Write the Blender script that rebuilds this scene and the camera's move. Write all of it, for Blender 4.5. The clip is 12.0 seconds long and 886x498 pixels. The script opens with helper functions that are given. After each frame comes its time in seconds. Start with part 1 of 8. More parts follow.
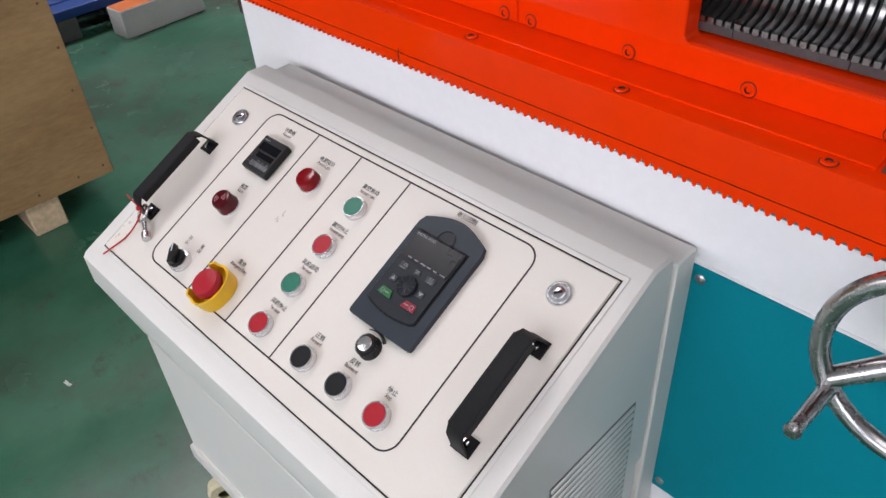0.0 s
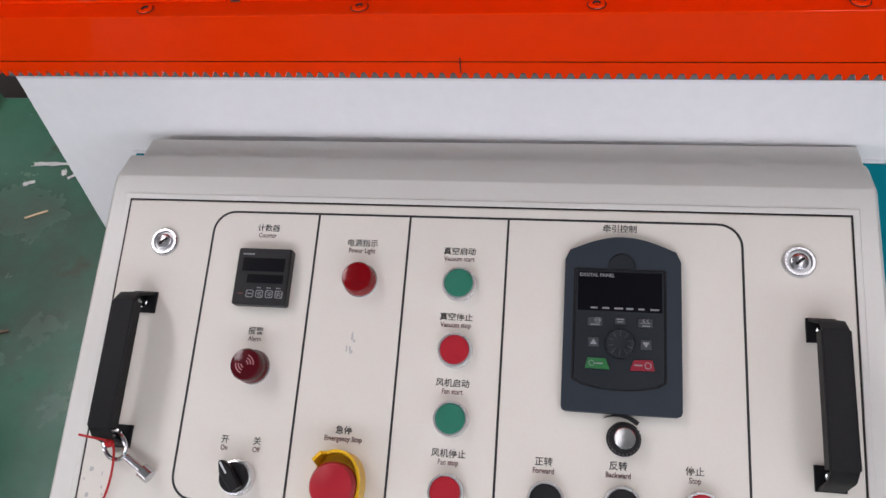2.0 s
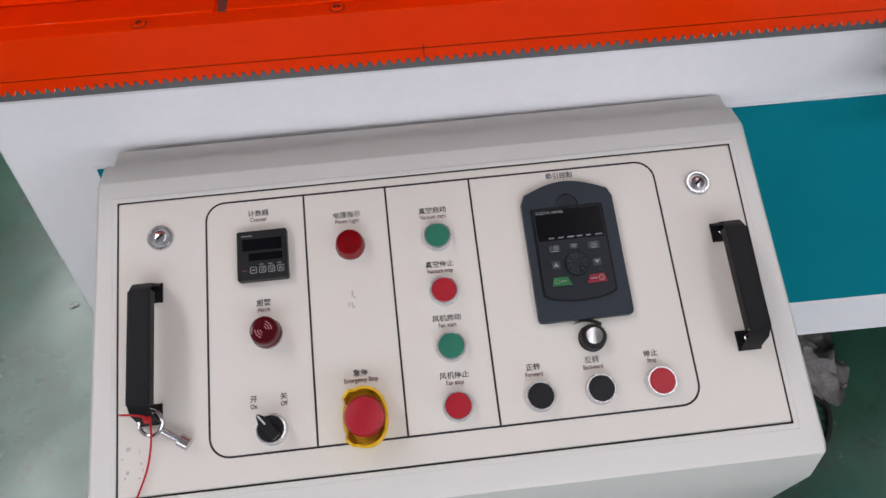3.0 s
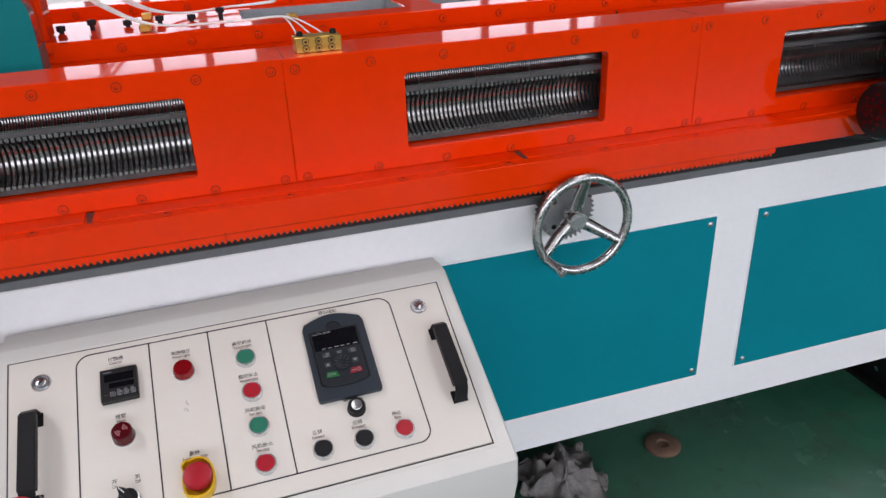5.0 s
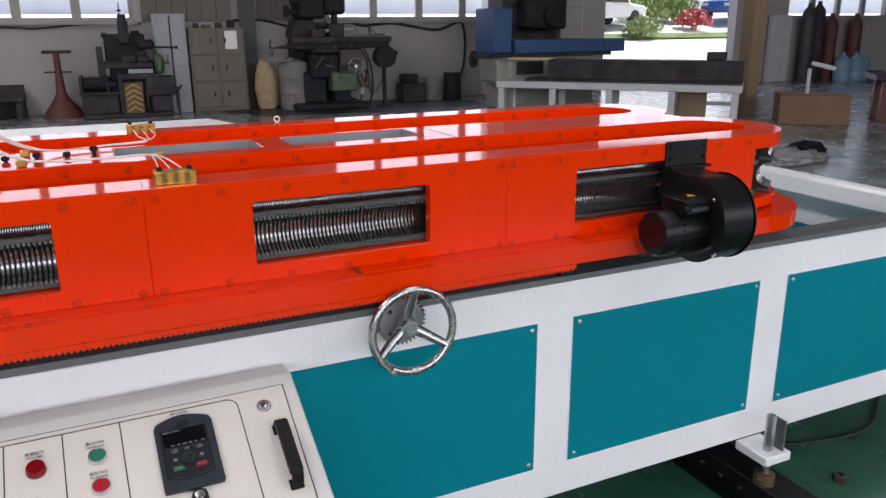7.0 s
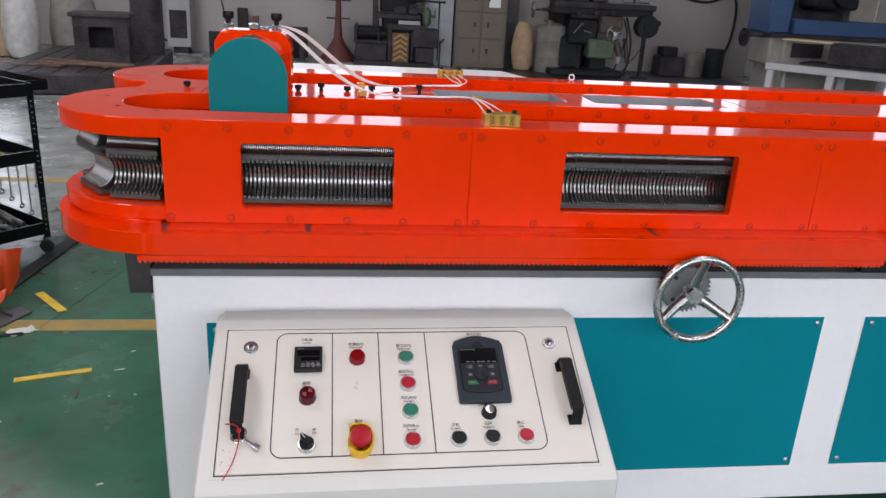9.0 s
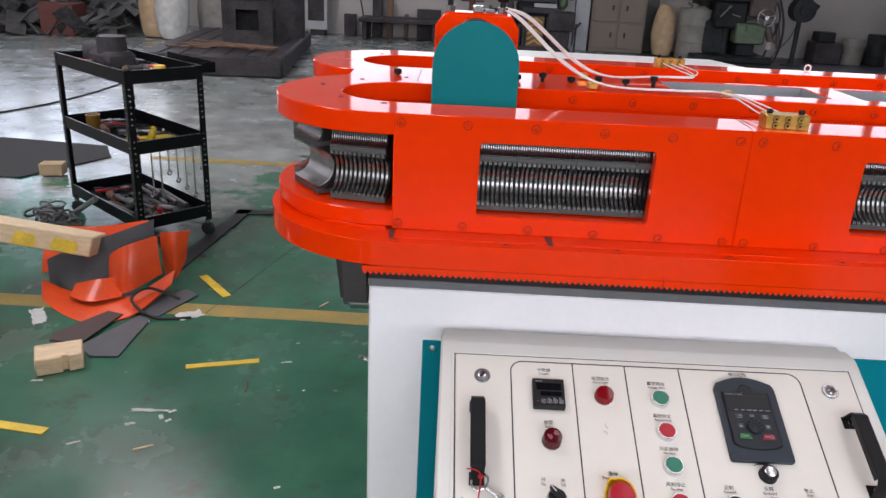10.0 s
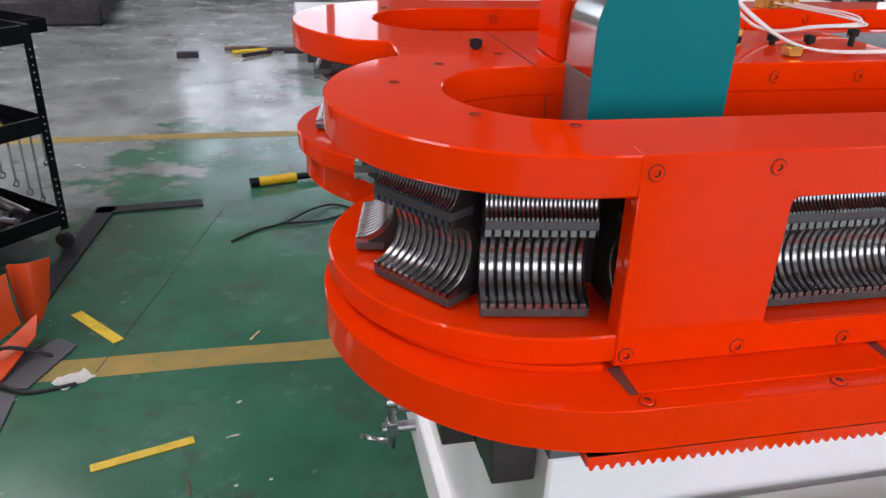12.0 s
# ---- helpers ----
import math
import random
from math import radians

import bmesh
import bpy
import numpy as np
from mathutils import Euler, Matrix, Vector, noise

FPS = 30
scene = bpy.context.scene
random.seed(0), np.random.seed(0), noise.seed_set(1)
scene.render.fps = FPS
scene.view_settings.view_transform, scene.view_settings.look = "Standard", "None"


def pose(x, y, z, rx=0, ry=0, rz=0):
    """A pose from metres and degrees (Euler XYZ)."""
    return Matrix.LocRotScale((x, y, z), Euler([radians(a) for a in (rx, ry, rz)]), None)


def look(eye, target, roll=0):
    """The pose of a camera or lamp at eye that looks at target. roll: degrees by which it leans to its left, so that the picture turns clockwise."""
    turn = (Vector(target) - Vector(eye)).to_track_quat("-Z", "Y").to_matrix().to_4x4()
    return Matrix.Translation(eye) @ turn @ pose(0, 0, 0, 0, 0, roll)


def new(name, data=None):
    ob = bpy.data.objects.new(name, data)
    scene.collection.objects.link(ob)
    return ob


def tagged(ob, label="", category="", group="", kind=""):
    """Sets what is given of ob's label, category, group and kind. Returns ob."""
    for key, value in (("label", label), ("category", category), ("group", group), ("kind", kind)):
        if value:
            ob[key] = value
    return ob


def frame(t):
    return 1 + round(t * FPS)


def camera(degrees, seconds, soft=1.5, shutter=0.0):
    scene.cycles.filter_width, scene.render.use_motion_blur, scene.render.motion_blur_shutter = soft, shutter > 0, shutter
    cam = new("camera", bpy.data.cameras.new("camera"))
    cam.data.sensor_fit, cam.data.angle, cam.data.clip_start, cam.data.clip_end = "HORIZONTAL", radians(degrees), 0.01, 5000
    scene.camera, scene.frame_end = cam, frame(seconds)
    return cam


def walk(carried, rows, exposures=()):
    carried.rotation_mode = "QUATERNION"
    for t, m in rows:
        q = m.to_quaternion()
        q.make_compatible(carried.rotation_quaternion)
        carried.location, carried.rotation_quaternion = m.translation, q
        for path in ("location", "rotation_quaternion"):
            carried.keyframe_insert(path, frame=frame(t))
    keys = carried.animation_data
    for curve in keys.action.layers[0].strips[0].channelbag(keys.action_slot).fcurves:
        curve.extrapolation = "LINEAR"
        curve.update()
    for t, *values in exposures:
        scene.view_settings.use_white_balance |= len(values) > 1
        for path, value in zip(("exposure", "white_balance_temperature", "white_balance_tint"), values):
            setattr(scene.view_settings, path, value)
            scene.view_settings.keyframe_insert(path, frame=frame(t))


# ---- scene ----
cam = camera(60.4, 12.0)
PATH = [
    (0, (1.119, -0.598, 1.221), (-0.043, 0.439, -0.034), -4.4),
    (0.5, (0.988, -0.649, 1.232), (-0.022, 0.464, -0.088), -6.3),
    (1, (0.857, -0.644, 1.216), (0.03, 0.565, -0.146), -7.4),
    (1.5, (0.7, -0.617, 1.209), (0.097, 0.692, -0.178), -7.3),
    (2, (0.589, -0.601, 1.201), (0.254, 0.729, -0.254), -7.9),
    (2.5, (0.468, -0.675, 1.217), (0.455, 0.681, -0.253), -5.4),
    (2.7, (0.457, -0.7, 1.229), (0.495, 0.666, -0.231), -4.2),
    (4.3, (0.576, -0.989, 1.31), (0.766, 0.646, 0.175), -3.2),
    (4.5, (0.555, -1.04, 1.311), (0.85, 0.631, 0.253), -2.7),
    (5, (0.503, -1.195, 1.341), (1.025, 0.522, 0.457), -2.3),
    (5.5, (0.465, -1.298, 1.361), (1.146, 0.432, 0.624), -2.0),
    (6, (0.452, -1.329, 1.367), (1.23, 0.405, 0.745), -1.8),
    (6.5, (0.486, -1.354, 1.369), (1.303, 0.381, 0.801), -1.2),
    (6.7, (0.521, -1.384, 1.376), (1.342, 0.35, 0.811), -0.7),
    (8.3, (0.565, -1.53, 1.34), (1.233, 0.258, 0.742), 2.7),
    (8.5, (0.533, -1.522, 1.333), (1.083, 0.302, 0.725), 2.6),
    (9, (0.37, -1.456, 1.36), (0.635, 0.414, 0.7), 3.2),
    (9.5, (0.204, -1.388, 1.371), (0.268, 0.486, 0.675), 2.8),
    (10, (0.143, -1.244, 1.336), (0.122, 0.624, 0.624), 2.8),
    (10.5, (0.13, -1.017, 1.334), (0.091, 0.846, 0.607), 2.6),
    (11, (0.052, -0.884, 1.313), (0.082, 0.962, 0.544), 2.2),
    (11.5, (-0.153, -0.723, 1.317), (0.056, 1.092, 0.502), 2.0),
    (12, (-0.235, -0.546, 1.285), (0.157, 1.217, 0.425), 2.0),
]
LIGHTNESS = [(t, stops, 6350, 17) for t, stops in ((0, 0.98), (0.5, 0.92), (1, 0.90), (1.7, 0.80), (2.5, 0.58), (4.3, 0.75), (6.5, 0.76), (8.5, 0.84), (9.5, 0.92), (10.5, 0.98), (12, 0.98))]
walk(cam, [(t, look(eye, target, roll)) for t, eye, target, roll in PATH], LIGHTNESS)

# ---- world and large lights ----
world = bpy.data.worlds.new("sky")
scene.world = world
world.use_nodes = True
wn = world.node_tree.nodes
sky = wn.new("ShaderNodeTexSky")
sky.sky_type, sky.sun_disc = "NISHITA", False
sky.sun_elevation, sky.sun_rotation = radians(54), radians(88)
wn["Background"].inputs[1].default_value = 0.15
world.node_tree.links.new(sky.outputs[0], wn["Background"].inputs[0])

sun = new("sun", bpy.data.lights.new("sun", "SUN"))
sun.data.energy, sun.data.angle, sun.data.color = 5.0, radians(0.6), (1.0, 0.95, 0.88)
sun.matrix_world = look((15, 0.6, 20.5), (0, 0, 0))


def window_light(name, centre, target, sx, sy, power, color=(0.93, 0.97, 1.0)):
    d = bpy.data.lights.new(name, "AREA")
    d.shape, d.size, d.size_y, d.energy, d.color = "RECTANGLE", sx, sy, power, color
    ob = new(name, d)
    ob.matrix_world = look(centre, target)
    return ob


HALL = (-11.4, 24.5, -9.0, 12.66, 7.0)
NORTH = Matrix.Translation((0.3, HALL[3], 0)) @ pose(0, 0, 0, 0, 0, -1.95) @ Matrix.Translation((-0.3, -HALL[3], 0))   # the far wall is turned slightly to fit the camera's view
for cx in (-9.0, 0.0, 9.0):
    window_light("south_window_light", (cx, HALL[2] + 0.12, 3.3), (cx, 0, 3.0), 7.6, 3.0, 190, (1.0, 0.985, 0.975))
for cx, power in ((-7.02, 30), (-0.21, 20), (6.60, 20)):
    window_light("north_window_light", NORTH @ Vector((cx, HALL[3] + 0.22, 2.62)), NORTH @ Vector((cx, 0, 2.57)), 3.6, 2.25, power)
window_light("gateway_light", NORTH @ Vector((12.6, HALL[3] - 0.06, 1.85)), NORTH @ Vector((9.6, 0, 0.9)), 3.4, 3.2, 24)
# unseen overhead lamps, added to brighten the floor and upward faces
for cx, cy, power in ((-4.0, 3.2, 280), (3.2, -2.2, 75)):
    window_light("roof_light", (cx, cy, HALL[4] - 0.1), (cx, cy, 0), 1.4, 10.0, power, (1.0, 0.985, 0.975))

# ---- materials ----


def material(name, color, rough=0.5, metal=0.0, var=0.08, scale=6.0, fine=90.0, bump=0.15, coat=0.0, rvar=0.1, dark=None, stretch=None, spec=0.5, each=0.0):
    """Base colour broken up at two scales, with fine relief. dark: a second colour in stains. stretch: grain along an axis."""
    m = bpy.data.materials.new(name)
    m.use_nodes = True
    nt = m.node_tree
    n, l = nt.nodes, nt.links
    b = n["Principled BSDF"]
    b.inputs["Metallic"].default_value = metal
    b.inputs["Coat Weight"].default_value = coat
    b.inputs["Coat Roughness"].default_value = 0.06
    b.inputs["Specular IOR Level"].default_value = spec
    tc = n.new("ShaderNodeTexCoord")
    mp = n.new("ShaderNodeMapping")
    mp.inputs["Scale"].default_value = stretch or (1, 1, 1)
    l.new(tc.outputs["Object"], mp.inputs["Vector"])
    big, small = n.new("ShaderNodeTexNoise"), n.new("ShaderNodeTexNoise")
    for tex, s, d in ((big, scale, 5), (small, fine, 4)):
        tex.inputs["Scale"].default_value, tex.inputs["Detail"].default_value = s, d
        tex.inputs["Roughness"].default_value = 0.6
        l.new(mp.outputs[0], tex.inputs["Vector"])
    add = n.new("ShaderNodeMath")
    add.operation = "MULTIPLY_ADD"
    add.inputs[1].default_value, add.inputs[2].default_value = 0.35, 0.0
    l.new(small.outputs[0], add.inputs[0])
    tot = n.new("ShaderNodeMath")
    tot.operation = "MULTIPLY_ADD"
    tot.inputs[1].default_value = 0.65
    l.new(big.outputs[0], tot.inputs[0])
    l.new(add.outputs[0], tot.inputs[2])
    ramp = n.new("ShaderNodeValToRGB")
    lo = dark or tuple(c * (1 - var) for c in color)
    hi = color if dark else tuple(min(1, c * (1 + var)) for c in color)
    ramp.color_ramp.elements[0].position, ramp.color_ramp.elements[1].position = 0.36, 0.62
    ramp.color_ramp.elements[0].color, ramp.color_ramp.elements[1].color = (*lo, 1), (*hi, 1)
    l.new(tot.outputs[0], ramp.inputs[0])
    out = ramp.outputs[0]
    if each:
        info = n.new("ShaderNodeObjectInfo")
        hsv = n.new("ShaderNodeHueSaturation")
        mr = n.new("ShaderNodeMapRange")
        mr.inputs["To Min"].default_value, mr.inputs["To Max"].default_value = 1 - each, 1 + each
        l.new(info.outputs["Random"], mr.inputs["Value"])
        l.new(mr.outputs[0], hsv.inputs["Value"])
        l.new(out, hsv.inputs["Color"])
        out = hsv.outputs[0]
    l.new(out, b.inputs["Base Color"])
    rr = n.new("ShaderNodeMapRange")
    rr.inputs["To Min"].default_value, rr.inputs["To Max"].default_value = max(0.02, rough - rvar), min(1, rough + rvar)
    l.new(tot.outputs[0], rr.inputs["Value"])
    l.new(rr.outputs[0], b.inputs["Roughness"])
    if bump:
        bp = n.new("ShaderNodeBump")
        bp.inputs["Strength"].default_value, bp.inputs["Distance"].default_value = bump, 0.002
        l.new(small.outputs[0], bp.inputs["Height"])
        l.new(bp.outputs[0], b.inputs["Normal"])
    return m


M = {}
M["orange"] = material("orange_gloss_paint", (0.78, 0.034, 0.0001), 0.05, var=0.05, scale=3, fine=40, bump=0.010, coat=0.0, rvar=0.02, spec=0.17)
M["white"] = material("white_enamel", (0.89, 0.885, 0.89), 0.36, var=0.03, scale=3, fine=70, bump=0.03, rvar=0.08)
M["cream"] = material("cream_powder_coat", (0.73, 0.695, 0.625), 0.45, var=0.025, scale=5, fine=420, bump=0.05, rvar=0.06)
M["cabinet"] = material("console_grey_white_coat", (0.70, 0.685, 0.64), 0.36, var=0.025, scale=5, fine=400, bump=0.05, rvar=0.05)
M["teal"] = material("teal_enamel", (0.0, 0.215, 0.265), 0.42, var=0.05, scale=4, fine=300, bump=0.05, rvar=0.05, spec=0.08)
M["teal_guard"] = material("teal_guard_paint", (0.002, 0.175, 0.185), 0.42, var=0.05, scale=9, fine=260, bump=0.04, spec=0.1)
M["black"] = material("black_satin_paint", (0.006, 0.006, 0.007), 0.34, var=0.2, scale=12, fine=200, bump=0.05, spec=0.22)
M["black_matt"] = material("black_coated_steel", (0.010, 0.010, 0.011), 0.5, var=0.25, scale=10, fine=260, bump=0.08, spec=0.2)
M["rubber"] = material("black_rubber", (0.02, 0.02, 0.021), 0.75, var=0.2, scale=9, fine=120, bump=0.2)
M["mold_land"] = material("mould_parting_face", (0.10, 0.097, 0.098), 0.48, metal=0.6, var=0.2, scale=20, fine=200, bump=0.05, rvar=0.1)
# near-black tone that puts the shade of grooves and cheeks into the colour
M["mold_shade"] = material("mould_shade_dark", (0.018, 0.017, 0.017), 0.4, metal=0.3, var=0.2, scale=20, bump=0.02)
M["mold"] = material("machined_mould_steel", (0.27, 0.262, 0.26), 0.25, metal=0.95, var=0.18, scale=14, fine=240, bump=0.06, rvar=0.08, each=0.05)
M["steel"] = material("bare_steel", (0.42, 0.42, 0.43), 0.32, metal=1.0, var=0.12, scale=10, fine=200, bump=0.06)
M["chrome"] = material("chrome", (0.60, 0.60, 0.62), 0.24, metal=1.0, var=0.05, scale=10, fine=200, bump=0.02, rvar=0.05)
M["wheel"] = material("polished_iron_wheel", (0.46, 0.455, 0.45), 0.27, metal=1.0, var=0.08, scale=30, fine=180, bump=0.05)
M["castings"] = material("grey_machined_plate", (0.155, 0.16, 0.165), 0.42, metal=0.35, var=0.12, scale=8, fine=150, bump=0.06)
M["knob_cap"] = material("satin_aluminium_cap", (0.60, 0.60, 0.60), 0.25, metal=1.0, var=0.08, scale=40, fine=200, bump=0.03)
M["zinc"] = material("galvanised_sheet", (0.55, 0.57, 0.58), 0.16, metal=1.0, var=0.06, scale=7, fine=60, bump=0.03)
M["grey_paint"] = material("dark_grey_paint", (0.10, 0.105, 0.11), 0.45, var=0.12, scale=8, fine=120, bump=0.06)
M["pocket_grey"] = material("grey_primer", (0.24, 0.25, 0.26), 0.5, var=0.12, scale=8, fine=120, bump=0.06)
M["tray_teal"] = material("teal_tray_paint", (0.0, 0.16, 0.20), 0.8, var=0.1, scale=4, bump=0.05, spec=0.1)
M["dull_brass"] = material("dull_brass", (0.19, 0.125, 0.07), 0.4, metal=0.6, var=0.2, scale=30, bump=0.05)
M["table_white"] = material("white_table_paint", (0.58, 0.585, 0.59), 0.5, var=0.08, scale=3, bump=0.05)
M["bearing_iron"] = material("oiled_black_iron", (0.035, 0.030, 0.029), 0.35, var=0.25, scale=14, fine=160, bump=0.06, spec=0.4)
M["pinion_steel"] = material("dull_gear_steel", (0.27, 0.27, 0.275), 0.4, metal=0.55, var=0.12, scale=14, fine=160, bump=0.06)
M["gap_dust"] = material("dusty_joint", (0.03, 0.05, 0.04), 0.8, var=0.3, bump=0)
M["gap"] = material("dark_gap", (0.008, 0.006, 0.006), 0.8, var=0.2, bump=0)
M["brass"] = material("brass", (0.56, 0.33, 0.07), 0.32, metal=0.75, var=0.1, scale=20, fine=150, bump=0.05)
M["hose"] = material("clear_plastic_hose", (0.78, 0.73, 0.70), 0.25, var=0.05, scale=20, bump=0.02)
M["red_lens"] = material("red_plastic_lens", (0.20, 0.001, 0.004), 0.16, var=0.15, scale=60, bump=0.02, spec=0.4)
M["red_dark"] = material("dark_red_lens", (0.075, 0.001, 0.005), 0.18, var=0.2, scale=50, bump=0.02, spec=0.4)
M["red_button"] = material("red_push_button", (0.40, 0.008, 0.020), 0.38, var=0.05, scale=80, bump=0.03)
M["green_button"] = material("green_push_button", (0.018, 0.175, 0.110), 0.38, var=0.05, scale=80, bump=0.03)
M["black_button"] = material("black_push_button", (0.011, 0.011, 0.012), 0.42, var=0.1, scale=80, bump=0.03, spec=0.3)
M["yellow"] = material("yellow_plastic", (0.80, 0.47, 0.008), 0.35, var=0.06, scale=40, bump=0.04)
M["silver_ring"] = material("silver_bezel", (0.70, 0.70, 0.71), 0.25, metal=0.75, var=0.04, scale=60, bump=0.02)
M["inverter"] = material("blue_grey_plastic", (0.020, 0.029, 0.040), 0.45, var=0.06, scale=30, fine=500, bump=0.08, spec=0.35)
M["keypad"] = material("keypad_plastic", (0.012, 0.016, 0.021), 0.42, var=0.06, scale=30, fine=500, bump=0.06, spec=0.3)
M["screen"] = material("dark_display", (0.004, 0.004, 0.006), 0.22, var=0.1, bump=0, rvar=0.02, spec=0.15)
M["key_grey"] = material("grey_keys", (0.035, 0.042, 0.05), 0.45, var=0.06, scale=60, bump=0.03)
M["key_green"] = material("green_key", (0.012, 0.14, 0.035), 0.4, var=0.06, scale=60, bump=0.03)
M["key_red"] = material("red_key", (0.25, 0.005, 0.02), 0.4, var=0.06, scale=60, bump=0.03)
M["ink"] = material("black_print", (0.014, 0.013, 0.014), 0.5, var=0.15, bump=0)
M["ink_brown"] = material("brown_print", (0.10, 0.028, 0.030), 0.5, var=0.15, bump=0)
M["ink_white"] = material("white_print", (0.62, 0.64, 0.66), 0.5, var=0.1, bump=0)
M["ink_grey"] = material("worn_grey_print", (0.26, 0.27, 0.28), 0.5, var=0.2, bump=0)
M["mark_pink"] = material("faded_pink_print", (0.42, 0.16, 0.17), 0.4, var=0.1, bump=0)
M["string"] = material("red_string", (0.45, 0.012, 0.012), 0.7, var=0.15, scale=200, bump=0.2)
M["smudge"] = material("grey_scuff", (0.48, 0.47, 0.455), 0.6, var=0.15, scale=120, bump=0)
M["caster"] = material("yellowed_nylon", (0.62, 0.56, 0.36), 0.45, var=0.1, scale=30, bump=0.05)
M["wood"] = material("pale_timber", (0.72, 0.54, 0.34), 0.6, var=0.18, scale=5, fine=60, bump=0.2, stretch=(3, 14, 14))
M["ply"] = material("plywood", (0.46, 0.29, 0.13), 0.62, var=0.25, scale=1.6, fine=26, bump=0.15, dark=(0.30, 0.17, 0.07), stretch=(1, 1.2, 5))
M["card"] = material("brown_cardboard", (0.20, 0.115, 0.065), 0.75, var=0.12, scale=3, fine=60, bump=0.08)
M["carton"] = material("white_carton", (0.66, 0.66, 0.67), 0.6, var=0.06, scale=8, bump=0.05)
M["carton_print"] = material("orange_carton_print", (0.62, 0.16, 0.035), 0.55, var=0.15, scale=12, bump=0.03)
M["blue"] = material("blue_plastic", (0.008, 0.045, 0.22), 0.45, var=0.15, scale=6, bump=0.06)
M["yellow_tape"] = material("yellow_strapping", (0.74, 0.51, 0.04), 0.5, var=0.18, scale=20, bump=0.08)
M["floor_line"] = material("worn_yellow_line", (0.40, 0.255, 0.05), 0.5, var=0.3, scale=6, fine=60, bump=0.05, dark=(0.22, 0.19, 0.06))
M["orange_sheet"] = material("orange_rubber_sheet", (0.74, 0.075, 0.012), 0.32, var=0.12, scale=7, bump=0.05)
M["sheet_grey"] = material("grey_rubber", (0.075, 0.078, 0.088), 0.55, var=0.15, scale=8, bump=0.08)
M["oxide_sheet"] = material("brown_rubber", (0.055, 0.030, 0.028), 0.6, var=0.2, scale=9, bump=0.08)
M["paper"] = material("white_paper_scrap", (0.90, 0.90, 0.88), 0.7, var=0.1, scale=30, bump=0.1)
M["rag"] = material("grey_rag", (0.19, 0.178, 0.17), 0.9, var=0.35, scale=26, fine=240, bump=0.5)
M["rust"] = material("rusty_iron", (0.15, 0.085, 0.055), 0.75, var=0.3, scale=20, fine=120, bump=0.3)
M["wall"] = material("cream_wall_paint", (0.39, 0.362, 0.35), 0.75, var=0.07, scale=0.8, fine=20, bump=0.1)
M["wall_high"] = material("wall_cladding", (0.16, 0.135, 0.12), 0.7, var=0.12, scale=0.6, fine=14, bump=0.1)
M["roof"] = material("roof_sheet", (0.30, 0.30, 0.31), 0.6, var=0.1, scale=0.5, bump=0.1)
M["frame_white"] = material("window_frame_paint", (0.55, 0.56, 0.57), 0.5, var=0.05, bump=0.05)
M["machine_green"] = material("dark_machine_green", (0.022, 0.024, 0.026), 0.5, var=0.4, scale=3, fine=30, bump=0.15, spec=0.12)
M["machine_grey"] = material("oily_machine_grey", (0.048, 0.043, 0.047), 0.5, var=0.45, scale=3, fine=30, bump=0.2, spec=0.12)
M["mill_green"] = material("pale_machine_green", (0.085, 0.125, 0.075), 0.5, var=0.3, scale=4, fine=30, bump=0.1)
M["rust_grey"] = material("worn_brown_grey_paint", (0.085, 0.062, 0.055), 0.55, var=0.3, scale=5, bump=0.1)
M["tan_dull"] = material("dull_brown_panel", (0.12, 0.075, 0.045), 0.6, var=0.3, scale=6, bump=0.1)
M["chevron"] = material("faded_chevron_yellow", (0.42, 0.24, 0.05), 0.6, var=0.2, scale=10, bump=0.05)
M["oil"] = material("dark_patch_floor", (0.035, 0.036, 0.042), 0.4, var=0.35, scale=2, fine=12, bump=0.1)
# grey-beige holds the shade of frames standing against the sky
M["frame_worn"] = material("backlit_window_paint", (0.34, 0.31, 0.29), 0.55, var=0.15, scale=4, fine=30, bump=0.1)
M["machine_cream"] = material("cream_machine_paint", (0.33, 0.32, 0.28), 0.5, var=0.15, scale=3, fine=30, bump=0.1)
M["machine_blue"] = material("blue_machine_paint", (0.035, 0.085, 0.20), 0.5, var=0.15, scale=3, bump=0.1)
M["locker"] = material("beige_locker_paint", (0.16, 0.13, 0.10), 0.55, var=0.1, scale=2, fine=30, bump=0.06)
M["locker_white"] = material("grey_white_cabinet_paint", (0.36, 0.37, 0.39), 0.5, var=0.12, scale=2, bump=0.05)
M["oxide"] = material("red_oxide_paint", (0.115, 0.035, 0.028), 0.6, var=0.2, scale=6, bump=0.1)
M["sack"] = material("tan_woven_sack", (0.42, 0.30, 0.18), 0.85, var=0.2, scale=7, fine=90, bump=0.4)
M["bag_grey"] = material("crumpled_plastic", (0.26, 0.26, 0.255), 0.4, var=0.3, scale=9, fine=60, bump=0.4)
# pale base colour painted in place of the sky's reflection
M["pale_glass"] = material("glass_painted_with_sky", (0.50, 0.54, 0.57), 0.2, var=0.15, scale=0.4, bump=0)
M["sack_white"] = material("white_woven_sack", (0.52, 0.52, 0.50), 0.8, var=0.2, scale=7, fine=60, bump=0.4)
M["sack_grey"] = material("dirty_grey_drum", (0.22, 0.21, 0.19), 0.8, var=0.2, scale=5, fine=60, bump=0.2)
M["column"] = material("dark_steel_column", (0.055, 0.053, 0.056), 0.55, var=0.2, scale=3, bump=0.1)
M["tan_column"] = material("tan_painted_column", (0.27, 0.185, 0.11), 0.6, var=0.12, scale=2, bump=0.08)
M["scrap"] = material("scrap_metal_pile", (0.085, 0.083, 0.085), 0.6, metal=0.3, var=0.5, scale=9, fine=60, bump=0.5, each=0.4)
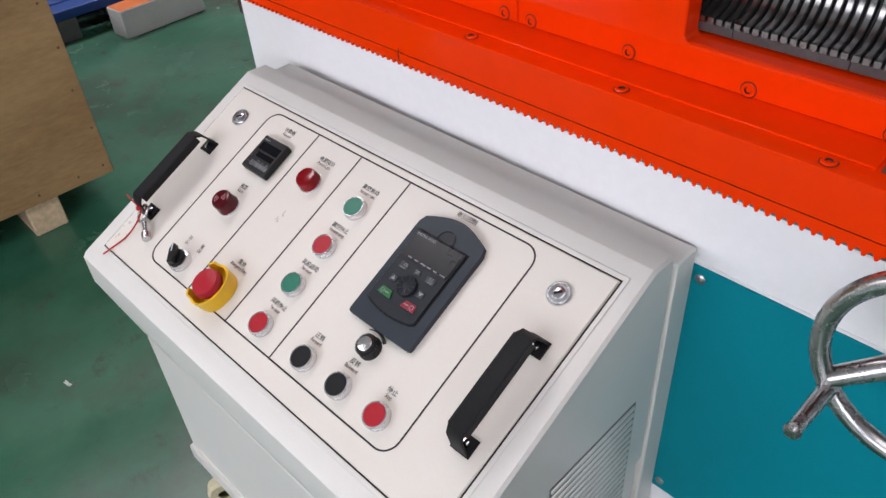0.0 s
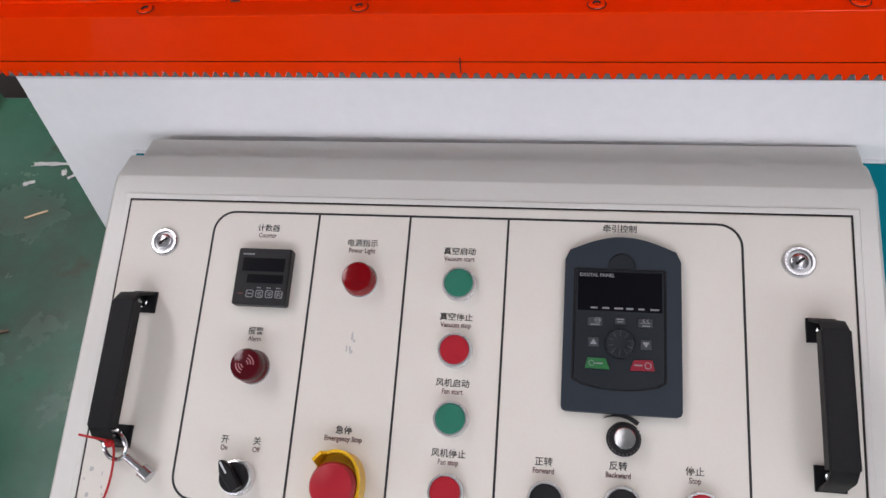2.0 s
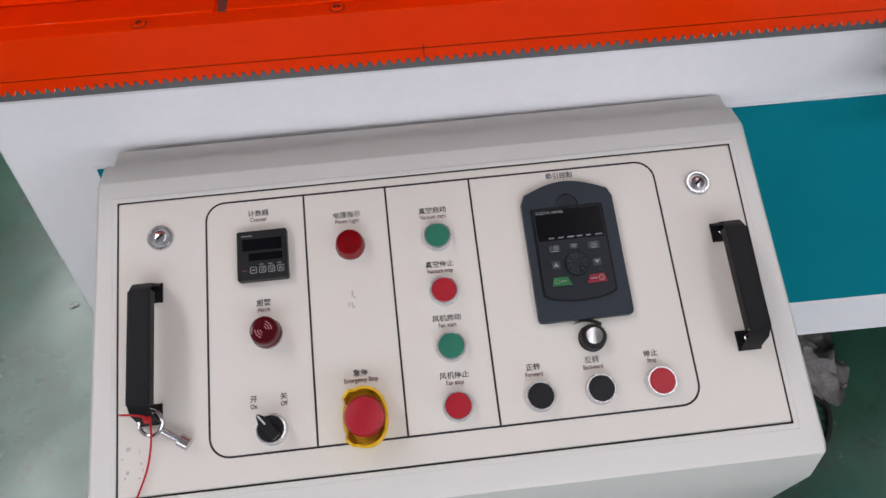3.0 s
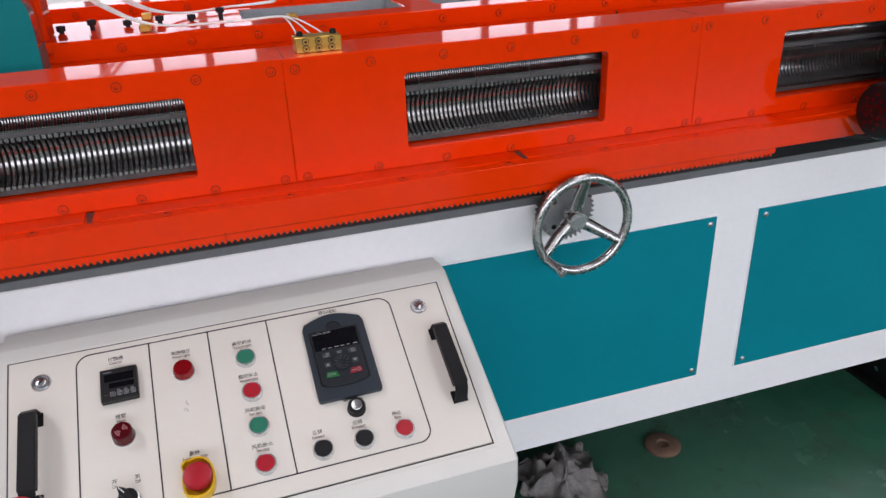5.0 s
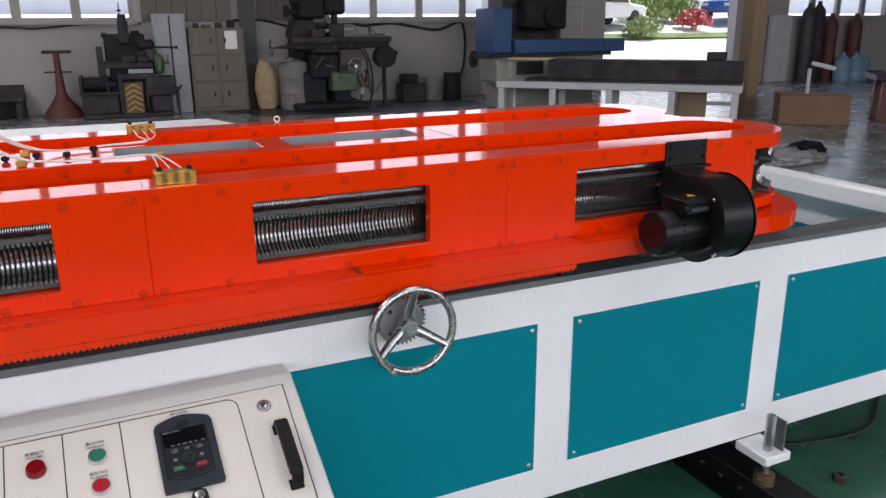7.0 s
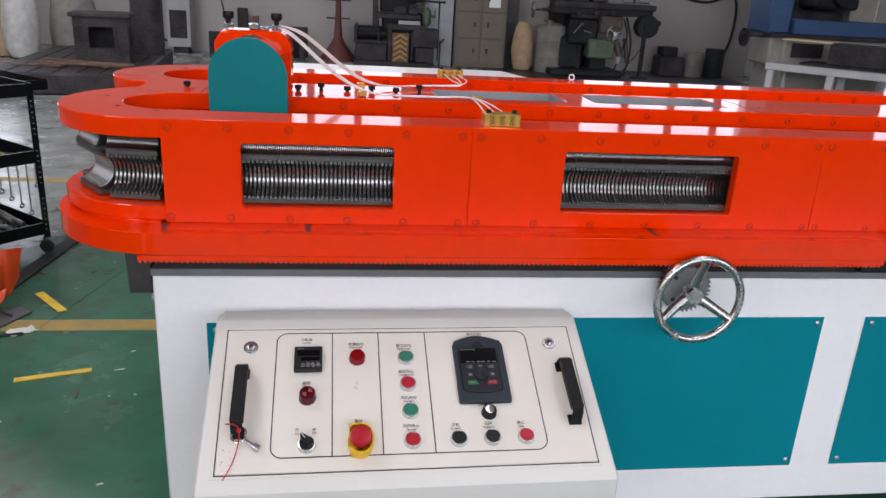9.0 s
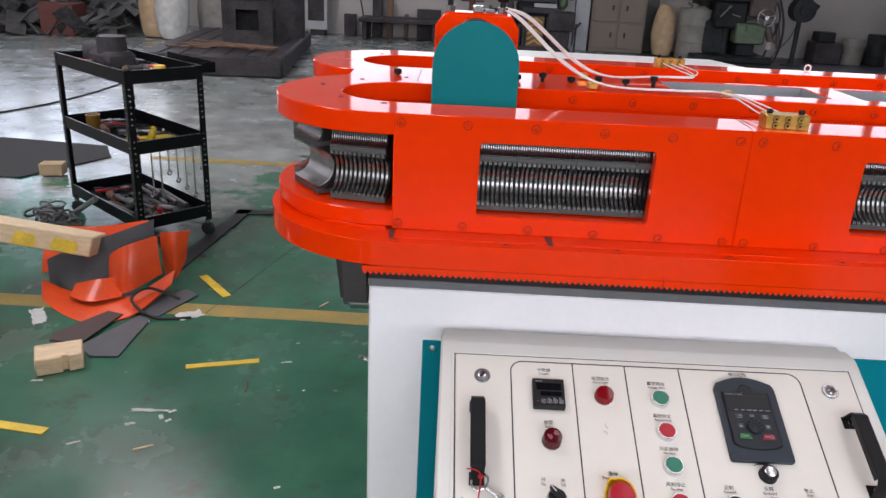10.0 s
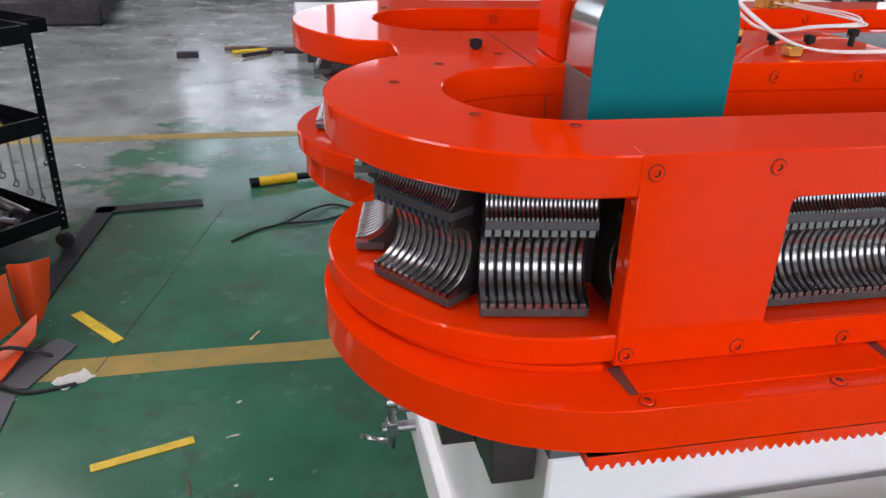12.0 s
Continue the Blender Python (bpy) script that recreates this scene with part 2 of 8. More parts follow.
M["water_blue"] = material("blue_water_bottle", (0.22, 0.36, 0.46), 0.2, var=0.1, scale=10, bump=0.02)
M["leaf"] = material("shrub_leaves", (0.22, 0.30, 0.10), 0.6, var=0.4, scale=5, bump=0.2)
M["red_leaf"] = material("red_shrub_leaves", (0.46, 0.10, 0.09), 0.6, var=0.4, scale=5, bump=0.2)
M["car_white"] = material("white_car_paint", (0.72, 0.73, 0.75), 0.25, var=0.03, bump=0, coat=0.5)
M["car_blue"] = material("blue_car_paint", (0.03, 0.09, 0.30), 0.25, var=0.05, bump=0, coat=0.5)
M["glass_dark"] = material("dark_car_glass", (0.015, 0.018, 0.02), 0.08, var=0.1, bump=0)
M["facade"] = material("pale_facade", (0.78, 0.77, 0.74), 0.8, var=0.06, scale=1, bump=0.1)
M["yard"] = material("pale_concrete_yard", (0.62, 0.62, 0.60), 0.85, var=0.1, scale=0.6, bump=0.1)


def floor_material():
    """Green floor paint, worn through to grey concrete in large patches away from the machine, with dark stains."""
    m = bpy.data.materials.new("worn_green_floor_paint")
    m.use_nodes = True
    n, l = m.node_tree.nodes, m.node_tree.links
    b = n["Principled BSDF"]
    tc = n.new("ShaderNodeTexCoord")

    def noise_tex(scale, detail, rough=0.6):
        t = n.new("ShaderNodeTexNoise")
        t.inputs["Scale"].default_value, t.inputs["Detail"].default_value, t.inputs["Roughness"].default_value = scale, detail, rough
        l.new(tc.outputs["Object"], t.inputs["Vector"])
        return t

    def ramp(src, a, b2, ca, cb):
        r = n.new("ShaderNodeValToRGB")
        r.color_ramp.elements[0].position, r.color_ramp.elements[1].position = a, b2
        r.color_ramp.elements[0].color, r.color_ramp.elements[1].color = (*ca, 1), (*cb, 1)
        l.new(src, r.inputs[0])
        return r

    def mix(fac, a, b2):
        x = n.new("ShaderNodeMix")
        x.data_type = "RGBA"
        l.new(fac, x.inputs[0]), l.new(a, x.inputs[6]), l.new(b2, x.inputs[7])
        return x.outputs[2]

    base = ramp(noise_tex(2.3, 8).outputs[0], 0.35, 0.68, (0.022, 0.105, 0.062), (0.050, 0.180, 0.112))
    # bare concrete, made lighter partly to hold window glare in its colour
    grey = ramp(noise_tex(1.7, 10, 0.7).outputs[0], 0.35, 0.65, (0.16, 0.175, 0.17), (0.40, 0.42, 0.415))
    sep = n.new("ShaderNodeSeparateXYZ")
    l.new(tc.outputs["Object"], sep.inputs[0])
    # paint gives way to bare concrete past about 3.5 m beyond the machine, and to its far left
    far = n.new("ShaderNodeMath")
    far.operation = "MULTIPLY_ADD"
    far.inputs[1].default_value = 0.16
    l.new(sep.outputs["Y"], far.inputs[0])
    left = n.new("ShaderNodeMath")
    left.operation = "MULTIPLY_ADD"
    left.inputs[1].default_value, left.inputs[2].default_value = -0.11, -0.42
    l.new(sep.outputs["X"], left.inputs[0])
    right = n.new("ShaderNodeMath")
    right.operation = "MULTIPLY_ADD"
    right.inputs[1].default_value, right.inputs[2].default_value = 0.30, -1.75
    l.new(sep.outputs["X"], right.inputs[0])
    sides = n.new("ShaderNodeMath")
    sides.operation = "MAXIMUM"
    l.new(left.outputs[0], sides.inputs[0]), l.new(right.outputs[0], sides.inputs[1])
    l.new(sides.outputs[0], far.inputs[2])
    wear = n.new("ShaderNodeMath")
    wear.operation = "MULTIPLY_ADD"
    wear.inputs[1].default_value = 1.5
    l.new(noise_tex(0.9, 9, 0.62).outputs[0], wear.inputs[0])
    l.new(far.outputs[0], wear.inputs[2])
    worn = ramp(wear.outputs[0], 0.95, 1.25, (0, 0, 0), (1, 1, 1))
    col = mix(worn.outputs[0], base.outputs[0], grey.outputs[0])
    haze = n.new("ShaderNodeRGB")
    haze.outputs[0].default_value = (0.088, 0.138, 0.110, 1)
    cloud = ramp(noise_tex(1.05, 6, 0.55).outputs[0], 0.46, 0.68, (0, 0, 0), (0.50, 0.50, 0.50))
    col = mix(cloud.outputs[0], col, haze.outputs[0])
    dirt = ramp(noise_tex(1.5, 8, 0.65).outputs[0], 0.50, 0.68, (0, 0, 0), (0.72, 0.72, 0.72))
    brown = n.new("ShaderNodeRGB")
    brown.outputs[0].default_value = (0.052, 0.050, 0.040, 1)
    col = mix(dirt.outputs[0], col, brown.outputs[0])
    specks = ramp(noise_tex(8.5, 9, 0.78).outputs[0], 0.56, 0.70, (0, 0, 0), (0.8, 0.8, 0.8))
    col = mix(specks.outputs[0], col, brown.outputs[0])
    # paler patches: wear, with some floor glare painted in
    pale2 = n.new("ShaderNodeRGB")
    pale2.outputs[0].default_value = (0.11, 0.22, 0.16, 1)
    scuff_glare = ramp(noise_tex(3.4, 9, 0.7).outputs[0], 0.58, 0.80, (0, 0, 0), (0.45, 0.45, 0.45))
    col = mix(scuff_glare.outputs[0], col, pale2.outputs[0])
    rusty = n.new("ShaderNodeRGB")
    rusty.outputs[0].default_value = (0.075, 0.050, 0.032, 1)
    stain = ramp(noise_tex(4.3, 7, 0.6).outputs[0], 0.63, 0.72, (0, 0, 0), (0.7, 0.7, 0.7))
    col = mix(stain.outputs[0], col, rusty.outputs[0])
    chips = ramp(noise_tex(14, 6, 0.7).outputs[0], 0.70, 0.74, (0, 0, 0), (0.35, 0.35, 0.35))
    pale = n.new("ShaderNodeRGB")
    pale.outputs[0].default_value = (0.12, 0.17, 0.14, 1)
    col = mix(chips.outputs[0], col, pale.outputs[0])
    l.new(col, b.inputs["Base Color"])
    rr = ramp(noise_tex(3.1, 7).outputs[0], 0.3, 0.7, (0.12, 0.12, 0.12), (0.34, 0.34, 0.34))
    b.inputs["Specular IOR Level"].default_value = 0.52
    l.new(rr.outputs[0], b.inputs["Roughness"])
    bp = n.new("ShaderNodeBump")
    bp.inputs["Strength"].default_value, bp.inputs["Distance"].default_value = 0.12, 0.004
    l.new(noise_tex(22, 8).outputs[0], bp.inputs["Height"])
    l.new(bp.outputs[0], b.inputs["Normal"])
    return m


M["floor"] = floor_material()

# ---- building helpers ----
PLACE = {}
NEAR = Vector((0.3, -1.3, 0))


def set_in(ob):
    """Scales a thing from the wide hall plan nearer the aisle, to fit the camera's view."""
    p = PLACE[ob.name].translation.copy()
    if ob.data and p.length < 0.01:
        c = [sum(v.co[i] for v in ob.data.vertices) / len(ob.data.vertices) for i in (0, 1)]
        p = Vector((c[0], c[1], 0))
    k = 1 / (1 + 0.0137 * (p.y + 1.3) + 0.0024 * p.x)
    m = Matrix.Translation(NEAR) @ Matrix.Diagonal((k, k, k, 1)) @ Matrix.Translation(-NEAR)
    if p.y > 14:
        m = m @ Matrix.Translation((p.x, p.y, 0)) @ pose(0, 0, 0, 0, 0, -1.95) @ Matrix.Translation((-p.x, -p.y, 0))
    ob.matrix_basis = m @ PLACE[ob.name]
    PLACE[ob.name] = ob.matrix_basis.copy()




def thing(name, at, label, category, group="", kind=""):
    """An Empty at a thing's base."""
    ob = new(name)
    ob.empty_display_size = 0.05
    ob.location = at
    PLACE[ob.name] = Matrix.Translation(at)
    return tagged(ob, label, category, group, kind)


def part(name, bm, mat, parent=None, label="", m=None, smooth=40):
    """Links a bmesh as one mesh object under a thing or a part. m: its pose in the world."""
    if isinstance(bm, bpy.types.Mesh):
        me = bm
    else:
        me = bpy.data.meshes.new(name)
        bmesh.ops.recalc_face_normals(bm, faces=bm.faces)
        bm.to_mesh(me)
        bm.free()
        for k in mat if isinstance(mat, (list, tuple)) else [mat]:
            me.materials.append(M[k])
        me.shade_smooth()
        me.set_sharp_from_angle(angle=radians(smooth))
    ob = new(name, me)
    m = m or Matrix()
    if parent:
        ob.parent = parent
        ob.matrix_parent_inverse = PLACE[parent.name].inverted()
    ob.matrix_basis = m
    PLACE[ob.name] = m.copy()
    return tagged(ob, label) if label else ob


def solid(name, bm, mat, label, category, group="", kind="", m=None, smooth=40):
    return tagged(part(name, bm, mat, None, label, m, smooth), "", category, group, kind)


def box(bm, lo, hi, bev=0.0, m=None, seg=1):
    lo, hi = Vector(lo), Vector(hi)
    r = bmesh.ops.create_cube(bm, size=1.0, matrix=(m or Matrix()) @ Matrix.Translation((lo + hi) / 2) @ Matrix.Diagonal((*(hi - lo), 1)))
    if bev:
        edges = list({e for v in r["verts"] for e in v.link_edges})
        bmesh.ops.bevel(bm, geom=edges, offset=bev, segments=seg, affect="EDGES", clamp_overlap=True)
    return bm


def rod(bm, p0, p1, r0, r1=None, n=20, mi=0):
    p0, p1 = Vector(p0), Vector(p1)
    q = (p1 - p0).to_track_quat("Z", "Y").to_matrix().to_4x4()
    before = set(bm.faces) if mi else None
    bmesh.ops.create_cone(bm, cap_ends=True, segments=n, radius1=r0, radius2=r0 if r1 is None else r1, depth=(p1 - p0).length, matrix=Matrix.Translation((p0 + p1) / 2) @ q)
    if mi:
        for f in set(bm.faces) - before:
            f.material_index = mi
    return bm


def lathe(bm, prof, n=28, m=None, mi=0):
    """Turned shape: prof holds (radius, height) pairs round z."""
    m = m or Matrix()
    rings = []
    for r, z in prof:
        rings.append([bm.verts.new(m @ Vector((r * math.cos(2 * math.pi * k / n), r * math.sin(2 * math.pi * k / n), z))) for k in range(n)] if r > 1e-6 else [bm.verts.new(m @ Vector((0, 0, z)))])
    for a, b in zip(rings, rings[1:]):
        for k in range(n):
            j = (k + 1) % n
            vs = [a[k % len(a)], a[j % len(a)], b[j % len(b)], b[k % len(b)]]
            vs = list(dict.fromkeys(vs))
            if len(vs) > 2:
                bm.faces.new(vs).material_index = mi
    return bm


def sweep(bm, pts, r, n=8, closed=False, mi=0):
    """A tube along points."""
    pts = [Vector(p) for p in pts]
    rings = []
    up = Vector((0.03, 0.02, 1)).normalized()
    for i, p in enumerate(pts):
        a, b = (pts[i - 1] if i or closed else p), (pts[(i + 1) % len(pts)] if i < len(pts) - 1 or closed else p)
        d = (b - a).normalized()
        s = d.cross(up)
        s = s.normalized() if s.length > 1e-3 else Vector((1, 0, 0))
        t = d.cross(s).normalized()
        rad = r[i] if isinstance(r, (list, tuple)) else r
        rings.append([bm.verts.new(p + rad * (math.cos(2 * math.pi * k / n) * s + math.sin(2 * math.pi * k / n) * t)) for k in range(n)])
    pairs = list(zip(rings, rings[1:])) + ([(rings[-1], rings[0])] if closed else [])
    for a, b in pairs:
        for k in range(n):
            bm.faces.new((a[k], a[(k + 1) % n], b[(k + 1) % n], b[k])).material_index = mi
    if not closed:
        for ring in (rings[0], rings[-1]):
            bm.faces.new(ring).material_index = mi
    return bm


def curve_pts(pts, steps=8):
    """Catmull-Rom through points."""
    pts = [Vector(p) for p in pts]
    out = []
    for i in range(len(pts) - 1):
        p0, p1, p2, p3 = pts[max(i - 1, 0)], pts[i], pts[i + 1], pts[min(i + 2, len(pts) - 1)]
        for k in range(steps):
            t = k / steps
            out.append(0.5 * (2 * p1 + (p2 - p0) * t + (2 * p0 - 5 * p1 + 4 * p2 - p3) * t * t + (3 * p1 - p0 - 3 * p2 + p3) * t**3))
    return out + [pts[-1]]


def sheet(bm, outline, d0, d1, holes=(), put=lambda a, b, d: (a, b, d), bev=0.0):
    """A flat plate of any outline with holes through it, from depth d0 to d1."""
    edges = []
    for loop in (outline, *holes):
        vs = [bm.verts.new(put(a, b, d0)) for a, b in loop]
        edges += [bm.edges.new((vs[i], vs[(i + 1) % len(vs)])) for i in range(len(vs))]
    faces = [g for g in bmesh.ops.triangle_fill(bm, use_beauty=True, edges=edges)["geom"] if isinstance(g, bmesh.types.BMFace)]
    bmesh.ops.recalc_face_normals(bm, faces=faces)
    r = bmesh.ops.extrude_face_region(bm, geom=faces, use_keep_orig=True)
    up = [v for v in r["geom"] if isinstance(v, bmesh.types.BMVert)]
    bmesh.ops.translate(bm, verts=up, vec=Vector(put(0, 0, d1)) - Vector(put(0, 0, d0)))
    bmesh.ops.recalc_face_normals(bm, faces=bm.faces)
    if bev:
        sharp = [e for e in bm.edges if len(e.link_faces) == 2 and e.calc_face_angle(0) > 1.0]
        bmesh.ops.bevel(bm, geom=sharp, offset=bev, segments=1, affect="EDGES", clamp_overlap=True)
    return bm


def arc(cx, cy, r, a0, a1, n):
    return [(cx + r * math.cos(radians(a0 + (a1 - a0) * k / n)), cy + r * math.sin(radians(a0 + (a1 - a0) * k / n))) for k in range(n + 1)]


def stadium(x0, x1, cy, r, n=24):
    return arc(x0, cy, r, 90, 270, n) + arc(x1, cy, r, 270, 450, n)


def rrect(x0, y0, x1, y1, r, n=5):
    return arc(x1 - r, y1 - r, r, 0, 90, n) + arc(x0 + r, y1 - r, r, 90, 180, n) + arc(x0 + r, y0 + r, r, 180, 270, n) + arc(x1 - r, y0 + r, r, 270, 360, n)


XZ = lambda a, b, d: (a, d, b)  # upright plate facing -y


def lettering(body, size, align="CENTER"):
    """Mesh of a line of writing with the built-in font, lying in its xy plane."""
    c = bpy.data.curves.new("lettering", "FONT")
    c.body, c.size, c.align_x, c.align_y, c.resolution_u = body, size, align, "CENTER", 3
    c.offset = size * (0.012 if body.isascii() else 0.008)
    ob = bpy.data.objects.new("lettering", c)
    scene.collection.objects.link(ob)
    me = bpy.data.meshes.new_from_object(ob.evaluated_get(bpy.context.evaluated_depsgraph_get()))
    bpy.data.objects.remove(ob)
    bpy.data.curves.remove(c)
    return me


def written(name, body, size, mat, parent, m):
    me = lettering(body, size)
    me.materials.clear()
    me.materials.append(M[mat])
    return part(name, me, mat, parent, m=m)


# ---- the hall ----
X0, X1, Y0, Y1, ZC = HALL
fl = bmesh.new()
box(fl, (X0 - 0.3, Y0 - 0.3, -0.2), (X1 + 0.3, Y1 + 0.8, 0))
solid("floor", fl, "floor", "worn green painted workshop floor with grey patches", "floor", kind="structure")

NW = [(-1.93, 1.51), (4.78, 8.42), (-8.84, -5.20), (15.94, 19.35)]          # window bands in the north wall
DOOR = (10.78, 14.36, 3.45)
nw = bmesh.new()
sheet(nw, [(X0, 0), (DOOR[0], 0), (DOOR[0], DOOR[2]), (DOOR[1], DOOR[2]), (DOOR[1], 0), (X1, 0), (X1, ZC), (X0, ZC)], Y1, Y1 + 0.25,
      [[(a, 1.465), (b, 1.465), (b, 3.78), (a, 3.78)] for a, b in NW], XZ)
solid("wall_north", nw, "wall", "cream painted workshop wall with window bands and a gateway", "wall", kind="structure", m=NORTH)
sw = bmesh.new()
sheet(sw, [(X0, 0), (X1, 0), (X1, ZC), (X0, ZC)], Y0 - 0.25, Y0, [[(c - 3.8, 1.8), (c + 3.8, 1.8), (c + 3.8, 4.8), (c - 3.8, 4.8)] for c in (-9.0, 0.0, 9.0)], XZ)
solid("wall_south", sw, "wall", "cream painted workshop wall with wide windows", "wall", kind="structure")
for name, a, b in (("wall_west", X0 - 0.25, X0), ("wall_east", X1, X1 + 0.25)):
    w = bmesh.new()
    box(w, (a, Y0 - 0.25, 0), (b, Y1 + 0.7, ZC))
    solid(name, w, "wall", "cream painted workshop end wall", "wall", kind="structure")
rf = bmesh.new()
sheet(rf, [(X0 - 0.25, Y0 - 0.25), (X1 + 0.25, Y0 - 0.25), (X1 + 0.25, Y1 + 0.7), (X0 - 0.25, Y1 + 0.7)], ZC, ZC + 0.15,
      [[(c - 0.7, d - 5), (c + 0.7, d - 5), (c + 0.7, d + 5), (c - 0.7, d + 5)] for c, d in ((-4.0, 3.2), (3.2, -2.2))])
solid("ceiling", rf, "roof", "unseen grey profiled roof sheeting with added openings", "ceiling", kind="structure")
# unseen covers added over the roof openings, to keep the sun out
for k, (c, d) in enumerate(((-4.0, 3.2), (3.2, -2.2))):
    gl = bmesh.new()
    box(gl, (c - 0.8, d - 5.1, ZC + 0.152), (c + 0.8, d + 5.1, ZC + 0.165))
    solid(f"skylight_{k + 1}", gl, "frame_white", "unseen white cover sheet added over a roof opening", "skylight", kind="structure")


def hall_window(name, a, b, y, z0, z1, panes, yin):
    w = thing(name, ((a + b) / 2, y, z0), "white framed workshop window band", "window", kind="structure")
    f = bmesh.new()
    hole = [[(a + (b - a) * k / panes + 0.07, z0 + 0.05), (a + (b - a) * (k + 1) / panes - 0.07, z0 + 0.05), (a + (b - a) * (k + 1) / panes - 0.07, z1 - 0.05), (a + (b - a) * k / panes + 0.07, z1 - 0.05)] for k in range(panes)]
    sheet(f, [(a, z0), (b, z0), (b, z1), (a, z1)], y - 0.04, y + 0.04, hole, XZ)
    part("window_frame", f, "frame_worn", w)
    s = bmesh.new()
    box(s, (a - 0.05, y - 0.22 if yin < 0 else y + 0.04, z0 - 0.06), (b + 0.05, y - 0.04 if yin < 0 else y + 0.22, z0 - 0.002))
    part("window_sill", s, "frame_worn", w)
    if yin < 0:
        w.matrix_basis = NORTH @ PLACE[w.name]


for k, (a, b) in enumerate(NW):
    hall_window(f"window_{k + 1}", a, b, Y1 + 0.12, 1.465, 3.78, 4, -1)
for k, c in enumerate((-9.0, 0.0, 9.0)):
    hall_window(f"window_{k + 5}", c - 3.8, c + 3.8, Y0 - 0.12, 1.8, 4.8, 6, 1)
boards = bmesh.new()
for a, b in ((1.63, 3.07), (3.52, 4.42)):
    for k in range(int((b - a) / 0.24)):
        box(boards, (a + 0.24 * k, Y1 - 0.035, 1.45), (a + 0.24 * k + 0.232, Y1 - 0.004, 3.54), 0.004)
solid("wall_boards", boards, "wall_high", "brown boards fixed between the windows", "panel", kind="structure", m=NORTH)

# ---- the corrugating machine ----
XL, XR, C1, C2, RO, RS = 0.018, 2.085, 0.192, 0.645, 0.2135, 0.112   # ring centres, outer radius, slot radius
XF = 0.000   # left centre of the far ring
TOP, FACE = 1.10, -0.022
machine = thing("pipe_corrugator", (1.6, 0.45, 0), "orange and white pipe corrugating machine with teal panels", "machine")

# base frame
BL, BR2, BB, BT = 0.0, 3.12, 0.20, 0.785
fr = bmesh.new()
box(fr, (BL, 0.0, BB), (BR2, 0.06, BT), 0.004)
box(fr, (BL, 0.88, BB), (BR2, 0.94, BT), 0.004)
part("side_beam", fr, "white", machine)
for x in (BL, BR2 - 0.06):
    e = bmesh.new()
    box(e, (x, 0.06, BB), (x + 0.06, 0.88, BB + 0.10), 0.004)
    box(e, (x, 0.06, BT - 0.08), (x + 0.06, 0.88, BT), 0.004)
    box(e, (x + 0.02, 0.06, BB + 0.10), (x + 0.03, 0.88, BT - 0.08))
    part("end_frame", e, "white", machine)
e = bmesh.new()
box(e, (BL + 0.03, 0.06, 0.60), (BR2 - 0.06, 0.88, 0.612))
part("tray_floor", e, "tray_teal", machine)
# machined guide rails along both long sides, with a sloping inner lip at the far side
for y0, y1 in ((-0.003, 0.075), (0.865, 0.943)):
    r = bmesh.new()
    box(r, (BL - 0.002, y0, BT), (BR2, y1, BT + 0.016), 0.0015)
    part("guide_rail", r, "castings", machine)
r = bmesh.new()
box(r, (2.3, 0.79, BT - 0.05), (BR2 - 0.07, 0.862, BT + 0.03), 0.012)
box(r, (BR2 - 0.14, 0.1, BT - 0.05), (BR2 - 0.07, 0.79, BT + 0.03), 0.012)
part("tray_lip", r, "white", machine)


def screw_head(r=0.0062):
    b = bmesh.new()
    lathe(b, [(0, 0.0035), (r * 0.5, 0.0034), (r, 0.0012), (r, -0.001)], 14)
    box(b, (-r * 0.6, -r * 0.09, 0.0033), (r * 0.6, r * 0.09, 0.0037))
    box(b, (-r * 0.09, -r * 0.6, 0.0033), (r * 0.09, r * 0.6, 0.0037))
    return b


FRONT = pose(0, 0, 0, 90, 0, 0)    # local z faces -y


def put_front(x, y, z):
    return Matrix.Translation((x, y, z)) @ FRONT


PANELS = [(0.100, 0.800), (0.838, 1.455), (1.557, 2.173), (2.281, 2.950)]
PZ0, PZ1 = 0.298, 0.692
first_screw = None
for a, b in PANELS:
    PZ1 = 0.683 if a < 0.5 else 0.692
    p = bmesh.new()
    box(p, (a, -0.004, PZ0), (b, 0.0005, PZ1), 0.0012)
    side = part("side_panel", p, "teal", machine, "teal painted sheet cover screwed to the frame")
    edge = bmesh.new()
    box(edge, (a - 0.0035, -0.0018, PZ0 - 0.0035), (b + 0.0035, 0.001, PZ1 + 0.0035))
    part("panel_edge", edge, "white", machine)
    for sx in (a + 0.018, b - 0.015):
        for sz in (PZ0 + 0.017, PZ1 - 0.015):
            m = put_front(sx, -0.004, sz)
            if first_screw is None:
                first_screw = part("screw", screw_head(), "steel", side, m=m)
            else:
                part("screw", first_screw.data, "zinc", side, m=m)

# lower carriage: wide base plate with rounded ends
LZ0, LZ1, LFACE = 0.858, 0.9005, -0.084


def track_outline(r, notch=True):
    """Both track loops side by side, rounded at their ends and bridged between."""
    def end(own):
        pts = []
        mid = XL - 0.110
        half = (C2 - C1) / 2
        for cy, a0, a1 in ((C1, 270, 100), (C2, 260, 90)):
            for x, y in arc(0, cy, r, a0, a1, 26):
                d = -x * 1.0
                if notch and abs(y - (C1 + C2) / 2) < half - 0.14 and d < 0.112:
                    continue
                pts.append(((XF if own and cy == C2 else XL) - d, y))
            if cy == C1:
                pts += [(mid, C1 + half - 0.045), (mid, C1 + half + 0.045)]
        return pts
    left = end(1)
    right = [(XR + (XL - x), y) for x, y in end(0)][::-1]
    return left + right


